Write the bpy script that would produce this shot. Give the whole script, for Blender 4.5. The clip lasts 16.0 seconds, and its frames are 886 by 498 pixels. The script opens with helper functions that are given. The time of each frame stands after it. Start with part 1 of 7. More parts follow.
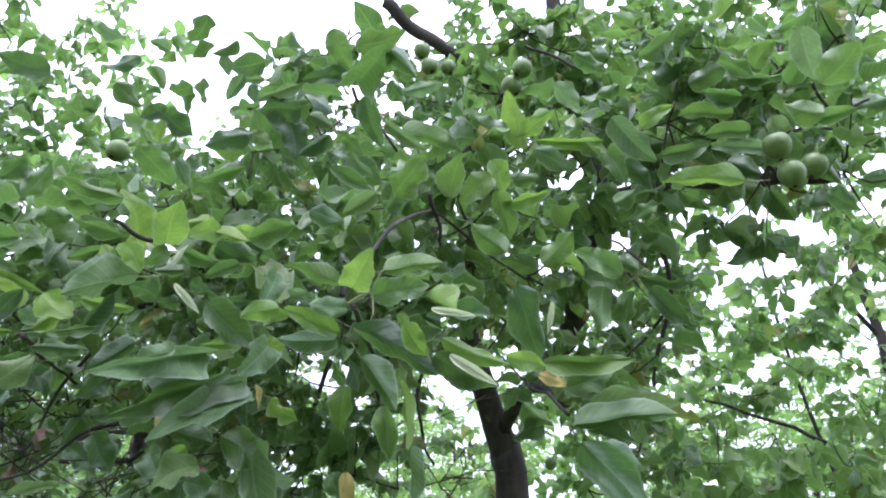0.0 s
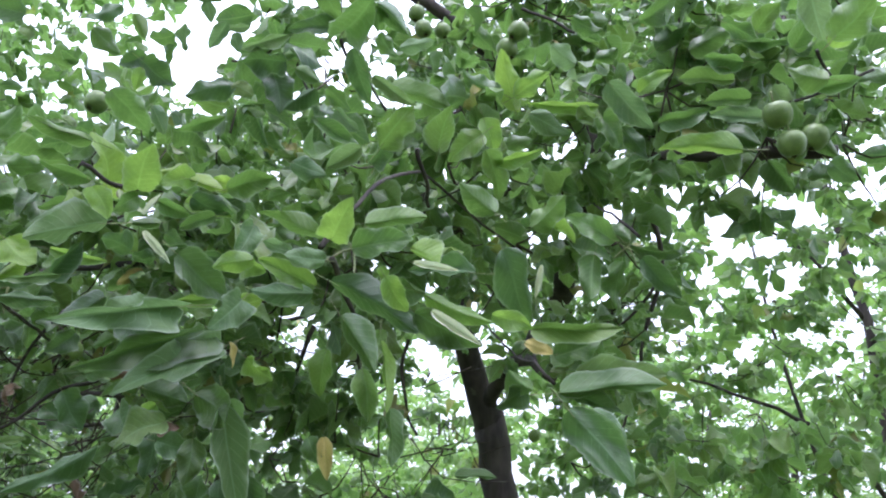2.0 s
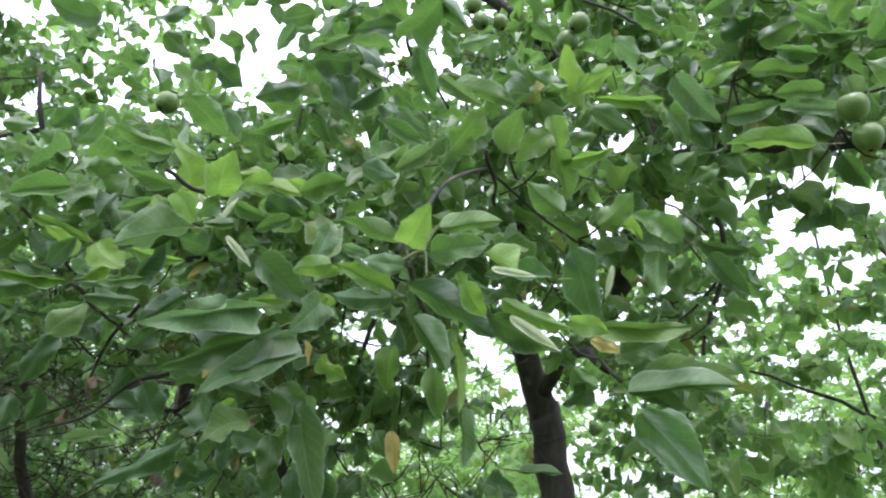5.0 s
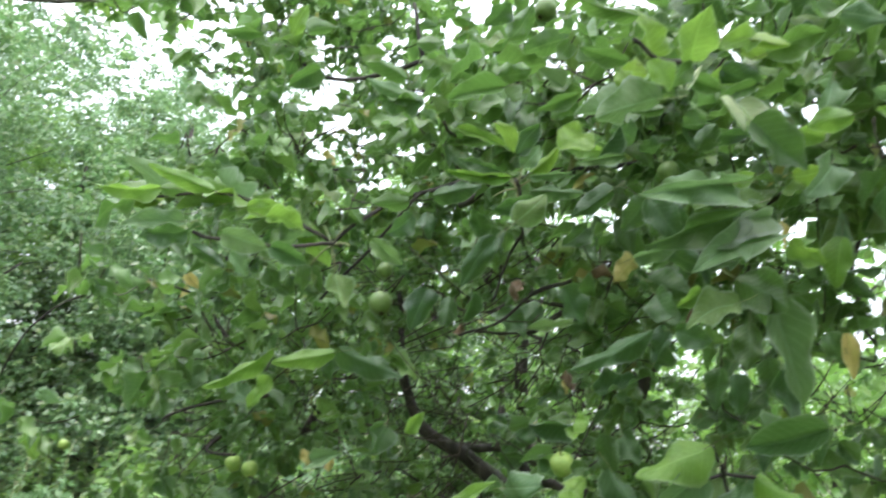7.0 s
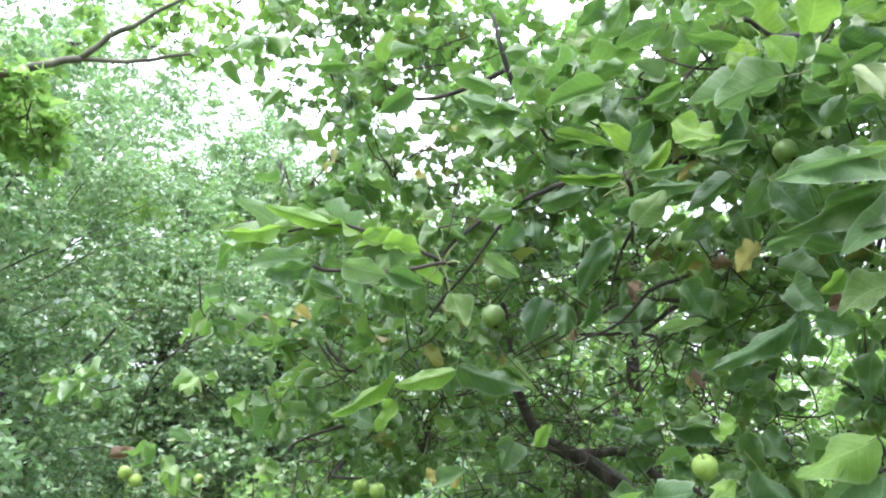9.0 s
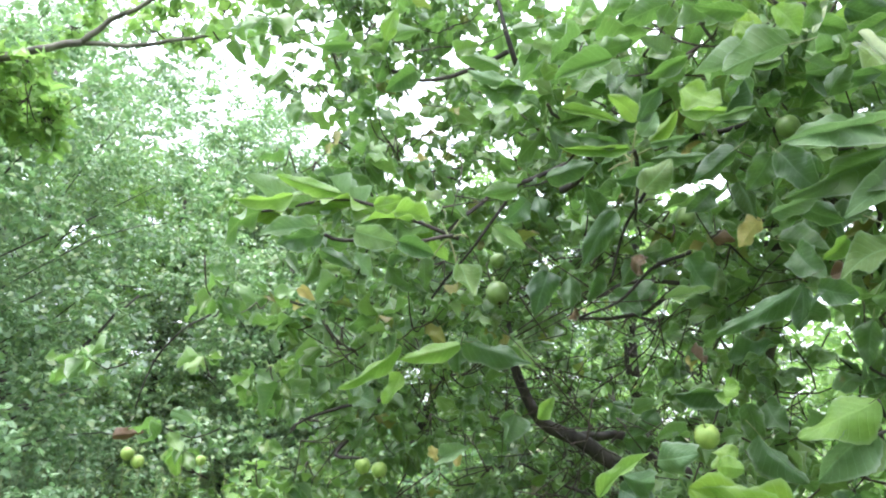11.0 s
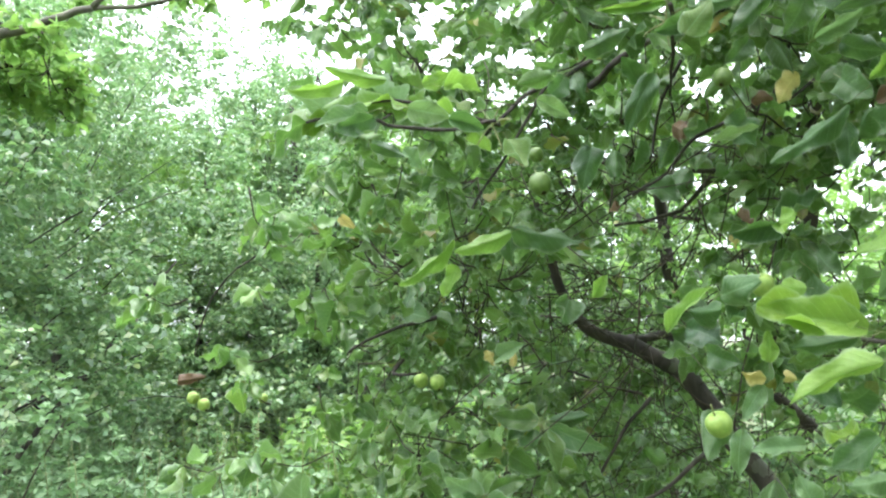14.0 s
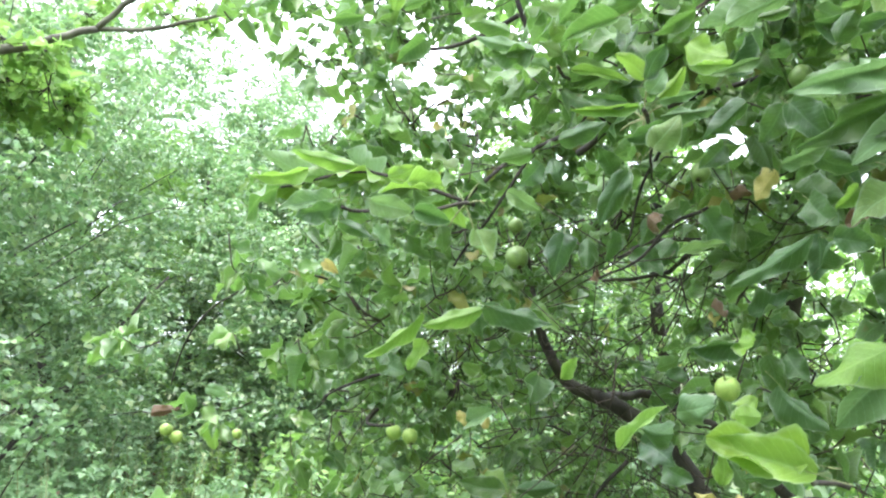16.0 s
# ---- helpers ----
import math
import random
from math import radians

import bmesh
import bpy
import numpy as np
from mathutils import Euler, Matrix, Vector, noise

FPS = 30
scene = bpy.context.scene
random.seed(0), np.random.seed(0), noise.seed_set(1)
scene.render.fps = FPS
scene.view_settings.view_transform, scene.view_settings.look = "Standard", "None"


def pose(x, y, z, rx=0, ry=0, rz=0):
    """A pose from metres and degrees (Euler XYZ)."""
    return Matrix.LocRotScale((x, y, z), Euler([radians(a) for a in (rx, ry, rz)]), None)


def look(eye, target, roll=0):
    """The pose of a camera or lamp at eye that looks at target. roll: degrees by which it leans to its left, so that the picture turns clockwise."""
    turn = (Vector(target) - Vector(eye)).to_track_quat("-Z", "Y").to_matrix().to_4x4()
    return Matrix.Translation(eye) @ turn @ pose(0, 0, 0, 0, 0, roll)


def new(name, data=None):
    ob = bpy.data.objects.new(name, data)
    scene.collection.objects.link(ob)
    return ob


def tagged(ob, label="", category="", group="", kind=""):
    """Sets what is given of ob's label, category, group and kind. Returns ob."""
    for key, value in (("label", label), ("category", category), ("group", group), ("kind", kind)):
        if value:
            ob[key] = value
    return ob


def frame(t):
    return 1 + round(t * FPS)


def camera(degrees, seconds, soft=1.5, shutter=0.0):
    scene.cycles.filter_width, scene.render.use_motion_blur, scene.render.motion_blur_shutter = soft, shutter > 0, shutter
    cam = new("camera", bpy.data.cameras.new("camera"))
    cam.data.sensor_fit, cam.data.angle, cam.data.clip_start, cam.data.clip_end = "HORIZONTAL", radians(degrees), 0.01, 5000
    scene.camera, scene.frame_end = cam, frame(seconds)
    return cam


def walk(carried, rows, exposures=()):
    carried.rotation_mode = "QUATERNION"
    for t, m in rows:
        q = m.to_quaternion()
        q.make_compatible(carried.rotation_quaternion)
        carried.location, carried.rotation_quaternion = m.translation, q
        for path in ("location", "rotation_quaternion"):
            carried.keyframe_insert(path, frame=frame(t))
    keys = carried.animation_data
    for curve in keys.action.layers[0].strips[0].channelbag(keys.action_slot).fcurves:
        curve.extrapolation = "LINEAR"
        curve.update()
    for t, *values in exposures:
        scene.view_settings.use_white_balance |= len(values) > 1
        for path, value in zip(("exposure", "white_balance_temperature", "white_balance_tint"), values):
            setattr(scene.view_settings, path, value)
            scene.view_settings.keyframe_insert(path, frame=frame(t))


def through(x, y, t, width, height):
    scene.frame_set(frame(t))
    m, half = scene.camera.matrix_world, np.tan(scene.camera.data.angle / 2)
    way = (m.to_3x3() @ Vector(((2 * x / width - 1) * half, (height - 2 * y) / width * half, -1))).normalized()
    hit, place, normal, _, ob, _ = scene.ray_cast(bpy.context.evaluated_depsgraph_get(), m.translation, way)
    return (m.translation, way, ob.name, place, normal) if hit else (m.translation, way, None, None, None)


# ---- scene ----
cam = camera(61.5, 16.0, shutter=0.5, soft=2.1)
PATH = [
    (0, (0.0761, 0.2135, 1.6485), (-0.1821, 2.0358, 2.4331), 3.10),
    (0.5, (0.0727, 0.2228, 1.6482), (-0.1895, 2.0479, 2.4247), 3.50),
    (1, (0.0724, 0.2327, 1.6467), (-0.2092, 2.0621, 2.4036), 3.49),
    (1.5, (0.0777, 0.2383, 1.6443), (-0.1857, 2.0785, 2.3810), 4.43),
    (2, (0.0769, 0.2414, 1.6451), (-0.1551, 2.0900, 2.3714), 4.38),
    (2.5, (0.0768, 0.2403, 1.6442), (-0.1371, 2.0961, 2.3575), 4.52),
    (3, (0.0763, 0.2333, 1.6425), (-0.1821, 2.0946, 2.3280), 3.97),
    (5.3, (0.0534, 0.2304, 1.6535), (-0.3564, 2.0664, 2.3331), 6.46),
    (5.5, (0.0403, 0.2302, 1.6539), (-0.4469, 2.0474, 2.3340), 6.76),
    (6, (0.0033, 0.2307, 1.6541), (-0.7367, 1.9639, 2.3246), 8.45),
    (6.5, (-0.0372, 0.2362, 1.6291), (-0.9791, 1.9081, 2.1920), 9.22),
    (7, (-0.0639, 0.2360, 1.6099), (-1.1472, 1.8612, 2.0386), 8.48),
    (7.5, (-0.0751, 0.2346, 1.6074), (-1.2458, 1.8175, 1.9578), 7.65),
    (8, (-0.0771, 0.2328, 1.6085), (-1.2606, 1.8056, 1.9599), 6.74),
    (8.5, (-0.0822, 0.2303, 1.6118), (-1.3093, 1.7541, 2.0271), 4.58),
    (9, (-0.0834, 0.2274, 1.6130), (-1.3604, 1.7060, 2.0402), 3.94),
    (11.3, (-0.0878, 0.2165, 1.5916), (-1.3607, 1.7075, 1.9911), 4.06),
    (11.5, (-0.0920, 0.2243, 1.5994), (-1.3694, 1.7113, 1.9952), 3.85),
    (12, (-0.0897, 0.2158, 1.5947), (-1.3938, 1.6813, 1.9854), 2.84),
    (12.5, (-0.0896, 0.2054, 1.5882), (-1.4237, 1.6464, 1.9691), 2.43),
    (13, (-0.0931, 0.2050, 1.5744), (-1.4447, 1.6374, 1.9232), 3.03),
    (13.5, (-0.0934, 0.1984, 1.5446), (-1.4306, 1.6512, 1.8599), 0.35),
    (14, (-0.0975, 0.1898, 1.5282), (-1.4312, 1.6567, 1.7905), -1.73),
    (14.5, (-0.0927, 0.1909, 1.5169), (-1.4283, 1.6629, 1.7400), -3.02),
    (15, (-0.0880, 0.2023, 1.5483), (-1.4203, 1.6781, 1.7731), -1.22),
    (15.5, (-0.0848, 0.2093, 1.5719), (-1.4184, 1.6747, 1.8453), 1.27),
    (16, (-0.0740, 0.2134, 1.5883), (-1.4015, 1.6739, 1.9099), 1.85),
]
walk(cam, [(t, look(eye, target, roll)) for t, eye, target, roll in PATH],
     exposures=((0, 0.97, 5600, 27), (5.5, 0.95, 5950, 15), (7.5, 1.22, 6200, 9), (9, 1.62, 6000, 13), (12.5, 1.61, 6050, 11), (14.5, 1.68, 6250, 6), (16, 1.9, 6100, 10)))
# ---- world and light: an overcast midsummer day ----
world = bpy.data.worlds.new("world")
scene.world = world
world.use_nodes = True
wn, wl = world.node_tree.nodes, world.node_tree.links
wn.clear()
sky = wn.new("ShaderNodeTexSky")
sky.sky_type = "NISHITA"
sky.sun_disc = False
sky.sun_elevation, sky.sun_rotation = radians(74), radians(150)
sky.dust_density = 4.0
sky_bg = wn.new("ShaderNodeBackground")
sky_bg.inputs[1].default_value = 0.06
wl.new(sky.outputs[0], sky_bg.inputs[0])
cloud_bg = wn.new("ShaderNodeBackground")      # white cloud over the whole sky, three times brighter overhead than at the horizon
cloud_bg.inputs[0].default_value = (0.95, 0.98, 1.0, 1)
height = wn.new("ShaderNodeSeparateXYZ")
wl.new(wn.new("ShaderNodeTexCoord").outputs["Generated"], height.inputs[0])
overhead = wn.new("ShaderNodeMapRange")
overhead.inputs[3].default_value, overhead.inputs[4].default_value = 0.75, 2.35
wl.new(height.outputs[2], overhead.inputs[0])
wl.new(overhead.outputs[0], cloud_bg.inputs[1])
both = wn.new("ShaderNodeAddShader")
wl.new(sky_bg.outputs[0], both.inputs[0])
wl.new(cloud_bg.outputs[0], both.inputs[1])
world_out = wn.new("ShaderNodeOutputWorld")
wl.new(both.outputs[0], world_out.inputs[0])

sun = new("sun", bpy.data.lights.new("sun", "SUN"))
sun.data.energy, sun.data.angle, sun.data.color = 1.3, radians(25), (1.0, 0.96, 0.9)
sun.matrix_world = look((0, 0, 12), (1.0, 1.8, 5.0))


# ---- materials ----
class Nodes:
    """Short forms for one material's node tree."""

    def __init__(self, name):
        self.mat = bpy.data.materials.new(name)
        self.mat.use_nodes = True
        self.n, self.l = self.mat.node_tree.nodes, self.mat.node_tree.links
        self.n.clear()

    def add(self, kind, **inputs):
        node = self.n.new(kind)
        for key, value in inputs.items():
            self.put(node.inputs[key.replace("_", " ")], value)
        return node

    def put(self, socket, value):
        if isinstance(value, bpy.types.NodeSocket):
            self.l.new(value, socket)
        else:
            socket.default_value = value

    def maths(self, op, a, b=0.0):
        node = self.n.new("ShaderNodeMath")
        node.operation = op
        self.put(node.inputs[0], a)
        self.put(node.inputs[1], b)
        return node.outputs[0]

    def mix(self, fac, a, b, blend="MIX"):
        node = self.n.new("ShaderNodeMix")
        node.data_type, node.blend_type = "RGBA", blend
        self.put(node.inputs[0], fac)
        self.put(node.inputs[6], a)
        self.put(node.inputs[7], b)
        return node.outputs[2]

    def noise(self, scale, detail=3.0, vector=None):
        node = self.add("ShaderNodeTexNoise", Scale=scale, Detail=detail)
        if vector is not None:
            self.put(node.inputs["Vector"], vector)
        return node.outputs[0]

    def ramp(self, fac, *stops):
        node = self.n.new("ShaderNodeValToRGB")
        self.put(node.inputs[0], fac)
        el = node.color_ramp.elements
        el[0].position, el[0].color = stops[0][0], (*stops[0][1], 1)
        el[1].position, el[1].color = stops[-1][0], (*stops[-1][1], 1)
        for p, c in stops[1:-1]:
            e = el.new(p)
            e.color = (*c, 1)
        return node.outputs[0]

    def out(self, shader):
        o = self.n.new("ShaderNodeOutputMaterial")
        self.l.new(shader, o.inputs[0])
        return self.mat


def rgb(r, g, b):
    return (r, g, b, 1.0)


def leaf_material(name, dark, light, glow, rough=0.40, through=0.30, veins=0.36, coat=0.5, island=False, gamma=1.0, brown=0.0, hues=0.55):
    """A leaf: two greens by chance per leaf, paler veins, blotches, and light that shines through."""
    k = Nodes(name)
    rnd = k.add("ShaderNodeNewGeometry").outputs["Random Per Island"] if island else k.add("ShaderNodeObjectInfo").outputs["Random"]
    col = k.mix(k.maths("POWER", rnd, gamma), rgb(*dark), rgb(*light))
    hue = k.maths("POWER", k.maths("FRACT", k.maths("MULTIPLY", rnd, 7.13)), 2.5)
    col = k.mix(k.maths("MULTIPLY", hue, hues), col, rgb(*[0.5 * (a + b) * f for a, b, f in zip(dark, light, (1.75, 1.25, 0.5))]))
    pos = k.add("ShaderNodeNewGeometry").outputs["Position"]
    blotch = k.noise(55.0, 3.0, pos)
    col = k.mix(k.maths("MULTIPLY", k.maths("SUBTRACT", blotch, 0.35), 0.9), col, rgb(*[0.5 * (a + b) * s for a, b, s in zip(dark, light, (1.5, 1.25, 0.9))]))
    fine = k.noise(420.0, 2.0, pos)
    col = k.mix(k.maths("MULTIPLY", k.maths("SUBTRACT", fine, 0.3), 0.55), col, rgb(*[0.55 * c for c in dark]))
    uv = k.add("ShaderNodeUVMap").outputs[0]
    sep = k.add("ShaderNodeSeparateXYZ", Vector=uv)
    side = k.maths("ABSOLUTE", k.maths("SUBTRACT", sep.outputs[0], 0.5))
    slant = k.maths("SUBTRACT", sep.outputs[1], k.maths("MULTIPLY", side, 0.5))
    wave = k.maths("ABSOLUTE", k.maths("SINE", k.maths("MULTIPLY", slant, 27.0)))
    vein = k.maths("MAXIMUM", k.maths("SUBTRACT", 1.0, k.maths("MULTIPLY", wave, 7.0)), k.maths("SUBTRACT", 1.0, k.maths("MULTIPLY", side, 22.0)))
    vein = k.maths("MAXIMUM", vein, 0.0)
    col = k.mix(k.maths("MULTIPLY", vein, veins), col, rgb(*[min(1, c * 1.5 + 0.05) for c in light]))
    # the pale downy margin
    rim = k.maths("MULTIPLY", k.maths("MAXIMUM", k.maths("SUBTRACT", side, 0.42), 0.0), 9.0 * veins / 0.36)
    col = k.mix(rim, col, rgb(*[min(1, 0.55 * c + 0.22) for c in light]))
    # nibbled, browned spots
    if brown:      # a few leaves turned yellow or brown
        turned = k.maths("LESS_THAN", k.maths("FRACT", k.maths("MULTIPLY", rnd, 37.3)), brown)
        col = k.mix(turned, col, k.mix(rnd, rgb(0.14, 0.10, 0.035), rgb(0.31, 0.28, 0.07)))
    spot = k.maths("GREATER_THAN", k.noise(24.0, 2.0, pos), 0.735)
    col = k.mix(k.maths("MULTIPLY", spot, 0.55), col, rgb(0.16, 0.10, 0.035))
    bump = k.add("ShaderNodeBump", Strength=0.45, Distance=0.0016)
    k.put(bump.inputs["Height"], k.maths("SUBTRACT", k.maths("ADD", k.noise(160.0, 3.0, pos), k.maths("MULTIPLY", wave, 0.2)), k.maths("MULTIPLY", vein, 0.5)))
    p = k.add("ShaderNodeBsdfPrincipled", Base_Color=col, Roughness=rough, Normal=bump.outputs[0])
    p.inputs["Specular IOR Level"].default_value = coat
    t = k.add("ShaderNodeBsdfTranslucent", Color=k.mix(0.6, col, rgb(*glow)))
    m = k.add("ShaderNodeMixShader", Fac=through)
    k.l.new(p.outputs[0], m.inputs[1])
    k.l.new(t.outputs[0], m.inputs[2])
    return k.out(m.outputs[0])


# for leaves in shade: the shade is put into this darker green
SHADE_GREEN = leaf_material("leaf_shade_green", (0.028, 0.066, 0.030), (0.086, 0.162, 0.066), (0.17, 0.36, 0.06))
GREEN = leaf_material("leaf_green", (0.052, 0.112, 0.040), (0.160, 0.280, 0.085), (0.21, 0.43, 0.07))
YOUNG = leaf_material("leaf_young", (0.115, 0.235, 0.048), (0.250, 0.400, 0.100), (0.31, 0.54, 0.07), through=0.42)
UNDER = leaf_material("leaf_underside", (0.085, 0.162, 0.075), (0.215, 0.325, 0.170), (0.22, 0.40, 0.11), rough=0.55, through=0.34, veins=0.45, coat=0.4)
PALE = leaf_material("leaf_pale", (0.74, 0.80, 0.66), (0.80, 0.84, 0.74), (0.4, 0.5, 0.25), rough=0.75, through=0.25, veins=0.2, coat=0.1, hues=0.0)
YELLOW = leaf_material("leaf_yellow", (0.44, 0.38, 0.13), (0.60, 0.53, 0.22), (0.5, 0.44, 0.15), rough=0.6, through=0.4, hues=0.15)
DEAD = leaf_material("leaf_dead", (0.095, 0.062, 0.040), (0.165, 0.108, 0.066), (0.16, 0.09, 0.04), rough=0.8, through=0.15, hues=0.1)
MANY = leaf_material("leaf_many", (0.036, 0.086, 0.038), (0.215, 0.365, 0.115), (0.23, 0.46, 0.08), rough=0.36, through=0.34, coat=0.7, island=True, gamma=1.6, brown=0.02)
FAR_A = leaf_material("leaf_far_greygreen", (0.030, 0.084, 0.044), (0.350, 0.515, 0.295), (0.24, 0.47, 0.14), rough=0.30, through=0.36, island=True, veins=0.0, coat=1.0, gamma=1.9, hues=0.6)
FAR_B = leaf_material("leaf_far_bright", (0.070, 0.160, 0.052), (0.26, 0.42, 0.14), (0.33, 0.60, 0.11), rough=0.38, through=0.42, island=True, veins=0.0, gamma=1.3)
BACK = leaf_material("leaf_back", (0.050, 0.120, 0.046), (0.250, 0.410, 0.135), (0.30, 0.56, 0.11), through=0.48, island=True, gamma=1.2, brown=0.025)
WEED = leaf_material("leaf_weed", (0.072, 0.155, 0.076), (0.36, 0.50, 0.32), (0.28, 0.50, 0.18), rough=0.4, through=0.4, island=True, veins=0.0, gamma=1.3, hues=0.15)
FRESH = leaf_material("leaf_fresh", (0.085, 0.190, 0.050), (0.280, 0.450, 0.130), (0.33, 0.58, 0.13), rough=0.4, through=0.42, island=True, veins=0.0)
FAR_C = leaf_material("leaf_far_deep", (0.045, 0.105, 0.052), (0.13, 0.23, 0.10), (0.17, 0.34, 0.08), rough=0.4, island=True, veins=0.0)


def bark_material(name, dark, light, scale=26.0):
    k = Nodes(name)
    pos = k.add("ShaderNodeTexCoord").outputs["Object"]
    mapping = k.add("ShaderNodeMapping", Vector=pos)
    mapping.inputs["Scale"].default_value = (1.0, 1.0, 0.35)
    n1 = k.noise(scale, 6.0, mapping.outputs[0])
    n2 = k.noise(scale * 5, 4.0, mapping.outputs[0])
    col = k.ramp(n1, (0.35, dark), (0.68, light))
    col = k.mix(k.maths("MULTIPLY", n2, 0.5), col, rgb(*[c * 0.45 for c in dark]))
    moss = k.maths("GREATER_THAN", k.noise(7.0, 4.0, pos), 0.62)
    col = k.mix(k.maths("MULTIPLY", moss, 0.35), col, rgb(0.16, 0.17, 0.12))
    bump = k.add("ShaderNodeBump", Strength=0.7, Distance=0.006)
    k.put(bump.inputs["Height"], k.maths("ADD", n1, k.maths("MULTIPLY", n2, 0.5)))
    p = k.add("ShaderNodeBsdfPrincipled", Base_Color=col, Roughness=0.85, Normal=bump.outputs[0])
    return k.out(p.outputs[0])


BARK = bark_material("bark_apple", (0.024, 0.019, 0.018), (0.085, 0.066, 0.059))
TWIG = bark_material("bark_twig", (0.030, 0.021, 0.017), (0.085, 0.060, 0.046), 60.0)
BARK_GREY = bark_material("bark_grey", (0.070, 0.066, 0.050), (0.20, 0.185, 0.145), 18.0)


def plain_material(name, dark, light, scale, rough):
    k = Nodes(name)
    pos = k.add("ShaderNodeTexCoord").outputs["Object"]
    col = k.ramp(k.noise(scale, 4.0, pos), (0.3, dark), (0.7, light))
    p = k.add("ShaderNodeBsdfPrincipled", Base_Color=col, Roughness=rough)
    return k.out(p.outputs[0])


STALK = plain_material("leaf_stalk", (0.12, 0.17, 0.06), (0.24, 0.24, 0.11), 40.0, 0.6)
CALYX = plain_material("calyx", (0.035, 0.025, 0.015), (0.09, 0.07, 0.04), 90.0, 0.9)


def apple_material(name, low, high, blush):
    """Unripe apple skin: mottled green with pale dots and a dull shine."""
    k = Nodes(name)
    pos = k.add("ShaderNodeTexCoord").outputs["Object"]
    col = k.ramp(k.noise(1.6, 3.0, pos), (0.35, low), (0.68, high))
    col = k.mix(k.maths("MULTIPLY", k.noise(5.0, 2.0, pos), 0.35), col, rgb(*blush))
    dots = k.add("ShaderNodeTexVoronoi", Scale=6.5, Vector=pos)
    dot = k.maths("LESS_THAN", dots.outputs["Distance"], 0.11)
    col = k.mix(k.maths("MULTIPLY", dot, 0.55), col, rgb(0.42, 0.5, 0.25))
    p = k.add("ShaderNodeBsdfPrincipled", Base_Color=col, Roughness=0.42)
    p.inputs["Subsurface Weight"].default_value = 0.0
    return k.out(p.outputs[0])


APPLE = apple_material("apple_green", (0.085, 0.150, 0.038), (0.150, 0.235, 0.060), (0.18, 0.20, 0.06))
APPLE_PALE = apple_material("apple_pale", (0.19, 0.32, 0.065), (0.32, 0.44, 0.11), (0.38, 0.38, 0.10))


def ground_material():
    k = Nodes("ground")
    pos = k.add("ShaderNodeTexCoord").outputs["Object"]
    n1, n2 = k.noise(0.9, 5.0, pos), k.noise(14.0, 5.0, pos)
    col = k.ramp(n1, (0.35, (0.060, 0.095, 0.030)), (0.52, (0.10, 0.13, 0.045)), (0.7, (0.15, 0.105, 0.06)))
    col = k.mix(k.maths("MULTIPLY", n2, 0.6), col, rgb(0.05, 0.042, 0.025))
    bump = k.add("ShaderNodeBump", Strength=0.8, Distance=0.05)
    k.put(bump.inputs["Height"], n2)
    p = k.add("ShaderNodeBsdfPrincipled", Base_Color=col, Roughness=0.95, Normal=bump.outputs[0])
    return k.out(p.outputs[0])


GROUND = ground_material()


# ---- builders ----
def mesh(name, verts, faces, mats, slots=None, uvs=None, smooth=True):
    """A mesh from arrays: verts (n, 3), faces (m, 4) or a list of tuples, uvs per vertex."""
    me = bpy.data.meshes.new(name)
    me.from_pydata([tuple(v) for v in verts] if not isinstance(verts, np.ndarray) else verts.tolist(), [], faces if not isinstance(faces, np.ndarray) else faces.tolist())
    for m in mats:
        me.materials.append(m)
    count = len(me.polygons)
    if slots is not None:
        me.polygons.foreach_set("material_index", np.asarray(slots, dtype=np.int32))
    if smooth:
        me.polygons.foreach_set("use_smooth", np.ones(count, dtype=bool))
    if uvs is not None:
        layer = me.uv_layers.new(name="UVMap")
        index = np.zeros(len(me.loops), dtype=np.int32)
        me.loops.foreach_get("vertex_index", index)
        layer.data.foreach_set("uv", np.asarray(uvs, dtype=np.float32)[index].ravel())
    me.update()
    return me


def part(name, me, parent, label="", kind=""):
    ob = new(name, me)
    ob.parent = parent
    return tagged(ob, label, kind=kind)


def thing(name, place, label, category, kind="", group=""):
    ob = new(name)
    ob.empty_display_size = 0.2
    ob.location = place
    return tagged(ob, label, category, group, kind)


def smooth_line(points, step=4):
    """A rounded line through the points (Catmull-Rom)."""
    p = [Vector(q) for q in points]
    p = [p[0] * 2 - p[1]] + p + [p[-1] * 2 - p[-2]]
    line = []
    for i in range(1, len(p) - 2):
        for j in range(step):
            s = j / step
            a, b, c, d = p[i - 1], p[i], p[i + 1], p[i + 2]
            line.append(0.5 * (2 * b + (c - a) * s + (2 * a - 5 * b + 4 * c - d) * s * s + (3 * b - a - 3 * c + d) * s ** 3))
    line.append(p[-2])
    return line


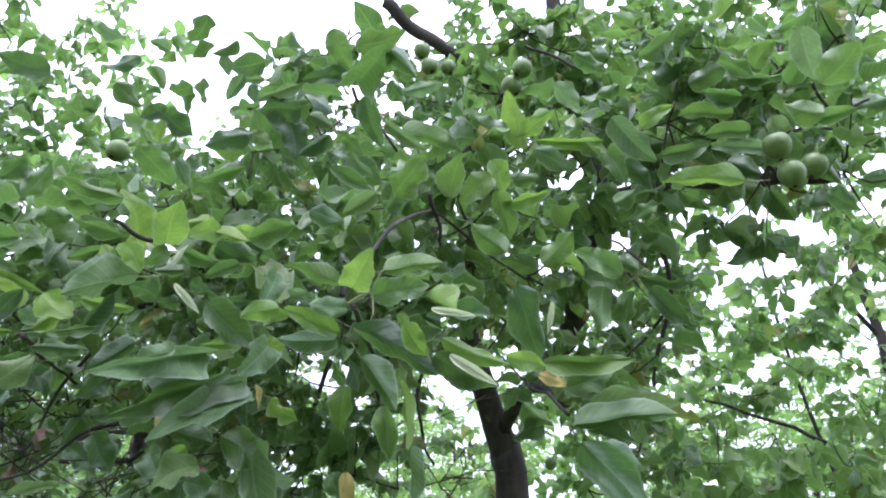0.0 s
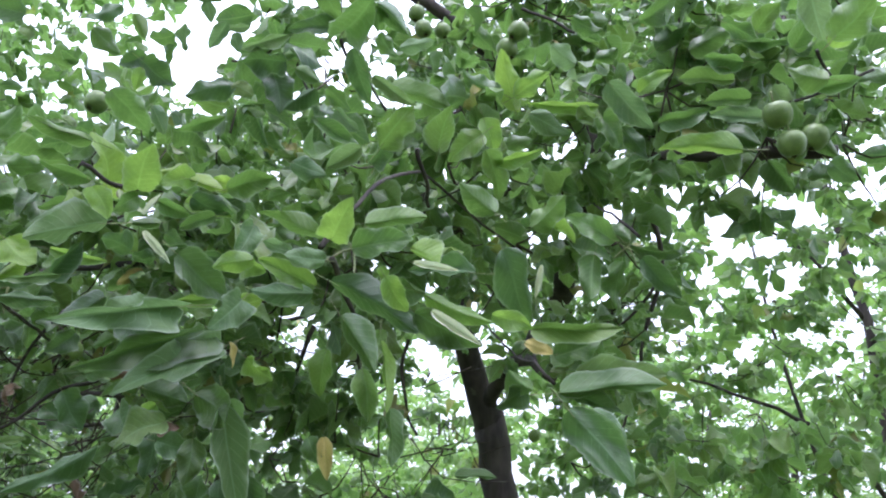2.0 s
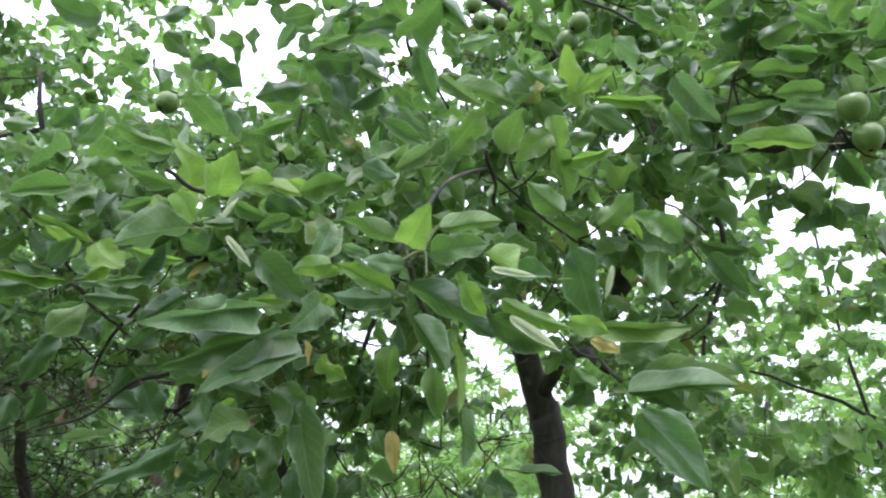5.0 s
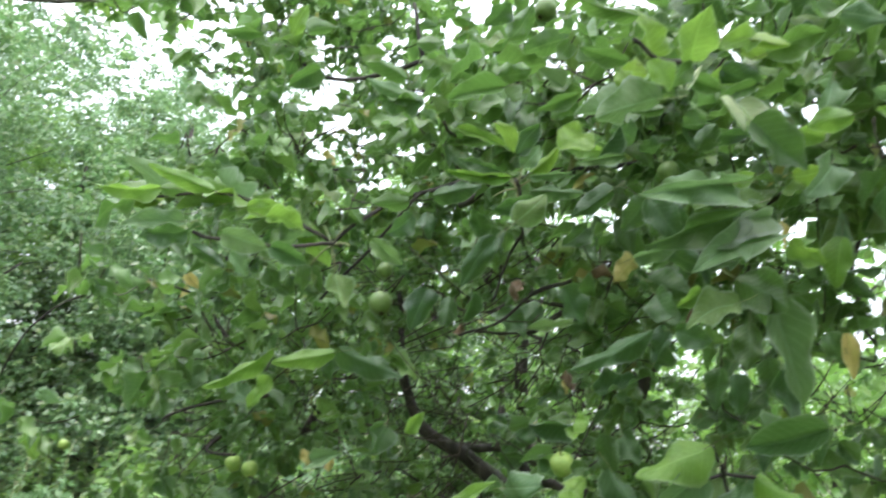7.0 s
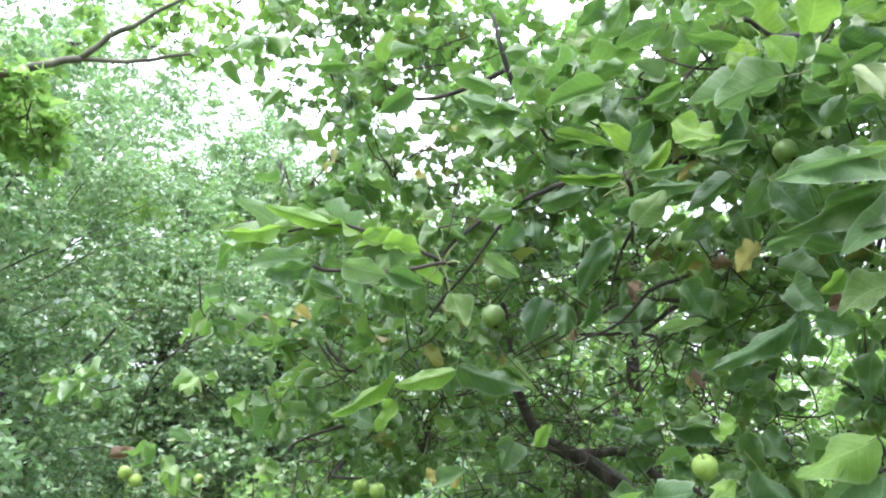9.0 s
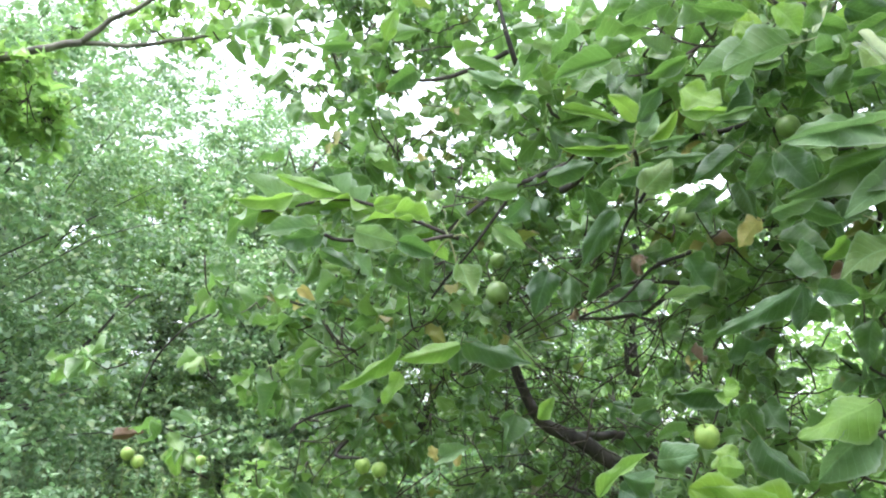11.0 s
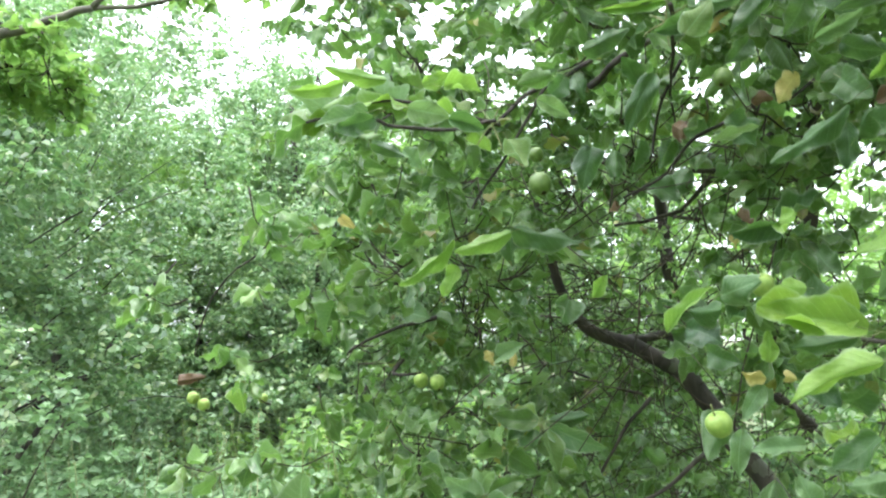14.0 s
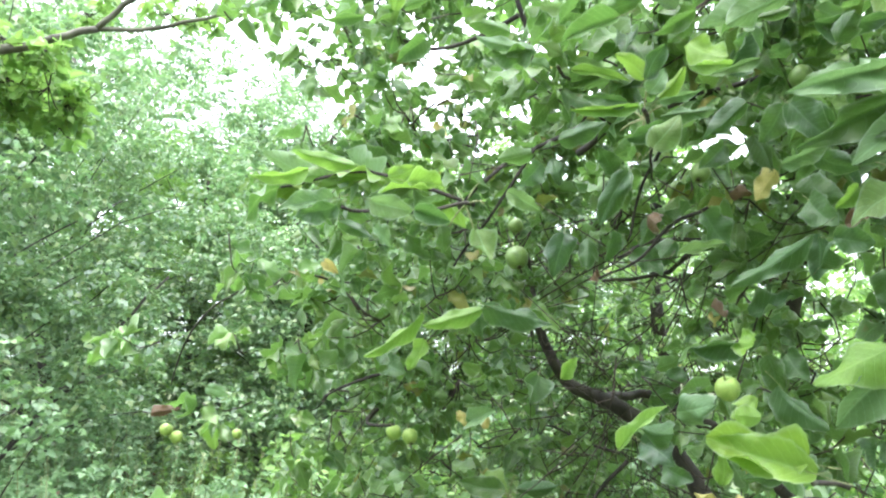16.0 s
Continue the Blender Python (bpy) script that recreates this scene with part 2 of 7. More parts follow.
def tube(points, r0, r1, sides=10, step=4, knots=0.12):
    """Verts and faces of a tapered, slightly knotty stem along the points."""
    line = smooth_line(points, step)
    verts, faces = [], []
    up = Vector((0.31, 0.17, 0.93))
    for i in range(1, len(line) - 1):
        line[i] = line[i] + noise.noise_vector(line[i] * 13) * min(r0 * 0.8 + 0.003, 0.011)
    for i, q in enumerate(line):
        ahead = (line[min(i + 1, len(line) - 1)] - line[max(i - 1, 0)]).normalized()
        a = ahead.cross(up)
        a = a.normalized() if a.length > 0.05 else Vector((1, 0, 0))
        b = ahead.cross(a)
        r = r0 + (r1 - r0) * i / (len(line) - 1)
        for j in range(sides):
            w = 2 * math.pi * j / sides
            d = a * math.cos(w) + b * math.sin(w)
            bulge = 1 + knots * noise.noise(q * 9 + d * 0.9)
            verts.append(q + d * r * bulge)
    for i in range(len(line) - 1):
        for j in range(sides):
            k = (j + 1) % sides
            faces.append((i * sides + j, i * sides + k, (i + 1) * sides + k, (i + 1) * sides + j))
    faces.append(tuple(range(sides - 1, -1, -1)))
    n = len(line) - 1
    faces.append(tuple(n * sides + j for j in range(sides)))
    return verts, faces


def width_at(s):
    """Half width of an apple leaf along its length, broad and rounded with a short point."""
    return 1.12 * s ** 0.45 * (1 - s) ** 0.78 if 0 < s < 1 else 0.0


def blade(rows, half, seed, bend=0.25, fold=0.3, curl=0.0, ripple=0.10, twist=0.3, teeth=0.0):
    """A leaf blade of length 1 along y and width 1 along x, face up: creased at the midrib, with a wavy margin."""
    rng = random.Random(seed)
    left, right, lean = rng.uniform(0, 6.28), rng.uniform(0, 6.28), rng.uniform(-0.10, 0.10)
    rate, uneven = rng.uniform(8.0, 13.0), rng.uniform(0.6, 1.4)
    verts, uvs, faces = [], [], []
    cols = 2 * half + 1
    for i in range(rows + 1):
        s = i / rows
        w = width_at(min(max(s, 0.01), 0.99))
        a = twist * (s - 0.25)
        for j in range(-half, half + 1):
            u = j / half
            r = abs(u)
            edge = w * (1 + (teeth * (1 if i % 2 else -1) if r == 1 else 0)) * (1 + 0.05 * math.sin(rate * 1.4 * s + (left if u < 0 else right)) * r)
            up = fold * (uneven if u > 0 else 2 - uneven) * r * w * (1 - 0.35 * s)
            up += 1.2 * ripple * math.sin(rate * s + (left if u < 0 else right)) * r * r * (0.25 + 1.5 * w)
            up += curl * r ** 3 * w * 1.5 + 0.035 * noise.noise(Vector((u * w * 4.0, s * 4.0, seed * 1.7)))
            x = u * edge * (1 - 0.14 * fold - 0.2 * abs(curl) * r)
            verts.append((x * math.cos(a) - up * math.sin(a) + lean * math.sin(s * math.pi), s - 0.12 * abs(bend) * s * s,
                          x * math.sin(a) + up * math.cos(a) - bend * s * s + 0.04 * math.sin(s * 5 + left)))
            uvs.append((0.5 + 0.5 * u, s))
    for i in range(rows):
        for j in range(cols - 1):
            q = i * cols + j
            faces.append((q, q + 1, q + cols + 1, q + cols))
    return verts, uvs, faces


def leaf_mesh(name, skin, seed, bend=0.25, fold=0.22, curl=0.0, ripple=0.10, twist=0.3):
    """One leaf: its finely toothed blade and the slender stalk that runs back from its base."""
    verts, uvs, faces = blade(18, 4, seed, bend, fold, curl, ripple, twist, 0.032)
    slots = [0] * len(faces)
    q = len(verts)
    for i, (y, z) in enumerate(((0.10, 0.0), (-0.13, -0.015), (-0.30, 0.015))):
        r = (0.007, 0.008, 0.010)[i]
        for j in range(3):
            a = j * 2.094 + 0.5
            verts.append((r * 1.6 * math.cos(a), y, z - 0.012 + r * math.sin(a)))
            uvs.append((0.5, 0.0))
    for i in range(2):
        for j in range(3):
            k = (j + 1) % 3
            faces.append((q + 3 * i + j, q + 3 * i + k, q + 3 * i + 3 + k, q + 3 * i + 3 + j))
            slots.append(1)
    return mesh(name, verts, faces, [skin, STALK], slots, uvs)


# shapes that the leaves share
LEAVES = {}
for key, skin in (("o", SHADE_GREEN), ("g", GREEN), ("y", YOUNG), ("u", UNDER), ("Y", YELLOW), ("b", DEAD)):
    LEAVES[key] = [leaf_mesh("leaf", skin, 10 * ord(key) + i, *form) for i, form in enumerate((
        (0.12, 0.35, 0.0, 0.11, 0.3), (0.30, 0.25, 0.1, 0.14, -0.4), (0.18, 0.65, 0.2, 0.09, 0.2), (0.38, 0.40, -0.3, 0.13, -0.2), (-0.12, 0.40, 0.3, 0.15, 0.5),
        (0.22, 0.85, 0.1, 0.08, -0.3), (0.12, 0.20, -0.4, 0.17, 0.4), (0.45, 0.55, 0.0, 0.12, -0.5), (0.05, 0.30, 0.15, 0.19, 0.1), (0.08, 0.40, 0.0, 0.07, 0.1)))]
LEAVES["p"] = [leaf_mesh("leaf", PALE, 7, 0.3, 0.5, 0.3)]

hero_count = 0


def leaf(tree, bx, by, bz, tx, ty, tz, width, turn, kind="g"):
    """A leaf of the tree from its base to its tip, turned about that line; 0 has its face up."""
    global hero_count
    b, t = Vector((bx, by, bz)), Vector((tx, ty, tz))
    ahead = (t - b).normalized()
    up = Vector((0, 0, 1)) - ahead * ahead.z
    up = up.normalized() if up.length > 0.15 else (Vector((0, -1, 0)) - ahead * -ahead.y).normalized()
    up = Matrix.Rotation(radians(turn), 3, ahead) @ up
    across = ahead.cross(up)
    length = (t - b).length
    shapes = LEAVES[kind]
    slim = width < 0.45 * length      # folded or seen along its edge: a straight blade
    ob = new("leaf", shapes[-1 if slim else hero_count % len(shapes)])
    hero_count += 1
    m = Matrix((across * width * (1.0 if slim else 1.02), ahead * length, up * length)).transposed().to_4x4()
    m.translation = b
    ob.parent = tree
    ob.matrix_local = tree.matrix_basis.inverted() @ m
    return ob


# leaf shapes for leaves by the thousand: full ones near the path, plain ones, chips and small flakes
FORMS = ((0.15, 0.35, 0.0, 0.12, 0.3), (0.35, 0.30, -0.3, 0.16, -0.4), (0.20, 0.75, 0.2, 0.10, 0.2), (-0.10, 0.40, 0.2, 0.16, 0.5), (0.40, 0.55, 0.0, 0.12, -0.5), (0.10, 0.25, -0.4, 0.20, 0.1))
FULL = [tuple(np.array(a) for a in blade(7, 2, 60 + i, *form)) for i, form in enumerate(FORMS)]
FINE = [tuple(np.array(a) for a in blade(4, 1, 60 + i, *form)) for i, form in enumerate(FORMS)]
CHIP = [(np.array([(0, 0, 0), (0.46, 0.33, 0.1), (0.33, 0.75, 0.0), (0, 1, -0.22), (-0.33, 0.75, 0.0), (-0.46, 0.33, 0.1)]),
         np.array([(0.5, 0), (0.96, 0.33), (0.83, 0.75), (0.5, 1), (0.17, 0.75), (0.04, 0.33)]), np.array([(0, 1, 2, 3), (3, 4, 5, 0)]))]
FLAKE = [(np.array([(0.06, 0, 0), (0.46, 0.42, 0.12), (-0.02, 1, -0.15), (-0.44, 0.5, 0.10)]), np.array([(0.5, 0), (0.9, 0.45), (0.5, 1), (0.1, 0.45)]), np.array([(0, 1, 2, 3)])),
         (np.array([(-0.10, 0, 0), (0.36, 0.22, 0.12), (0.22, 0.95, -0.20), (-0.46, 0.66, 0.08)]), np.array([(0.5, 0), (0.9, 0.25), (0.6, 1), (0.1, 0.65)]), np.array([(0, 1, 2, 3)]))]


class Foliage:
    """Gathers leaves as places, directions, normals and sizes, and turns them into one mesh."""

    def __init__(self, shape):
        self.shape, self.rows = shape, []

    def add(self, p, d, n, length, width):
        self.rows.append(np.hstack([p, d, n, length[:, None], width[:, None]]))

    def build(self, name, mat):
        r = np.vstack(self.rows)
        p, d, n, length, width = r[:, 0:3], r[:, 3:6], r[:, 6:9], r[:, 9], r[:, 10]
        d = d / np.linalg.norm(d, axis=1)[:, None]
        n = n - d * (n * d).sum(1)[:, None]
        n = n / np.maximum(np.linalg.norm(n, axis=1), 1e-6)[:, None]
        a = np.cross(d, n)
        points, corners, maps, start = [], [], [], 0
        for i, (v, uv, f) in enumerate(self.shape):
            pick = slice(i, None, len(self.shape))
            q, wide, long = p[pick], width[pick, None, None], length[pick, None, None]
            out = q[:, None, :] + a[pick][:, None, :] * (v[None, :, 0:1] * wide) + d[pick][:, None, :] * (v[None, :, 1:2] * long) + n[pick][:, None, :] * (v[None, :, 2:3] * long)
            points.append(out.reshape(-1, 3))
            corners.append((f[None] + (start + np.arange(len(q)) * len(v))[:, None, None]).reshape(-1, 4))
            maps.append(np.tile(uv, (len(q), 1)))
            start += len(q) * len(v)
        return mesh(name, np.vstack(points), np.vstack(corners), [mat], None, np.vstack(maps))


def spurs(rng, foliage, centre, radius, count, size, twigs=None, droop=0.25, flat=0.8):
    """Leaves in tufts round short spurs that branch from the centre."""
    per = 6
    nodes = max(1, int(round(count / per)))
    c = np.array(centre)
    for _ in range(nodes):
        off = rng.normal(size=3)
        off *= radius * rng.uniform(0.25, 1.0) / np.linalg.norm(off) * np.array([1, 1, flat])
        node = c + off
        if twigs is not None:
            twigs.append((c, c + off * 0.5 + np.array([0, 0, -0.12 * radius]), node))
        k = per + int(rng.integers(-1, 2))
        w = rng.uniform(0, 6.28) + np.arange(k) * 2.4
        d = np.stack([np.cos(w), np.sin(w), rng.normal(-droop, 0.45, k)], 1) + 0.5 * off / max(radius, 1e-3)
        n = np.stack([rng.normal(0, 0.65, k), rng.normal(-0.15, 0.65, k), np.full(k, 0.8)], 1)
        length = size * rng.uniform(0.55, 1.25, k)
        unit = d / np.linalg.norm(d, axis=1)[:, None]
        foliage.add(node + unit * 0.18 * size, d, n, length, length * rng.uniform(0.58, 0.78, k))


def twig_mesh(name, twigs, r0, r1, mat, sides=3):
    verts, faces = [], []
    for line in twigs:
        v, f = tube(line, r0, r1, sides, 2, 0.0)
        q = len(verts)
        verts += v
        faces += [tuple(i + q for i in g) for g in f]
    return mesh(name, [tuple(v) for v in verts], faces, [mat])


def limb(tree, points, r0, r1, name="limb", mat=BARK, sides=12):
    v, f = tube([Vector(p) - Vector(tree.location) for p in points], r0, r1, sides)
    return part(name, mesh(name, [tuple(q) for q in v], f, [mat]), tree)


# ---- apples ----
def lathe(profile, sides):
    verts, faces = [], []
    for r, z in profile:
        for j in range(sides):
            a = 2 * math.pi * j / sides
            rr = r * (1 + 0.025 * math.cos(5 * a) * (1 if z < -0.5 else 0.4))
            verts.append((rr * math.cos(a), rr * math.sin(a), z))
    for i in range(len(profile) - 1):
        for j in range(sides):
            k = (j + 1) % sides
            faces.append((i * sides + j, i * sides + k, (i + 1) * sides + k, (i + 1) * sides + j))
    return verts, faces


profile = [(0.02, -0.72), (0.10, -0.74), (0.20, -0.85), (0.36, -0.90), (0.58, -0.80), (0.80, -0.55), (0.95, -0.2), (1.0, 0.12), (0.96, 0.42),
           (0.82, 0.70), (0.60, 0.88), (0.38, 0.93), (0.20, 0.86), (0.08, 0.72), (0.01, 0.66)]
av, af = lathe(profile, 20)
APPLE_MESH = {"g": mesh("apple", av, af, [APPLE]), "p": mesh("apple", av, af, [APPLE_PALE])}
sv, sf = tube([(0, 0, 0.6), (0.03, 0.02, 1.1), (0.12, 0.05, 1.75)], 0.055, 0.075, 6, 3, 0.0)
STALK_MESH = mesh("stalk", [tuple(v) for v in sv], sf, [STALK])
cv, cf = [], []
for i in range(5):
    a = i * 1.2566
    q = len(cv)
    for r, w, z in ((0.04, 0.09, -0.80), (0.15, 0.10, -0.93), (0.26, 0.01, -1.02)):
        for s in (-1, 1):
            cv.append((r * math.cos(a) - s * w * math.sin(a), r * math.sin(a) + s * w * math.cos(a), z))
    cf += [(q, q + 1, q + 3, q + 2), (q + 2, q + 3, q + 5, q + 4)]
CALYX_MESH = mesh("calyx", cv, cf, [CALYX])


def apple(tree, x, y, z, r, rx=0, ry=0, rz=0, kind="g"):
    """A young apple on its stalk, with the dried calyx below."""
    ob = new("apple", APPLE_MESH[kind])
    ob.parent = tree
    ob.matrix_local = Matrix.Translation(-tree.location) @ pose(x, y, z, rx, ry, rz) @ Matrix.Scale(r, 4)
    part("stalk", STALK_MESH, ob)
    part("calyx", CALYX_MESH, ob)
    return tagged(ob, "small unripe green apple" if kind == "g" else "small pale yellow-green apple")


# ---- ground ----
side, cells = 90.0, 60
gv = [((i / cells - 0.5) * side, (j / cells - 0.5) * side + 8, 0.10 * noise.noise(Vector((i * 0.35, j * 0.35, 0))) - 0.05) for j in range(cells + 1) for i in range(cells + 1)]
gf = [(j * (cells + 1) + i, j * (cells + 1) + i + 1, (j + 1) * (cells + 1) + i + 1, (j + 1) * (cells + 1) + i) for j in range(cells) for i in range(cells)]
far = len(gv)
for i, (x, y) in enumerate(((-900, -900), (900, -900), (900, 900), (-900, 900))):
    gv.append((x, y, -0.3))
gf.append((far, far + 1, far + 2, far + 3))
ground = tagged(new("ground", mesh("ground", gv, gf, [GROUND])), "rough orchard ground with grass and bare earth", "ground", kind="structure")


# ---- the apple tree ----
apple_tree = thing("apple_tree", (0.10, 2.42, 0.0), "spreading old apple tree in full leaf, hung with small green apples", "tree")
crown, near_crown, crown_twigs, crown_rng = Foliage(FINE), Foliage(FULL), [], np.random.default_rng(11)


def tuft(x, y, z, radius, count, size=0.046):
    """Leaves on short spurs round one knot of the apple tree's crown."""
    inner = math.dist((x, y, z), (-0.2, 0.2, 1.6)) < 1.75      # the side that hangs over the path
    spurs(crown_rng, near_crown if inner else crown, (x, y, z), radius * 1.1, count * 1.45, size, crown_twigs, 0.35)


fruit_tree = thing("fruit_tree", (1.45, 2.95, 0.0), "slender fruit tree with bright green leaves against the sky", "tree")
back, back_twigs = Foliage(FINE), []


def back_tuft(x, y, z, radius, count):
    """Leaves round one knot of the fruit tree behind."""
    spurs(crown_rng, back, (x, y, z), radius * 1.1, count * 1.9, 0.056, back_twigs, 0.6)


def twigs_within(x0, x1, y0, y1, z0, z1, count):
    """Thin dark hanging twigs of the apple tree in a stretch of its crown."""
    for _ in range(count):
        a = np.array([crown_rng.uniform(x0, x1), crown_rng.uniform(y0, y1), crown_rng.uniform(z0, z1)])
        run = np.array([crown_rng.normal(0, 0.16), crown_rng.normal(0, 0.16), -crown_rng.uniform(0.08, 0.35)])
        crown_twigs.append((a, a + run * 0.5 + crown_rng.normal(0, 0.025, 3), a + run))
        for k in range(3):
            q = a + run * crown_rng.uniform(0.2, 0.9)
            crown_twigs.append((q, q + crown_rng.normal(0, 0.03, 3), q + crown_rng.normal(0, 0.07, 3)))


def twigs_across(x0, x1, y0, y1, z0, z1, count):
    """Thin dark spreading twigs of the apple tree, nearly level, with short spurs."""
    for _ in range(count):
        a = np.array([crown_rng.uniform(x0, x1), crown_rng.uniform(y0, y1), crown_rng.uniform(z0, z1)])
        run = np.array([crown_rng.choice([-1, 1]) * crown_rng.uniform(0.06, 0.20), crown_rng.normal(0, 0.10), crown_rng.normal(-0.02, 0.09)])
        crown_twigs.append((a, a + run * 0.5 + crown_rng.normal(0, 0.025, 3), a + run))
        for k in range(3):
            q = a + run * crown_rng.uniform(0.3, 0.95)
            crown_twigs.append((q, q + crown_rng.normal(0, 0.02, 3), q + crown_rng.normal(0, 0.06, 3)))


# the leaves that hang nearest to the path: base, tip, width, turn, kind ("o" has shade in its colour)
leaf(apple_tree, -0.467, 0.842, 2.137, -0.506, 0.806, 2.136, 0.031, -114, "o")
leaf(apple_tree, -0.702, 1.189, 2.504, -0.664, 1.225, 2.497, 0.026, 142, "u")
leaf(apple_tree, -0.515, 1.125, 2.388, -0.538, 1.103, 2.394, 0.020, -112, "u")
leaf(apple_tree, -0.252, 0.770, 2.143, -0.267, 0.785, 2.115, 0.022, 164, "g")
leaf(apple_tree, -0.250, 0.790, 2.122, -0.270, 0.791, 2.106, 0.016, -113, "g")
leaf(apple_tree, -0.228, 0.795, 2.130, -0.253, 0.796, 2.113, 0.019, 66, "g")
leaf(apple_tree, -0.243, 0.799, 2.115, -0.240, 0.813, 2.100, 0.015, -34, "u")
leaf(apple_tree, -0.226, 0.817, 2.104, -0.246, 0.827, 2.078, 0.016, -148, "u")
leaf(apple_tree, -0.262, 0.806, 2.094, -0.264, 0.820, 2.072, 0.014, -44, "u")
leaf(apple_tree, -0.207, 0.826, 2.105, -0.228, 0.820, 2.099, 0.009, -139, "u")
leaf(apple_tree, -0.221, 0.825, 2.098, -0.217, 0.837, 2.083, 0.014, -21, "u")
leaf(apple_tree, -0.506, 1.044, 2.316, -0.548, 1.038, 2.284, 0.025, 64, "o")
leaf(apple_tree, -0.398, 0.920, 2.200, -0.389, 0.942, 2.179, 0.019, -38, "g")
leaf(apple_tree, -0.316, 0.879, 2.138, -0.340, 0.875, 2.124, 0.021, -157, "g")
leaf(apple_tree, -0.316, 0.884, 2.132, -0.322, 0.896, 2.110, 0.013, -22, "g")
leaf(apple_tree, -0.393, 0.943, 2.175, -0.411, 0.934, 2.171, 0.014, -95, "g")
leaf(apple_tree, -0.387, 0.845, 2.120, -0.365, 0.871, 2.106, 0.025, 112, "o")
leaf(apple_tree, -0.320, 0.845, 2.086, -0.346, 0.839, 2.070, 0.020, -124, "o")
leaf(apple_tree, -0.310, 0.825, 2.065, -0.285, 0.849, 2.052, 0.028, 106, "o")
leaf(apple_tree, -0.301, 0.814, 2.049, -0.309, 0.823, 2.029, 0.013, -161, "y")
leaf(apple_tree, -0.223, 0.854, 2.056, -0.268, 0.844, 2.035, 0.026, 79, "o")
leaf(apple_tree, -0.226, 0.853, 2.056, -0.205, 0.864, 2.048, 0.018, -68, "u")
leaf(apple_tree, -0.187, 0.772, 1.969, -0.225, 0.764, 1.950, 0.014, -137, "g")
leaf(apple_tree, -0.241, 0.692, 1.943, -0.218, 0.720, 1.920, 0.027, 127, "g")
leaf(apple_tree, -0.249, 0.762, 1.973, -0.241, 0.778, 1.954, 0.016, -36, "u")
leaf(apple_tree, -0.222, 0.661, 1.881, -0.255, 0.634, 1.884, 0.011, 84, "g")
leaf(apple_tree, -0.351, 0.720, 1.917, -0.332, 0.719, 1.946, 0.021, 138, "g")
leaf(apple_tree, -0.350, 0.706, 1.943, -0.364, 0.707, 1.921, 0.021, -165, "o")
leaf(apple_tree, -0.181, 0.870, 2.097, -0.226, 0.857, 2.087, 0.031, -150, "o")
leaf(apple_tree, -0.177, 0.855, 2.118, -0.224, 0.851, 2.097, 0.013, -148, "u")
leaf(apple_tree, -0.197, 0.880, 2.090, -0.184, 0.885, 2.043, 0.033, 93, "o")
leaf(apple_tree, -0.128, 0.784, 2.130, -0.109, 0.814, 2.102, 0.025, 139, "g")
leaf(apple_tree, -0.096, 0.788, 2.073, -0.062, 0.738, 2.065, 0.040, 161, "g")
leaf(apple_tree, -0.101, 0.783, 2.110, -0.050, 0.789, 2.119, 0.026, -71, "g")
leaf(apple_tree, -0.110, 0.818, 2.096, -0.160, 0.806, 2.089, 0.021, -108, "o")
leaf(apple_tree, -0.112, 0.842, 2.105, -0.106, 0.821, 2.116, 0.016, -179, "u")
leaf(apple_tree, -0.071, 0.811, 2.086, -0.054, 0.826, 2.070, 0.018, 122, "g")
leaf(apple_tree, -0.100, 0.830, 2.083, -0.085, 0.863, 2.041, 0.024, 152, "o")
leaf(apple_tree, -0.069, 0.801, 2.031, -0.030, 0.821, 2.012, 0.015, 136, "u")
leaf(apple_tree, -0.072, 0.890, 2.079, -0.009, 0.908, 2.068, 0.025, -38, "g")
leaf(apple_tree, -0.080, 0.948, 2.171, -0.039, 0.948, 2.181, 0.018, -72, "u")
leaf(apple_tree, 0.039, 0.937, 2.104, -0.004, 0.923, 2.119, 0.028, 66, "g")
leaf(apple_tree, 0.056, 0.947, 2.088, 0.038, 0.911, 2.142, 0.029, 34, "y")
leaf(apple_tree, 0.055, 0.939, 2.100, 0.097, 0.926, 2.121, 0.027, 144, "y")
leaf(apple_tree, 0.046, 0.941, 2.116, 0.060, 0.957, 2.091, 0.021, -21, "y")
leaf(apple_tree, 0.152, 1.009, 2.133, 0.066, 1.011, 2.137, 0.018, -134, "y")
leaf(apple_tree, -0.031, 0.698, 1.900, -0.008, 0.686, 1.928, 0.025, -20, "g")
leaf(apple_tree, 0.005, 0.740, 1.920, 0.012, 0.722, 1.953, 0.025, 0, "g")
leaf(apple_tree, -0.013, 0.750, 1.949, -0.031, 0.745, 1.926, 0.020, -121, "o")
leaf(apple_tree, 0.031, 0.831, 2.007, 0.043, 0.848, 1.979, 0.023, 126, "y")
leaf(apple_tree, 0.033, 0.807, 1.976, 0.004, 0.809, 1.951, 0.025, -109, "g")
leaf(apple_tree, -0.104, 0.761, 1.962, -0.065, 0.782, 1.945, 0.016, 108, "g")
leaf(apple_tree, -0.107, 0.831, 2.014, -0.086, 0.835, 1.993, 0.021, 134, "u")
leaf(apple_tree, -0.136, 0.879, 2.070, -0.110, 0.896, 2.056, 0.022, -39, "g")
leaf(apple_tree, -0.181, 0.900, 2.109, -0.156, 0.914, 2.101, 0.018, -60, "u")
leaf(apple_tree, -0.147, 0.876, 2.068, -0.179, 0.881, 2.042, 0.021, 68, "o")
leaf(apple_tree, 0.072, 1.000, 2.117, 0.120, 1.011, 2.096, 0.028, 121, "u")
leaf(apple_tree, 0.129, 0.994, 2.124, 0.148, 1.003, 2.105, 0.020, 153, "u")
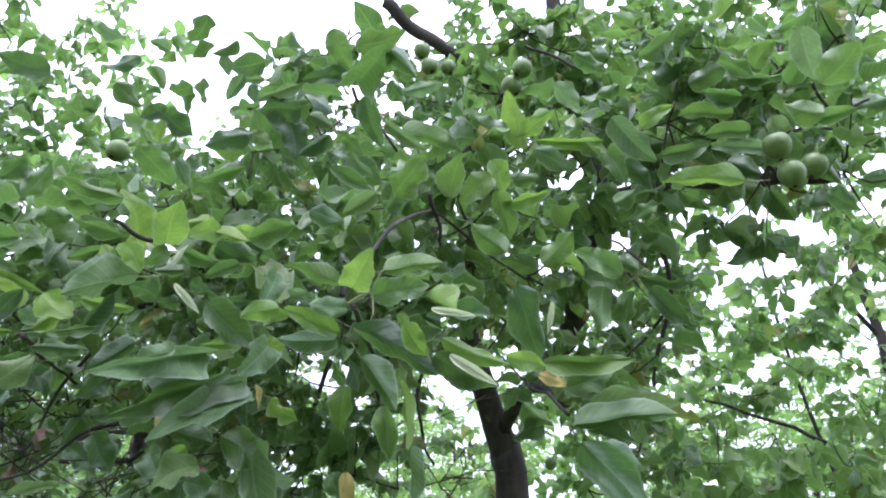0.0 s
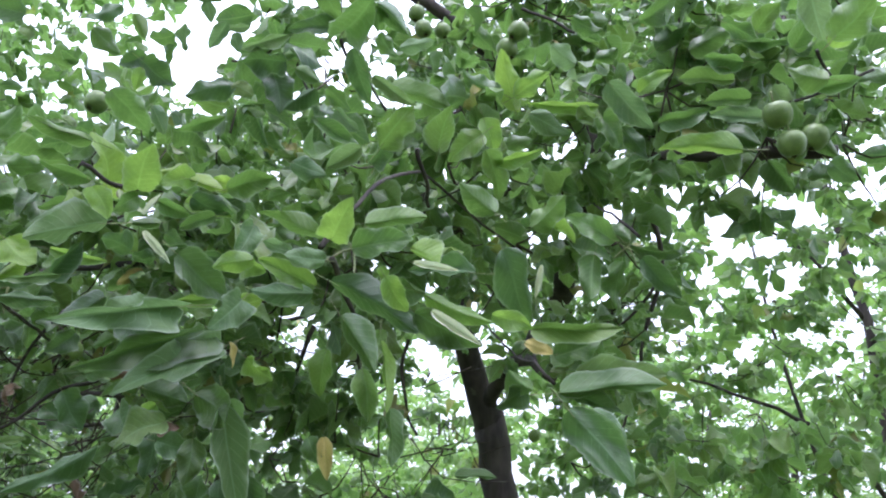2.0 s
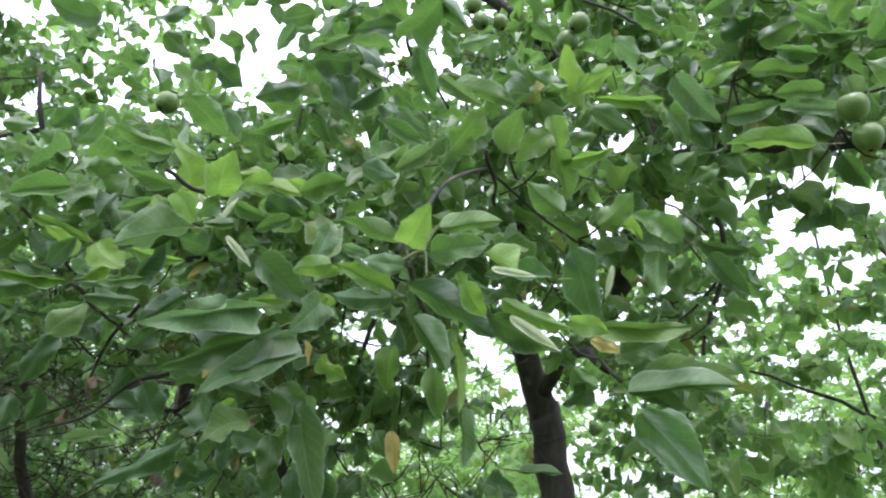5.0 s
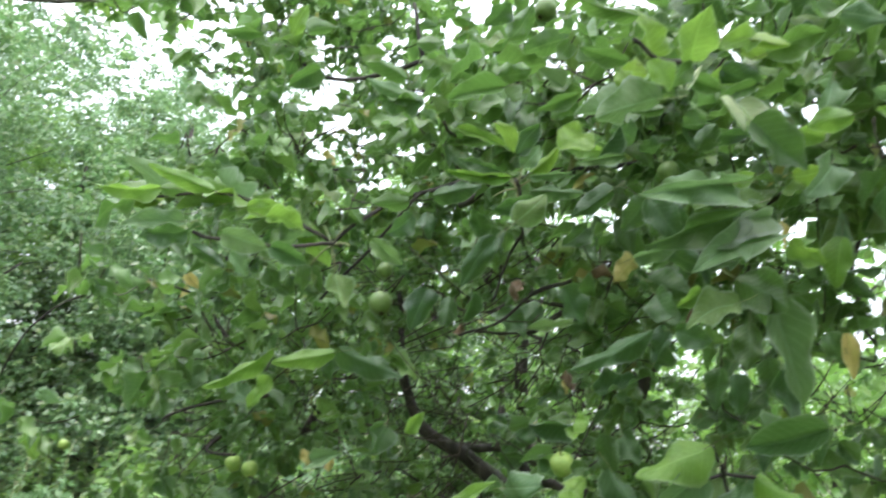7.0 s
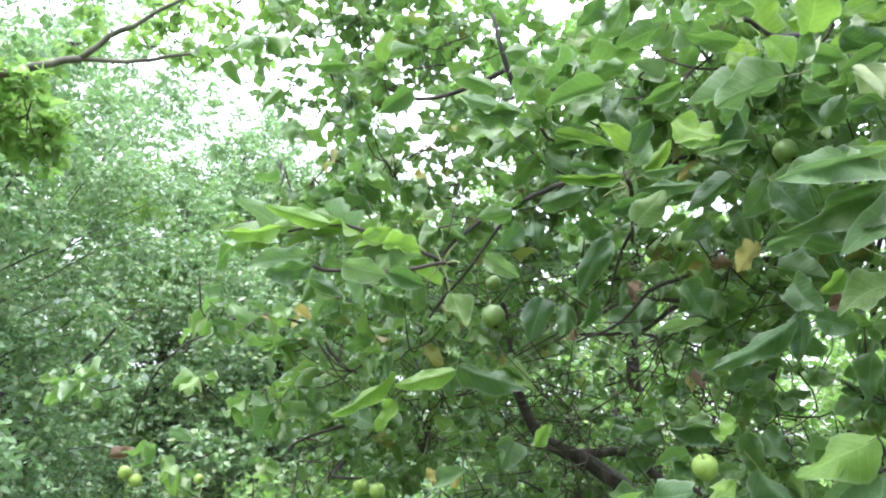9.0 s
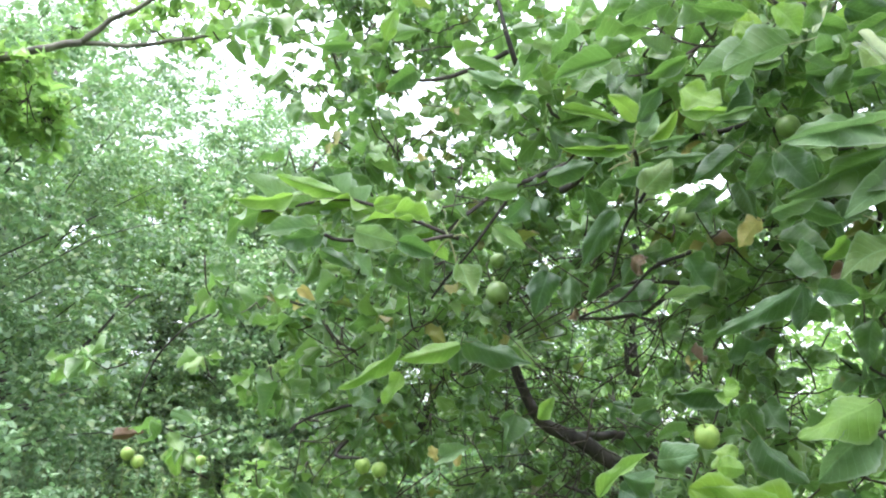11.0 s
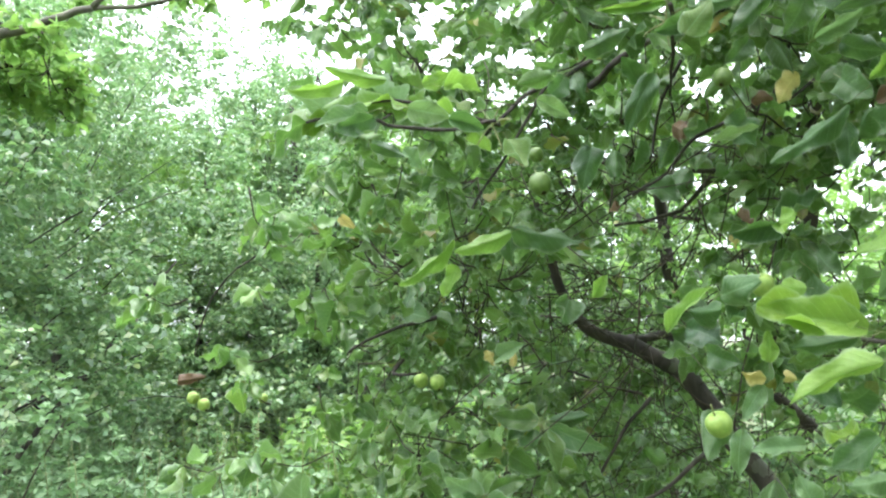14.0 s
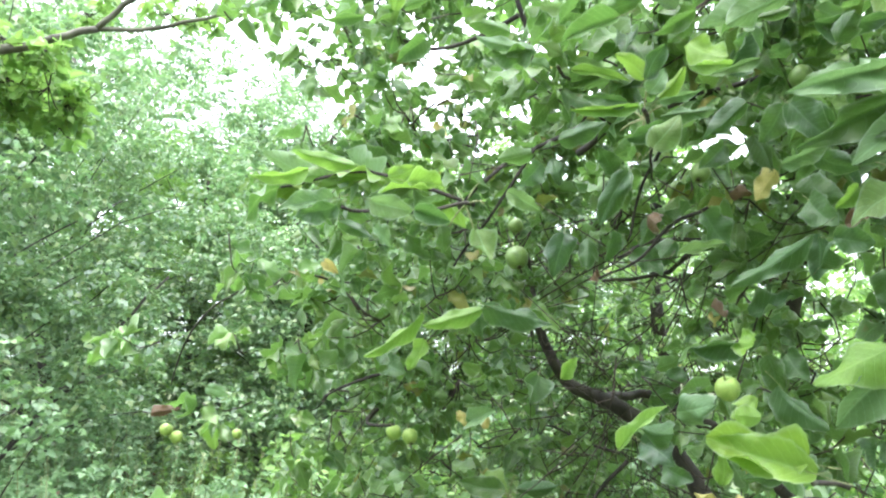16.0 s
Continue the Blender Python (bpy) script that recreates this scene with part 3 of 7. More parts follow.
leaf(apple_tree, 0.153, 0.974, 2.095, 0.170, 0.966, 2.055, 0.029, 86, "g")
leaf(apple_tree, 0.160, 0.977, 2.145, 0.212, 0.999, 2.097, 0.037, 146, "u")
leaf(apple_tree, 0.194, 0.980, 2.133, 0.229, 0.961, 2.152, 0.021, 116, "y")
leaf(apple_tree, 0.283, 0.924, 2.113, 0.227, 0.933, 2.121, 0.020, -99, "g")
leaf(apple_tree, 0.290, 0.912, 2.127, 0.250, 0.918, 2.136, 0.025, -143, "g")
leaf(apple_tree, 0.257, 0.862, 2.139, 0.304, 0.864, 2.116, 0.025, -28, "g")
leaf(apple_tree, 0.294, 0.877, 2.138, 0.313, 0.857, 2.155, 0.026, 133, "g")
leaf(apple_tree, 0.298, 0.802, 2.063, 0.311, 0.779, 2.086, 0.023, 143, "g")
leaf(apple_tree, 0.271, 0.854, 2.110, 0.319, 0.843, 2.101, 0.014, 148, "o")
leaf(apple_tree, 0.333, 0.824, 2.046, 0.299, 0.831, 2.057, 0.027, 71, "g")
leaf(apple_tree, 0.261, 0.648, 1.954, 0.279, 0.626, 1.971, 0.026, -37, "g")
leaf(apple_tree, 0.279, 0.711, 2.052, 0.293, 0.733, 2.017, 0.024, 171, "u")
leaf(apple_tree, 0.344, 0.839, 2.093, 0.362, 0.824, 2.102, 0.019, -42, "y")
leaf(apple_tree, 0.291, 0.941, 2.041, 0.208, 0.956, 2.051, 0.027, 41, "y")
leaf(apple_tree, 0.292, 1.004, 2.098, 0.330, 1.002, 2.081, 0.029, -56, "o")
leaf(apple_tree, 0.325, 0.970, 2.096, 0.270, 0.981, 2.105, 0.021, -106, "u")
leaf(apple_tree, 0.311, 0.963, 2.116, 0.262, 0.975, 2.119, 0.021, -105, "g")
leaf(apple_tree, 0.326, 0.975, 2.046, 0.351, 0.984, 2.010, 0.028, 149, "o")
leaf(apple_tree, -0.239, 0.695, 1.868, -0.267, 0.673, 1.871, 0.016, -138, "g")
leaf(apple_tree, -0.223, 0.689, 1.865, -0.217, 0.664, 1.886, 0.025, -132, "y")
leaf(apple_tree, -0.208, 0.653, 1.843, -0.197, 0.662, 1.824, 0.017, 110, "y")
leaf(apple_tree, -0.188, 0.676, 1.848, -0.199, 0.669, 1.833, 0.015, -120, "g")
leaf(apple_tree, -0.192, 0.678, 1.854, -0.172, 0.655, 1.873, 0.027, -167, "y")
leaf(apple_tree, -0.152, 0.678, 1.864, -0.167, 0.663, 1.853, 0.017, -92, "y")
leaf(apple_tree, -0.153, 0.674, 1.860, -0.133, 0.685, 1.859, 0.011, -54, "y")
# a dark leaf stands in for the shadow between its neighbours
leaf(apple_tree, -0.188, 0.748, 1.882, -0.158, 0.758, 1.870, 0.024, 124, "o")
leaf(apple_tree, -0.155, 0.736, 1.883, -0.121, 0.742, 1.897, 0.023, 126, "g")
leaf(apple_tree, -0.209, 0.737, 1.872, -0.186, 0.752, 1.866, 0.016, 119, "g")
leaf(apple_tree, -0.162, 0.741, 1.863, -0.187, 0.735, 1.849, 0.012, -106, "g")
leaf(apple_tree, -0.204, 0.673, 1.826, -0.247, 0.648, 1.814, 0.028, 45, "u")
leaf(apple_tree, -0.109, 0.690, 1.835, -0.113, 0.679, 1.808, 0.019, -52, "u")
leaf(apple_tree, -0.151, 0.675, 1.806, -0.119, 0.697, 1.783, 0.024, 94, "o")
leaf(apple_tree, -0.096, 0.666, 1.801, -0.119, 0.660, 1.792, 0.015, 78, "y")
leaf(apple_tree, -0.164, 0.651, 1.812, -0.149, 0.665, 1.795, 0.006, 113, "p")
leaf(apple_tree, -0.437, 1.135, 1.953, -0.465, 1.127, 1.928, 0.021, 67, "Y")
leaf(apple_tree, -0.274, 0.673, 1.812, -0.252, 0.682, 1.792, 0.026, -111, "y")
leaf(apple_tree, -0.226, 0.672, 1.788, -0.253, 0.656, 1.778, 0.007, -124, "u")
leaf(apple_tree, -0.261, 0.708, 1.798, -0.241, 0.711, 1.827, 0.016, 136, "o")
leaf(apple_tree, -0.306, 0.674, 1.795, -0.293, 0.677, 1.818, 0.016, -53, "o")
leaf(apple_tree, -0.169, 0.730, 1.786, -0.196, 0.630, 1.746, 0.020, -103, "u")
leaf(apple_tree, -0.167, 0.766, 1.780, -0.200, 0.680, 1.727, 0.026, -100, "o")
leaf(apple_tree, -0.154, 0.775, 1.769, -0.178, 0.683, 1.717, 0.030, -60, "u")
leaf(apple_tree, -0.109, 0.690, 1.781, -0.114, 0.667, 1.757, 0.023, -63, "u")
leaf(apple_tree, -0.161, 0.727, 1.706, -0.191, 0.714, 1.688, 0.024, -70, "u")
leaf(apple_tree, -0.200, 0.784, 1.725, -0.214, 0.779, 1.710, 0.016, -104, "y")
leaf(apple_tree, -0.180, 0.803, 1.738, -0.135, 0.796, 1.709, 0.037, -93, "o")
leaf(apple_tree, -0.224, 0.842, 1.710, -0.208, 0.849, 1.716, 0.014, 76, "b")
leaf(apple_tree, -0.148, 0.776, 1.774, -0.144, 0.782, 1.755, 0.007, 95, "Y")
leaf(apple_tree, -0.316, 0.704, 1.754, -0.297, 0.713, 1.779, 0.024, 99, "u")
leaf(apple_tree, -0.323, 0.760, 1.684, -0.293, 0.780, 1.694, 0.009, 78, "u")
leaf(apple_tree, -0.165, 0.781, 1.701, -0.166, 0.783, 1.668, 0.022, 159, "o")
leaf(apple_tree, -0.126, 0.968, 1.817, -0.131, 0.976, 1.770, 0.027, -141, "y")
leaf(apple_tree, -0.121, 0.984, 1.732, -0.114, 0.989, 1.691, 0.017, 111, "Y")
leaf(apple_tree, -0.137, 0.983, 1.731, -0.119, 0.981, 1.706, 0.021, 76, "g")
leaf(apple_tree, -0.057, 0.748, 1.790, -0.029, 0.763, 1.754, 0.024, -58, "g")
leaf(apple_tree, -0.034, 0.784, 1.791, -0.035, 0.791, 1.760, 0.019, 14, "g")
leaf(apple_tree, -0.059, 0.846, 1.773, -0.051, 0.855, 1.730, 0.022, 134, "g")
leaf(apple_tree, -0.029, 0.768, 1.778, -0.020, 0.779, 1.728, 0.010, -28, "y")
leaf(apple_tree, -0.020, 0.779, 1.731, -0.015, 0.784, 1.690, 0.013, -25, "g")
leaf(apple_tree, -0.039, 0.647, 1.782, 0.014, 0.664, 1.759, 0.022, -58, "o")
leaf(apple_tree, -0.047, 0.646, 1.810, -0.082, 0.630, 1.819, 0.015, 48, "g")
leaf(apple_tree, -0.042, 0.646, 1.807, -0.026, 0.622, 1.823, 0.021, 158, "y")
leaf(apple_tree, -0.025, 0.634, 1.798, 0.010, 0.637, 1.808, 0.018, 97, "g")
leaf(apple_tree, -0.027, 0.666, 1.828, 0.012, 0.670, 1.836, 0.014, -52, "g")
leaf(apple_tree, 0.007, 0.644, 1.803, 0.029, 0.639, 1.792, 0.018, -52, "y")
leaf(apple_tree, -0.041, 0.636, 1.791, -0.059, 0.622, 1.789, 0.015, -102, "u")
leaf(apple_tree, -0.050, 0.655, 1.781, -0.083, 0.640, 1.793, 0.015, -101, "y")
leaf(apple_tree, -0.049, 0.647, 1.774, -0.083, 0.637, 1.771, 0.016, 87, "u")
leaf(apple_tree, -0.071, 0.663, 1.805, -0.088, 0.655, 1.809, 0.010, 85, "u")
leaf(apple_tree, 0.046, 0.836, 1.914, 0.012, 0.822, 1.937, 0.026, 62, "g")
leaf(apple_tree, 0.038, 0.785, 1.948, 0.052, 0.804, 1.911, 0.020, 135, "g")
leaf(apple_tree, 0.044, 0.790, 1.939, 0.087, 0.786, 1.948, 0.013, 141, "y")
leaf(apple_tree, 0.078, 0.878, 1.919, 0.110, 0.864, 1.946, 0.026, -79, "g")
leaf(apple_tree, 0.157, 0.914, 1.923, 0.108, 0.908, 1.947, 0.025, -113, "g")
leaf(apple_tree, 0.088, 0.894, 1.932, 0.121, 0.899, 1.916, 0.019, 93, "y")
leaf(apple_tree, 0.055, 0.811, 1.870, 0.085, 0.830, 1.811, 0.032, 110, "o")
leaf(apple_tree, 0.086, 0.785, 1.848, 0.082, 0.794, 1.822, 0.006, -159, "p")
leaf(apple_tree, 0.045, 0.657, 1.794, 0.005, 0.652, 1.794, 0.016, -84, "o")
leaf(apple_tree, 0.012, 0.632, 1.790, 0.039, 0.636, 1.787, 0.005, 109, "p")
leaf(apple_tree, -0.002, 0.625, 1.778, 0.012, 0.633, 1.760, 0.014, 115, "y")
leaf(apple_tree, -0.006, 0.632, 1.787, -0.003, 0.636, 1.775, 0.007, 148, "y")
leaf(apple_tree, 0.017, 0.649, 1.776, 0.058, 0.657, 1.762, 0.013, -88, "y")
leaf(apple_tree, 0.056, 0.665, 1.771, 0.080, 0.667, 1.763, 0.013, 122, "y")
leaf(apple_tree, 0.011, 0.661, 1.769, 0.052, 0.670, 1.750, 0.021, 114, "o")
leaf(apple_tree, 0.024, 0.636, 1.763, 0.053, 0.643, 1.746, 0.007, 107, "p")
leaf(apple_tree, 0.075, 0.950, 1.829, 0.103, 0.952, 1.817, 0.017, -86, "Y")
leaf(apple_tree, 0.191, 1.042, 1.972, 0.245, 1.038, 1.957, 0.023, 140, "o")
leaf(apple_tree, 0.200, 1.027, 1.950, 0.243, 1.034, 1.908, 0.026, 113, "o")
leaf(apple_tree, 0.179, 1.031, 1.947, 0.175, 1.049, 1.896, 0.026, 173, "g")
leaf(apple_tree, 0.147, 1.014, 1.947, 0.138, 1.031, 1.900, 0.029, 17, "g")
leaf(apple_tree, 0.122, 0.915, 1.794, 0.201, 0.905, 1.795, 0.026, 86, "u")
leaf(apple_tree, 0.107, 0.900, 1.773, 0.196, 0.887, 1.784, 0.022, -56, "g")
leaf(apple_tree, 0.118, 0.919, 1.776, 0.163, 0.917, 1.763, 0.019, 80, "o")
leaf(apple_tree, 0.102, 0.933, 1.813, 0.144, 0.925, 1.833, 0.032, 84, "g")
leaf(apple_tree, 0.080, 0.918, 1.833, 0.165, 0.911, 1.835, 0.020, 118, "g")
leaf(apple_tree, 0.107, 0.774, 1.736, 0.150, 0.776, 1.685, 0.034, -85, "o")
leaf(apple_tree, 0.127, 0.842, 1.746, 0.156, 0.842, 1.727, 0.019, -73, "u")
leaf(apple_tree, 0.059, 1.000, 1.811, 0.084, 0.993, 1.787, 0.026, -114, "g")
leaf(apple_tree, 0.077, 1.001, 1.794, 0.046, 0.998, 1.774, 0.026, 60, "o")
leaf(apple_tree, 0.008, 1.028, 1.707, 0.051, 1.030, 1.709, 0.010, -60, "g")
leaf(apple_tree, 0.182, 1.045, 2.126, 0.214, 1.059, 2.094, 0.025, -52, "o")
leaf(apple_tree, 0.218, 0.995, 2.103, 0.271, 0.978, 2.110, 0.023, 137, "g")
leaf(apple_tree, 0.126, 1.011, 2.195, 0.091, 0.992, 2.207, 0.030, 68, "u")
leaf(apple_tree, 0.098, 1.037, 2.061, 0.130, 1.033, 2.036, 0.027, 98, "o")
leaf(apple_tree, 0.189, 1.025, 2.076, 0.161, 1.017, 2.050, 0.027, 93, "g")
leaf(apple_tree, 0.213, 1.023, 2.053, 0.176, 1.034, 2.044, 0.026, -93, "g")
leaf(apple_tree, 0.149, 1.008, 2.200, 0.171, 0.988, 2.201, 0.021, -63, "g")
leaf(apple_tree, 0.163, 1.027, 2.247, 0.183, 1.044, 2.220, 0.019, 132, "g")
leaf(apple_tree, 0.125, 1.094, 2.329, 0.168, 1.102, 2.314, 0.029, 118, "g")
leaf(apple_tree, 0.203, 1.012, 2.260, 0.254, 0.986, 2.279, 0.032, 148, "g")
leaf(apple_tree, 0.224, 1.030, 2.230, 0.262, 1.006, 2.252, 0.028, -51, "o")
leaf(apple_tree, 0.254, 0.986, 2.196, 0.301, 0.964, 2.209, 0.028, -74, "o")
leaf(apple_tree, 0.344, 0.991, 2.150, 0.368, 1.005, 2.113, 0.026, 138, "u")
leaf(apple_tree, 0.379, 0.996, 2.122, 0.399, 0.984, 2.128, 0.021, 95, "o")
leaf(apple_tree, 0.371, 0.941, 2.115, 0.409, 0.923, 2.116, 0.021, 122, "g")
leaf(apple_tree, 0.373, 0.936, 2.025, 0.393, 0.929, 2.002, 0.025, 106, "o")
leaf(apple_tree, 0.370, 0.989, 2.033, 0.400, 0.977, 2.033, 0.020, -39, "o")
leaf(apple_tree, -0.062, 0.764, 1.937, -0.090, 0.766, 1.918, 0.019, -122, "u")
leaf(apple_tree, -0.111, 0.744, 1.912, -0.083, 0.745, 1.902, 0.020, 105, "u")
leaf(apple_tree, -0.050, 0.758, 1.919, -0.030, 0.743, 1.931, 0.020, 166, "o")
leaf(apple_tree, -0.349, 0.748, 1.806, -0.400, 0.721, 1.805, 0.011, -121, "y")
leaf(apple_tree, -0.357, 0.743, 1.810, -0.388, 0.724, 1.815, 0.012, -123, "o")
leaf(apple_tree, -0.337, 0.735, 1.823, -0.353, 0.718, 1.843, 0.017, 51, "y")
leaf(apple_tree, -0.336, 0.740, 1.812, -0.322, 0.739, 1.830, 0.016, 118, "u")
leaf(apple_tree, -0.330, 0.745, 1.808, -0.307, 0.746, 1.829, 0.015, -69, "y")
leaf(apple_tree, -0.326, 0.737, 1.802, -0.294, 0.748, 1.808, 0.009, 132, "u")
leaf(apple_tree, -0.320, 0.747, 1.782, -0.353, 0.734, 1.776, 0.020, -112, "o")
leaf(apple_tree, -0.335, 0.758, 1.797, -0.294, 0.774, 1.799, 0.013, -94, "u")
leaf(apple_tree, -0.293, 0.833, 1.823, -0.330, 0.829, 1.797, 0.020, 54, "o")
leaf(apple_tree, -0.219, 0.802, 1.780, -0.250, 0.789, 1.797, 0.026, -111, "o")
leaf(apple_tree, -0.182, 0.711, 1.783, -0.217, 0.707, 1.773, 0.020, 78, "u")
leaf(apple_tree, -0.239, 0.746, 1.738, -0.206, 0.750, 1.752, 0.015, 133, "u")
leaf(apple_tree, -0.272, 0.861, 1.824, -0.294, 0.864, 1.794, 0.026, -125, "o")
leaf(apple_tree, -0.327, 1.013, 1.807, -0.354, 1.012, 1.781, 0.025, 48, "Y")
leaf(apple_tree, -0.229, 0.697, 1.840, -0.273, 0.688, 1.830, 0.025, 44, "u")
leaf(apple_tree, -0.237, 0.673, 1.850, -0.227, 0.668, 1.833, 0.015, 59, "y")
leaf(apple_tree, -0.324, 0.788, 1.849, -0.282, 0.805, 1.844, 0.014, 124, "y")
leaf(apple_tree, -0.367, 0.748, 1.890, -0.415, 0.729, 1.876, 0.027, -103, "g")
leaf(apple_tree, -0.477, 0.826, 1.912, -0.493, 0.809, 1.924, 0.017, -144, "u")
leaf(apple_tree, -0.497, 0.811, 1.917, -0.543, 0.769, 1.930, 0.022, 80, "u")
leaf(apple_tree, -0.500, 0.807, 1.919, -0.538, 0.783, 1.913, 0.025, -141, "g")
leaf(apple_tree, -0.460, 0.821, 1.891, -0.410, 0.855, 1.878, 0.012, 101, "y")
leaf(apple_tree, -0.465, 0.836, 1.906, -0.442, 0.852, 1.900, 0.012, 102, "u")
leaf(apple_tree, -0.529, 0.849, 1.928, -0.511, 0.866, 1.917, 0.013, -52, "u")
leaf(apple_tree, -0.332, 0.824, 1.914, -0.369, 0.817, 1.898, 0.018, -138, "g")
leaf(apple_tree, -0.400, 0.827, 1.777, -0.435, 0.822, 1.726, 0.028, -107, "o")
leaf(apple_tree, -0.442, 0.875, 1.792, -0.449, 0.852, 1.817, 0.023, -124, "o")
leaf(apple_tree, -0.463, 0.804, 1.813, -0.420, 0.823, 1.826, 0.021, -89, "o")
leaf(apple_tree, -0.505, 0.858, 1.815, -0.493, 0.856, 1.786, 0.022, 31, "o")
leaf(apple_tree, -0.465, 0.725, 1.746, -0.441, 0.746, 1.729, 0.017, 103, "u")
leaf(apple_tree, -0.543, 0.567, 1.743, -0.572, 0.532, 1.733, 0.015, -132, "y")
leaf(apple_tree, -0.548, 0.618, 1.759, -0.580, 0.576, 1.767, 0.015, 84, "y")
leaf(apple_tree, -0.499, 0.595, 1.717, -0.477, 0.620, 1.709, 0.021, 118, "u")
leaf(apple_tree, -0.533, 0.589, 1.717, -0.555, 0.567, 1.701, 0.018, -129, "o")
leaf(apple_tree, -0.549, 0.598, 1.727, -0.579, 0.564, 1.715, 0.020, -75, "u")
leaf(apple_tree, -0.501, 0.615, 1.741, -0.482, 0.630, 1.749, 0.016, -82, "y")
leaf(apple_tree, -0.476, 0.613, 1.733, -0.455, 0.634, 1.727, 0.018, 80, "y")
leaf(apple_tree, -0.503, 0.648, 1.720, -0.481, 0.670, 1.711, 0.019, 102, "o")
leaf(apple_tree, -0.494, 0.718, 1.713, -0.478, 0.721, 1.683, 0.024, -133, "u")
leaf(apple_tree, -0.669, 0.838, 1.652, -0.716, 0.795, 1.597, 0.018, 111, "y")
leaf(apple_tree, -0.668, 0.841, 1.622, -0.682, 0.829, 1.587, 0.020, -74, "y")
leaf(apple_tree, -0.615, 0.882, 1.664, -0.553, 0.928, 1.639, 0.029, -113, "o")
leaf(apple_tree, -0.618, 0.881, 1.659, -0.669, 0.839, 1.636, 0.024, 99, "y")
leaf(apple_tree, -0.631, 0.900, 1.657, -0.632, 0.892, 1.623, 0.025, -19, "o")
leaf(apple_tree, -0.288, 0.792, 1.616, -0.324, 0.779, 1.609, 0.023, -115, "o")
leaf(apple_tree, -0.286, 0.781, 1.618, -0.262, 0.765, 1.611, 0.022, -120, "y")
leaf(apple_tree, -0.566, 0.969, 1.583, -0.550, 0.978, 1.609, 0.018, 104, "y")
leaf(apple_tree, -0.343, 0.734, 1.551, -0.310, 0.728, 1.548, 0.024, -102, "o")
leaf(apple_tree, -0.332, 0.768, 1.562, -0.296, 0.748, 1.570, 0.028, 96, "u")
leaf(apple_tree, -0.354, 0.719, 1.535, -0.323, 0.736, 1.571, 0.012, 62, "y")
leaf(apple_tree, -0.225, 0.726, 1.539, -0.283, 0.708, 1.550, 0.032, -59, "y")
leaf(apple_tree, -0.266, 0.763, 1.563, -0.279, 0.745, 1.564, 0.016, 94, "y")
leaf(apple_tree, -0.305, 0.834, 1.581, -0.287, 0.828, 1.585, 0.014, 97, "o")
leaf(apple_tree, -0.226, 0.760, 1.690, -0.278, 0.750, 1.653, 0.019, 96, "o")
leaf(apple_tree, -0.226, 0.772, 1.667, -0.209, 0.753, 1.679, 0.022, -69, "o")
leaf(apple_tree, -0.496, 0.866, 1.733, -0.490, 0.850, 1.692, 0.032, -36, "o")
leaf(apple_tree, -0.477, 0.879, 1.730, -0.467, 0.862, 1.700, 0.023, -176, "o")
leaf(apple_tree, -0.451, 0.881, 1.734, -0.455, 0.885, 1.702, 0.021, 169, "o")
leaf(apple_tree, -0.624, 1.004, 1.585, -0.619, 0.973, 1.548, 0.035, 124, "o")
leaf(apple_tree, -0.535, 1.379, 1.688, -0.551, 1.349, 1.672, 0.027, 93, "Y")
leaf(apple_tree, -1.243, 1.161, 1.664, -1.212, 1.200, 1.589, 0.053, 70, "u")
leaf(apple_tree, -1.110, 1.193, 1.602, -1.045, 1.188, 1.583, 0.049, 62, "u")
leaf(apple_tree, -1.212, 1.212, 1.623, -1.232, 1.159, 1.587, 0.045, -76, "u")
leaf(apple_tree, -1.350, 1.173, 1.775, -1.348, 1.187, 1.708, 0.027, 127, "u")
leaf(apple_tree, -1.282, 1.179, 1.804, -1.257, 1.196, 1.779, 0.026, 90, "Y")
leaf(apple_tree, -1.726, 1.196, 1.529, -1.674, 1.212, 1.513, 0.040, 91, "u")
leaf(apple_tree, -1.702, 1.202, 1.454, -1.689, 1.211, 1.385, 0.047, 92, "y")
leaf(apple_tree, -1.815, 1.106, 1.466, -1.820, 1.181, 1.476, 0.031, -87, "b")
leaf(apple_tree, -0.759, 0.786, 1.745, -0.744, 0.805, 1.737, 0.013, -62, "u")
leaf(apple_tree, -1.110, 1.322, 2.110, -1.106, 1.341, 2.077, 0.023, -72, "Y")
leaf(apple_tree, -0.923, 1.201, 1.522, -0.912, 1.208, 1.495, 0.018, -117, "Y")
leaf(apple_tree, -0.887, 1.228, 1.492, -0.884, 1.232, 1.515, 0.014, -97, "Y")
leaf(apple_tree, -0.674, 1.352, 1.796, -0.628, 1.370, 1.757, 0.048, 69, "o")
leaf(apple_tree, -0.630, 1.420, 1.822, -0.672, 1.409, 1.774, 0.043, 80, "o")
leaf(apple_tree, -0.763, 1.545, 1.612, -0.713, 1.569, 1.573, 0.052, -115, "o")
leaf(apple_tree, -0.698, 1.587, 1.605, -0.730, 1.546, 1.556, 0.049, -78, "o")
leaf(apple_tree, -0.793, 1.650, 1.542, -0.731, 1.658, 1.556, 0.050, 118, "o")
leaf(apple_tree, -0.852, 1.148, 1.510, -0.803, 1.141, 1.530, 0.036, 93, "u")
leaf(apple_tree, -0.609, 0.655, 1.723, -0.589, 0.680, 1.709, 0.014, -86, "o")
leaf(apple_tree, -0.624, 0.712, 1.729, -0.610, 0.731, 1.714, 0.019, 75, "u")
leaf(apple_tree, -0.635, 0.773, 1.732, -0.619, 0.794, 1.706, 0.020, 122, "o")
leaf(apple_tree, -0.574, 0.759, 1.732, -0.573, 0.767, 1.705, 0.018, 105, "o")
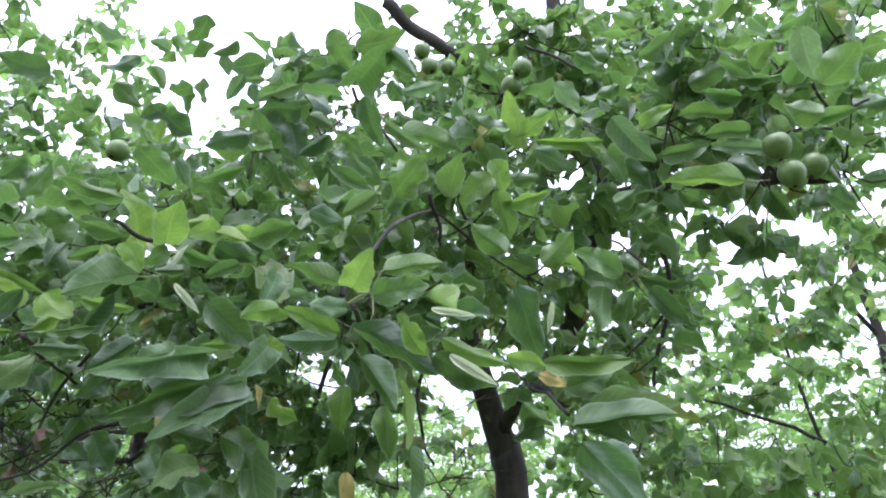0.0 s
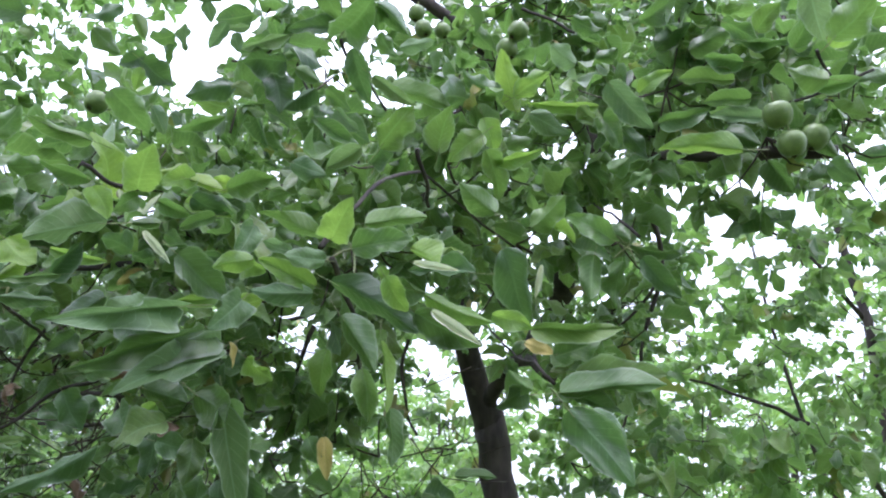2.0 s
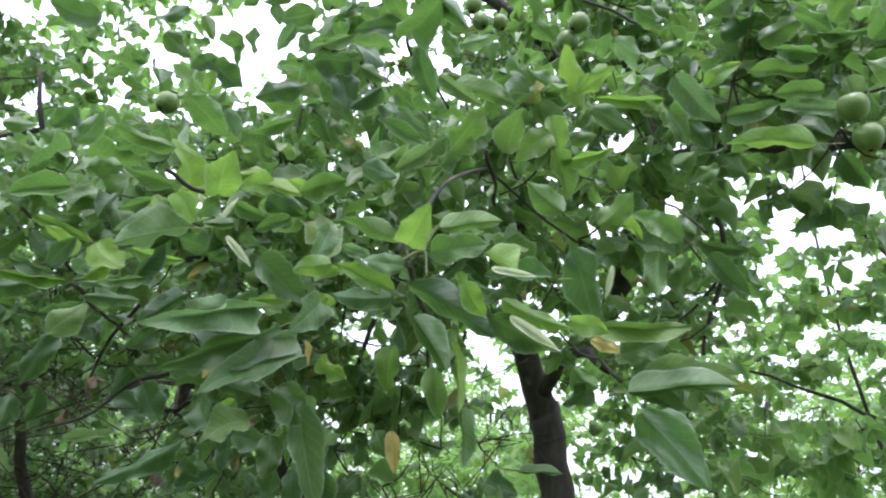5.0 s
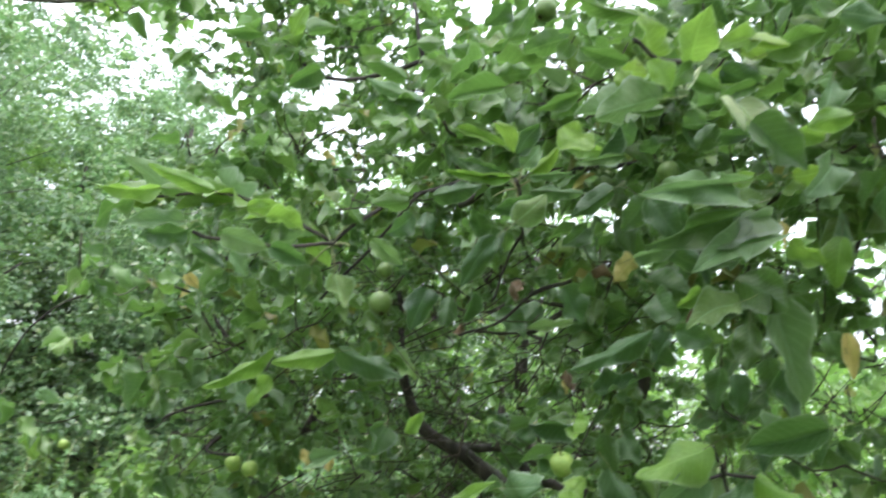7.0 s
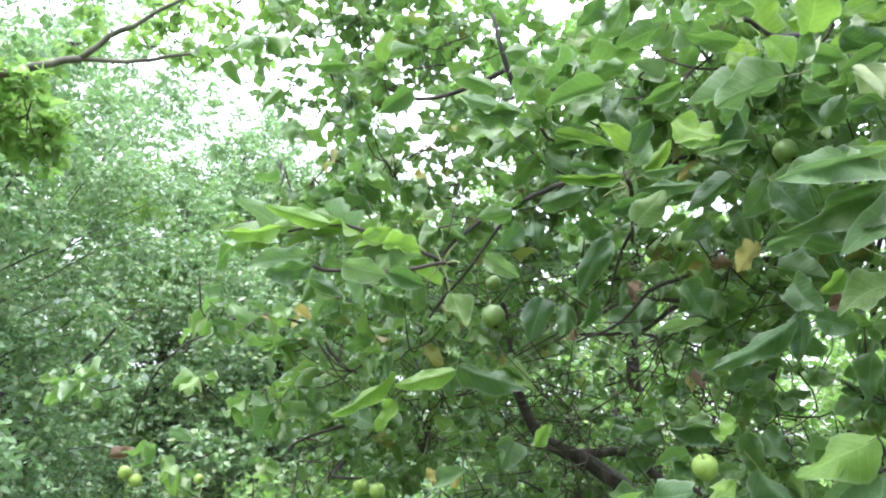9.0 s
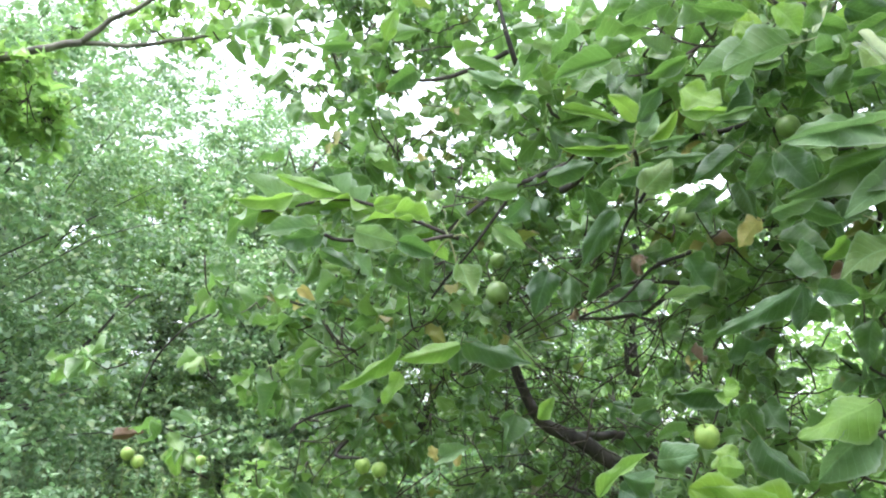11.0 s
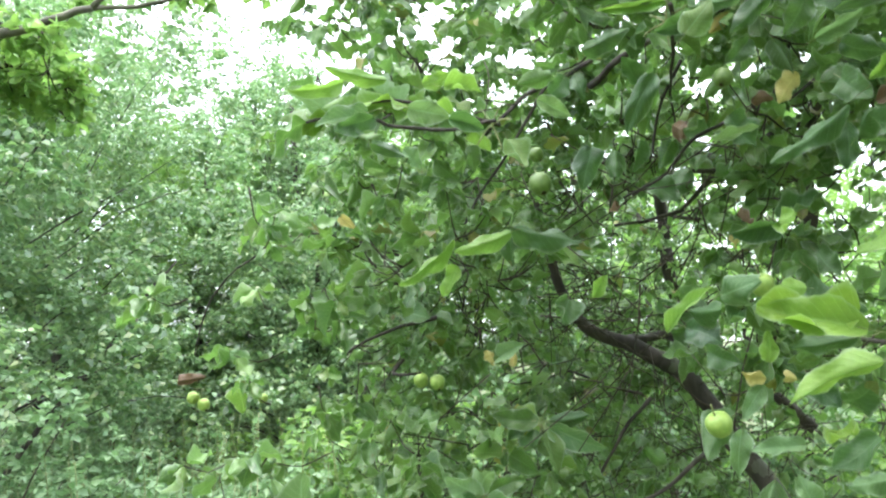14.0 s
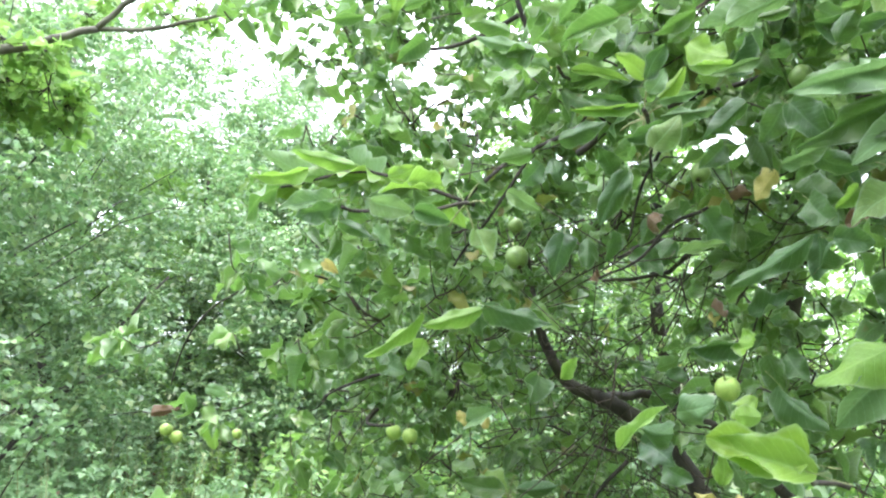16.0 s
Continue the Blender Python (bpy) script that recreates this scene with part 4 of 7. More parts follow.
leaf(apple_tree, -0.489, 0.812, 1.796, -0.503, 0.793, 1.771, 0.024, -105, "o")
leaf(apple_tree, -0.623, 0.933, 2.020, -0.667, 0.882, 2.045, 0.024, 86, "g")
leaf(apple_tree, -0.713, 0.870, 2.014, -0.738, 0.845, 1.981, 0.033, -117, "g")
leaf(apple_tree, -0.729, 0.826, 2.042, -0.706, 0.821, 2.079, 0.025, 150, "y")
leaf(apple_tree, -0.860, 0.890, 2.100, -0.903, 0.845, 2.090, 0.021, -136, "g")
leaf(apple_tree, -1.047, 0.909, 2.114, -1.072, 0.896, 2.086, 0.023, 61, "g")
leaf(apple_tree, -1.057, 0.951, 2.076, -1.044, 0.926, 2.034, 0.034, -21, "g")
leaf(apple_tree, -0.317, 0.842, 1.791, -0.327, 0.828, 1.769, 0.022, -97, "o")
leaf(apple_tree, -0.375, 0.934, 1.754, -0.354, 0.949, 1.720, 0.031, 82, "o")
leaf(apple_tree, -0.238, 0.802, 1.723, -0.217, 0.786, 1.701, 0.025, 62, "o")
leaf(apple_tree, -0.277, 0.831, 1.866, -0.289, 0.799, 1.867, 0.024, 47, "o")
leaf(apple_tree, -0.262, 0.837, 1.854, -0.263, 0.813, 1.865, 0.019, 9, "o")
leaf(apple_tree, -0.250, 0.817, 1.888, -0.275, 0.812, 1.885, 0.012, 68, "o")
leaf(apple_tree, -0.221, 0.780, 1.863, -0.202, 0.790, 1.848, 0.022, -46, "o")
leaf(apple_tree, -0.202, 0.753, 1.821, -0.188, 0.736, 1.831, 0.019, -42, "o")
leaf(apple_tree, -0.369, 0.865, 1.944, -0.389, 0.847, 1.961, 0.019, -95, "u")
leaf(apple_tree, -0.426, 0.835, 1.950, -0.395, 0.846, 1.957, 0.024, 137, "g")
leaf(apple_tree, -0.464, 0.858, 1.984, -0.491, 0.834, 1.996, 0.024, 55, "g")
leaf(apple_tree, -0.481, 0.797, 1.958, -0.459, 0.815, 1.952, 0.016, 137, "u")
leaf(apple_tree, -0.522, 0.815, 1.992, -0.496, 0.830, 1.996, 0.020, -87, "g")
leaf(apple_tree, -0.640, 0.862, 2.017, -0.605, 0.862, 2.017, 0.025, 101, "g")
leaf(apple_tree, -0.474, 0.808, 1.923, -0.442, 0.798, 1.922, 0.024, -33, "g")
leaf(apple_tree, -0.220, 0.726, 1.532, -0.283, 0.706, 1.549, 0.028, -74, "y")
leaf(apple_tree, -0.208, 0.698, 1.513, -0.260, 0.682, 1.489, 0.019, 68, "y")
leaf(apple_tree, -0.310, 0.793, 1.497, -0.326, 0.787, 1.503, 0.014, -116, "Y")
leaf(apple_tree, -0.287, 0.794, 1.496, -0.294, 0.781, 1.500, 0.011, 82, "Y")
leaf(apple_tree, -0.307, 0.794, 1.509, -0.306, 0.794, 1.534, 0.015, -167, "y")
leaf(apple_tree, -0.391, 0.931, 1.456, -0.424, 0.912, 1.417, 0.035, 72, "o")
leaf(apple_tree, -0.280, 0.778, 1.450, -0.316, 0.765, 1.445, 0.015, -64, "u")
leaf(apple_tree, -0.312, 0.792, 1.491, -0.327, 0.784, 1.466, 0.015, -87, "u")
leaf(apple_tree, -0.294, 0.791, 1.424, -0.286, 0.790, 1.399, 0.012, 41, "u")
leaf(apple_tree, -0.335, 0.802, 1.456, -0.337, 0.796, 1.419, 0.018, -50, "u")
leaf(apple_tree, -0.238, 0.773, 1.527, -0.280, 0.761, 1.522, 0.019, 74, "o")
leaf(apple_tree, -0.257, 0.779, 1.462, -0.239, 0.749, 1.453, 0.026, -163, "y")
leaf(apple_tree, -0.268, 0.764, 1.499, -0.252, 0.768, 1.478, 0.020, 90, "o")
leaf(apple_tree, -0.309, 0.791, 1.421, -0.309, 0.773, 1.394, 0.024, 169, "o")
leaf(apple_tree, -0.226, 0.753, 1.461, -0.253, 0.743, 1.438, 0.023, 122, "o")
leaf(apple_tree, -0.215, 0.722, 1.440, -0.239, 0.714, 1.432, 0.015, 111, "u")
leaf(apple_tree, -0.273, 0.773, 1.402, -0.286, 0.773, 1.429, 0.017, -54, "u")
leaf(apple_tree, -0.251, 0.779, 1.482, -0.227, 0.759, 1.494, 0.026, 139, "o")
leaf(apple_tree, -0.791, 1.161, 1.410, -0.849, 1.118, 1.422, 0.036, -75, "o")
leaf(apple_tree, -0.778, 1.169, 1.401, -0.704, 1.213, 1.367, 0.040, 97, "u")
leaf(apple_tree, -0.779, 1.167, 1.394, -0.761, 1.170, 1.332, 0.037, 47, "u")
leaf(apple_tree, -0.812, 1.182, 1.395, -0.813, 1.143, 1.357, 0.039, 158, "o")
leaf(apple_tree, -0.824, 1.198, 1.404, -0.856, 1.170, 1.373, 0.031, -56, "o")
leaf(apple_tree, -0.805, 1.212, 1.406, -0.752, 1.248, 1.413, 0.033, -101, "o")
leaf(apple_tree, -0.702, 0.908, 1.348, -0.728, 0.871, 1.375, 0.035, 85, "u")
leaf(apple_tree, -0.699, 0.901, 1.342, -0.737, 0.864, 1.329, 0.035, -70, "o")
leaf(apple_tree, -0.691, 0.909, 1.346, -0.650, 0.937, 1.329, 0.034, 101, "u")
leaf(apple_tree, -0.701, 0.914, 1.337, -0.682, 0.881, 1.306, 0.034, 162, "u")
leaf(apple_tree, -0.708, 0.934, 1.346, -0.673, 0.965, 1.362, 0.026, 90, "o")
leaf(apple_tree, -0.736, 0.950, 1.344, -0.710, 0.947, 1.379, 0.030, -42, "u")
leaf(apple_tree, -0.583, 0.560, 1.394, -0.581, 0.549, 1.438, 0.033, 66, "u")
leaf(apple_tree, -0.603, 0.560, 1.401, -0.616, 0.548, 1.428, 0.014, 96, "u")
leaf(apple_tree, -0.594, 0.575, 1.395, -0.579, 0.588, 1.420, 0.023, 99, "o")
leaf(apple_tree, -0.580, 0.523, 1.407, -0.604, 0.487, 1.411, 0.022, -98, "u")
leaf(apple_tree, -0.551, 0.563, 1.397, -0.528, 0.583, 1.404, 0.022, -84, "u")
leaf(apple_tree, -0.534, 0.842, 1.345, -0.491, 0.859, 1.363, 0.037, 58, "u")
leaf(apple_tree, -0.584, 0.872, 1.334, -0.600, 0.834, 1.351, 0.032, -72, "u")
leaf(apple_tree, -0.359, 0.804, 1.519, -0.332, 0.793, 1.509, 0.022, 85, "o")
leaf(apple_tree, -0.358, 0.763, 1.538, -0.325, 0.748, 1.525, 0.027, 67, "o")
leaf(apple_tree, -0.190, 0.803, 1.616, -0.235, 0.791, 1.580, 0.031, 114, "y")
leaf(apple_tree, -0.196, 0.822, 1.594, -0.230, 0.812, 1.555, 0.035, -98, "u")
leaf(apple_tree, -0.171, 0.837, 1.594, -0.186, 0.832, 1.558, 0.025, 123, "o")
leaf(apple_tree, -0.160, 0.808, 1.599, -0.117, 0.813, 1.586, 0.027, -118, "y")
leaf(apple_tree, -0.122, 0.862, 1.640, -0.179, 0.856, 1.618, 0.031, -89, "o")
leaf(apple_tree, -0.158, 0.885, 1.683, -0.150, 0.890, 1.640, 0.026, -85, "o")
leaf(apple_tree, -0.171, 0.902, 1.693, -0.161, 0.907, 1.656, 0.027, 115, "o")
leaf(apple_tree, -0.210, 0.917, 1.684, -0.215, 0.919, 1.647, 0.022, -1, "o")
leaf(apple_tree, -0.203, 0.939, 1.682, -0.197, 0.943, 1.646, 0.021, 89, "o")
leaf(apple_tree, -0.265, 0.920, 1.719, -0.270, 0.924, 1.676, 0.022, 3, "o")
leaf(apple_tree, -0.244, 0.885, 1.708, -0.213, 0.893, 1.704, 0.025, 88, "o")
leaf(apple_tree, -0.152, 0.797, 1.728, -0.131, 0.810, 1.650, 0.028, 91, "u")
leaf(apple_tree, -0.324, 0.867, 1.622, -0.348, 0.858, 1.611, 0.020, -74, "o")
leaf(apple_tree, -0.368, 1.031, 1.659, -0.322, 1.045, 1.673, 0.030, 66, "o")
leaf(apple_tree, -0.303, 0.917, 1.585, -0.268, 0.925, 1.544, 0.034, -117, "o")
leaf(apple_tree, -0.303, 0.861, 1.574, -0.313, 0.837, 1.557, 0.021, -64, "y")
leaf(apple_tree, -0.330, 0.972, 1.613, -0.320, 0.974, 1.569, 0.025, 89, "o")
leaf(apple_tree, -0.328, 1.022, 1.615, -0.305, 1.010, 1.589, 0.027, 44, "o")
leaf(apple_tree, -0.197, 0.755, 1.880, -0.160, 0.766, 1.873, 0.016, 101, "y")
leaf(apple_tree, -0.248, 0.764, 1.895, -0.268, 0.744, 1.882, 0.023, 56, "y")
leaf(apple_tree, -0.244, 0.787, 1.796, -0.217, 0.783, 1.768, 0.029, 66, "o")
leaf(apple_tree, -0.169, 0.790, 1.814, -0.203, 0.786, 1.807, 0.014, -125, "y")
leaf(apple_tree, -0.138, 0.757, 1.799, -0.118, 0.757, 1.804, 0.017, -71, "y")
leaf(apple_tree, -0.138, 0.745, 1.828, -0.118, 0.750, 1.823, 0.019, 140, "y")
leaf(apple_tree, -0.219, 0.739, 1.898, -0.189, 0.744, 1.903, 0.020, -81, "y")
leaf(apple_tree, -0.176, 0.751, 1.896, -0.148, 0.755, 1.896, 0.015, -68, "y")
leaf(apple_tree, -0.217, 0.698, 1.863, -0.202, 0.710, 1.849, 0.006, 124, "p")
leaf(apple_tree, -0.201, 0.710, 1.849, -0.190, 0.705, 1.864, 0.005, 136, "p")
leaf(apple_tree, -0.223, 0.783, 1.855, -0.175, 0.797, 1.847, 0.024, 137, "o")
leaf(apple_tree, -0.348, 0.858, 1.923, -0.374, 0.854, 1.907, 0.019, 50, "g")
leaf(apple_tree, -0.421, 0.943, 1.925, -0.472, 0.924, 1.906, 0.020, 91, "o")
leaf(apple_tree, -0.347, 1.003, 1.849, -0.334, 1.019, 1.808, 0.027, -64, "o")
leaf(apple_tree, -0.256, 0.893, 1.785, -0.228, 0.891, 1.764, 0.027, 113, "o")
leaf(apple_tree, -0.280, 0.908, 1.758, -0.241, 0.921, 1.746, 0.032, -63, "o")
leaf(apple_tree, -0.179, 0.872, 1.746, -0.169, 0.879, 1.716, 0.016, 97, "g")
leaf(apple_tree, -0.145, 0.808, 1.769, -0.121, 0.815, 1.754, 0.019, -48, "y")
apple(apple_tree, 0.326, 0.933, 2.076, 0.0151, -3, -27, 56, "g")
apple(apple_tree, 0.338, 0.936, 2.044, 0.0143, -4, -15, 69, "g")
apple(apple_tree, 0.380, 0.984, 2.080, 0.0147, 12, 16, 18, "g")
apple(apple_tree, -0.125, 1.329, 2.495, 0.0164, -21, -13, 24, "g")
apple(apple_tree, -0.145, 1.349, 2.546, 0.0158, 5, 0, 110, "g")
apple(apple_tree, -0.093, 1.350, 2.507, 0.0146, -19, 4, 98, "g")
apple(apple_tree, 0.050, 1.121, 2.328, 0.0147, 24, 29, 62, "g")
apple(apple_tree, 0.036, 1.136, 2.308, 0.0156, -25, -2, 91, "g")
apple(apple_tree, -0.469, 0.995, 2.124, 0.0145, -22, 21, 21, "g")
apple(apple_tree, -0.379, 0.938, 1.796, 0.0104, -30, 22, 36, "g")
apple(apple_tree, 0.092, 1.422, 1.804, 0.0096, -7, 21, 4, "g")
apple(apple_tree, 0.134, 1.307, 2.178, 0.0134, -29, -14, 143, "g")
apple(apple_tree, -0.649, 1.467, 1.924, 0.0184, -1, -6, 132, "g")
apple(apple_tree, -0.280, 0.948, 1.879, 0.0114, -25, -27, 55, "g")
apple(apple_tree, -0.634, 0.970, 1.732, 0.0150, -18, 21, 113, "g")
apple(apple_tree, -0.661, 1.003, 1.782, 0.0105, -30, 0, 132, "g")
apple(apple_tree, -0.357, 0.938, 1.579, 0.0118, -25, -13, 153, "p")
apple(apple_tree, -1.839, 1.161, 1.422, 0.0159, 23, 13, 120, "p")
apple(apple_tree, -1.825, 1.183, 1.404, 0.0159, 2, -29, 13, "p")
apple(apple_tree, -1.144, 1.265, 1.464, 0.0153, -20, -5, 128, "p")
apple(apple_tree, -1.107, 1.273, 1.460, 0.0151, -3, 25, 151, "p")
apple(apple_tree, -0.655, 1.197, 2.211, 0.0147, 30, 27, 169, "g")
apple(apple_tree, -1.750, 1.306, 1.413, 0.0128, 11, 9, 162, "p")
apple(apple_tree, -0.370, 0.841, 1.454, 0.0115, 7, -28, 55, "p")
limb(apple_tree, [(0.10, 2.42, -0.05), (0.085, 2.45, 0.5), (0.05, 2.47, 1.1), (0.03, 2.49, 1.65), (-0.032, 2.502, 2.003)], 0.066, 0.047, "trunk")
limb(apple_tree, [(-0.025, 2.512, 1.939), (-0.054, 2.474, 2.048), (-0.095, 2.419, 2.153), (-0.126, 2.339, 2.251), (-0.147, 2.302, 2.361), (-0.228, 2.239, 2.497), (-0.276, 2.139, 2.689)], 0.045, 0.020, "limb")
limb(apple_tree, [(-0.020, 2.508, 1.971), (-0.024, 2.445, 2.044), (0.025, 2.282, 2.101), (0.092, 2.083, 2.080), (0.133, 1.895, 1.999)], 0.026, 0.014, "limb")
limb(apple_tree, [(0.093, 2.173, 2.131), (0.148, 1.901, 2.170), (0.159, 1.726, 2.215), (0.190, 1.637, 2.292), (0.207, 1.556, 2.340), (0.163, 1.577, 2.509), (0.112, 1.564, 2.703), (0.106, 1.531, 2.893)], 0.026, 0.016, "limb")
limb(apple_tree, [(0.207, 1.561, 2.330), (0.255, 1.409, 2.284), (0.309, 1.309, 2.237), (0.369, 1.251, 2.208), (0.419, 1.193, 2.176), (0.484, 1.171, 2.169)], 0.013, 0.009, "limb")
limb(apple_tree, [(-0.236, 1.390, 2.707), (-0.184, 1.414, 2.664), (-0.120, 1.429, 2.613), (-0.044, 1.480, 2.576), (0.014, 1.637, 2.603)], 0.014, 0.012, "limb")
limb(apple_tree, [(0.346, 1.005, 2.128), (0.373, 0.993, 2.131), (0.391, 0.963, 2.126), (0.401, 0.957, 2.129), (0.437, 0.954, 2.147)], 0.0019, 0.0015, "twig")
limb(apple_tree, [(0.361, 0.905, 2.136), (0.377, 0.928, 2.131), (0.401, 0.958, 2.127)], 0.0019, 0.0015, "twig")
limb(apple_tree, [(0.479, 1.061, 2.149), (0.416, 1.025, 2.151), (0.369, 1.009, 2.108)], 0.0019, 0.0015, "twig")
limb(apple_tree, [(0.054, 1.125, 2.372), (0.095, 1.132, 2.363), (0.132, 1.145, 2.344)], 0.0025, 0.002, "twig")
limb(apple_tree, [(0.276, 1.403, 2.174), (0.294, 1.419, 2.130), (0.290, 1.443, 2.068), (0.275, 1.468, 1.998), (0.266, 1.483, 1.944)], 0.005, 0.003, "twig")
limb(apple_tree, [(0.285, 1.445, 2.064), (0.253, 1.465, 2.021), (0.221, 1.478, 1.990)], 0.003, 0.002, "twig")
limb(apple_tree, [(-0.705, 1.230, 1.947), (-0.594, 1.180, 1.962), (-0.460, 1.142, 1.962), (-0.380, 1.176, 1.985)], 0.006, 0.003, "twig")
limb(apple_tree, [(-0.248, 1.437, 2.019), (-0.308, 1.479, 1.999), (-0.399, 1.508, 1.982), (-0.479, 1.489, 1.926)], 0.0045, 0.0025, "twig")
limb(apple_tree, [(-0.256, 1.348, 1.944), (-0.274, 1.359, 1.874), (-0.306, 1.411, 1.820), (-0.295, 1.419, 1.786)], 0.004, 0.0025, "twig")
limb(apple_tree, [(-0.157, 1.670, 2.011), (-0.166, 1.683, 1.945), (-0.153, 1.699, 1.871), (-0.129, 1.708, 1.830)], 0.004, 0.0025, "twig")
limb(apple_tree, [(-0.468, 1.044, 1.871), (-0.488, 1.039, 1.834), (-0.502, 1.038, 1.793), (-0.514, 1.036, 1.753)], 0.0024, 0.0015, "twig")
limb(apple_tree, [(-0.431, 1.084, 1.794), (-0.472, 1.063, 1.769), (-0.511, 1.041, 1.728), (-0.544, 1.018, 1.706)], 0.0026, 0.0015, "twig")
limb(apple_tree, [(-0.044, 0.661, 1.801), (-0.052, 0.713, 1.801), (-0.057, 0.800, 1.794), (-0.072, 0.907, 1.769)], 0.0019, 0.0015, "twig")
limb(apple_tree, [(-0.202, 0.696, 1.863), (-0.214, 0.678, 1.858), (-0.222, 0.657, 1.862)], 0.0019, 0.0015, "twig")
limb(apple_tree, [(-0.051, 0.657, 1.807), (-0.059, 0.766, 1.888), (-0.049, 0.849, 1.956), (-0.037, 0.987, 2.022), (0.022, 1.106, 2.017), (0.064, 1.211, 2.027)], 0.0019, 0.0015, "twig")
limb(apple_tree, [(-0.014, 0.754, 1.931), (-0.010, 0.783, 1.921), (-0.018, 0.865, 1.932)], 0.0019, 0.0015, "twig")
limb(apple_tree, [(0.196, 1.019, 1.973), (0.180, 1.139, 2.055), (0.176, 1.406, 2.197)], 0.0019, 0.0015, "twig")
limb(apple_tree, [(0.103, 0.938, 1.788), (0.084, 1.013, 1.823), (0.057, 1.205, 1.881), (0.004, 1.483, 1.996)], 0.0019, 0.0015, "twig")
limb(apple_tree, [(0.039, 0.967, 2.094), (0.025, 1.059, 2.113), (0.005, 1.212, 2.143)], 0.0019, 0.0015, "twig")
limb(apple_tree, [(-0.111, 0.824, 2.088), (-0.113, 0.869, 2.095), (-0.108, 0.972, 2.127), (-0.102, 1.186, 2.168)], 0.0019, 0.0015, "twig")
limb(apple_tree, [(0.08, 2.43, 0.45), (-0.20, 2.25, 0.62), (-0.48, 2.07, 0.86), (-0.661, 2.005, 1.083), (-0.791, 1.992, 1.253), (-0.855, 1.979, 1.356), (-0.907, 1.961, 1.432), (-0.959, 1.938, 1.480)], 0.027, 0.022, "limb")
limb(apple_tree, [(-0.945, 1.945, 1.468), (-1.015, 1.909, 1.516), (-1.071, 1.878, 1.537), (-1.123, 1.846, 1.576), (-1.168, 1.810, 1.674), (-1.183, 1.785, 1.786), (-1.215, 1.790, 1.900)], 0.022, 0.008, "limb")
limb(apple_tree, [(-1.070, 1.895, 1.530), (-1.047, 2.061, 1.542), (-0.982, 2.093, 1.528), (-0.914, 2.123, 1.479), (-0.857, 2.146, 1.461), (-0.70, 2.20, 1.30)], 0.011, 0.014, "limb")
limb(apple_tree, [(-1.238, 2.757, 1.474), (-1.288, 2.780, 1.578), (-1.307, 2.780, 1.697), (-1.317, 2.769, 1.797), (-1.320, 2.757, 1.899), (-1.299, 2.687, 2.054), (-1.223, 2.580, 2.191)], 0.027, 0.019, "limb")
limb(apple_tree, [(-0.642, 2.021, 1.681), (-0.598, 1.973, 1.791), (-0.584, 1.909, 1.894), (-0.543, 1.847, 1.989), (-0.491, 1.770, 2.118), (-0.450, 1.681, 2.232)], 0.017, 0.012, "limb")
limb(apple_tree, [(-0.642, 1.675, 1.897), (-0.745, 1.750, 1.858), (-0.898, 1.907, 1.836), (-1.067, 1.933, 1.834)], 0.007, 0.004, "limb")
limb(apple_tree, [(-0.629, 1.581, 1.847), (-0.732, 1.536, 1.849), (-0.791, 1.512, 1.816)], 0.005, 0.003, "twig")
limb(apple_tree, [(-0.940, 1.997, 1.850), (-0.816, 1.946, 1.816), (-0.725, 1.984, 1.797)], 0.005, 0.003, "twig")
limb(apple_tree, [(-0.552, 1.847, 1.978), (-0.612, 1.783, 1.948), (-0.622, 1.680, 1.907)], 0.006, 0.003, "twig")
limb(apple_tree, [(-0.719, 1.264, 2.005), (-0.781, 1.237, 1.974), (-0.831, 1.208, 1.955), (-0.846, 1.152, 1.895), (-0.849, 1.098, 1.846)], 0.0045, 0.003, "limb")
limb(apple_tree, [(-0.789, 1.231, 1.974), (-0.848, 1.218, 1.889), (-0.911, 1.191, 1.800), (-0.945, 1.174, 1.731)], 0.0032, 0.002, "twig")
limb(apple_tree, [(-0.708, 1.094, 2.106), (-0.713, 1.062, 2.151), (-0.737, 1.063, 2.227)], 0.005, 0.0025, "twig")
limb(apple_tree, [(-0.716, 1.074, 2.129), (-0.808, 1.079, 2.120), (-0.893, 1.077, 2.123), (-1.001, 1.086, 2.183), (-1.017, 1.042, 2.220)], 0.004, 0.0025, "twig")
limb(apple_tree, [(-1.303, 1.403, 2.165), (-1.241, 1.409, 2.126), (-1.167, 1.416, 2.101), (-1.051, 1.384, 2.084)], 0.0035, 0.002, "twig")
limb(apple_tree, [(-1.456, 1.521, 1.691), (-1.495, 1.476, 1.730), (-1.513, 1.450, 1.778)], 0.007, 0.003, "twig")
limb(apple_tree, [(-1.742, 1.789, 1.815), (-1.471, 1.340, 1.799), (-1.496, 1.226, 1.799), (-1.604, 1.166, 1.745), (-1.736, 1.150, 1.667), (-1.825, 1.156, 1.530)], 0.0035, 0.0018, "twig")
limb(apple_tree, [(-1.238, 1.458, 1.596), (-1.222, 1.336, 1.581), (-1.286, 1.268, 1.554), (-1.321, 1.224, 1.518)], 0.005, 0.0025, "twig")
limb(apple_tree, [(-1.235, 1.320, 1.511), (-1.220, 1.261, 1.479), (-1.145, 1.266, 1.480)], 0.0045, 0.0025, "twig")
limb(apple_tree, [(-1.034, 1.958, 1.396), (-1.107, 1.919, 1.418), (-1.205, 1.860, 1.453), (-1.316, 1.771, 1.377)], 0.004, 0.002, "twig")
limb(apple_tree, [(-0.550, 0.773, 1.756), (-0.562, 0.727, 1.741), (-0.558, 0.649, 1.728), (-0.545, 0.605, 1.720)], 0.0019, 0.0015, "twig")
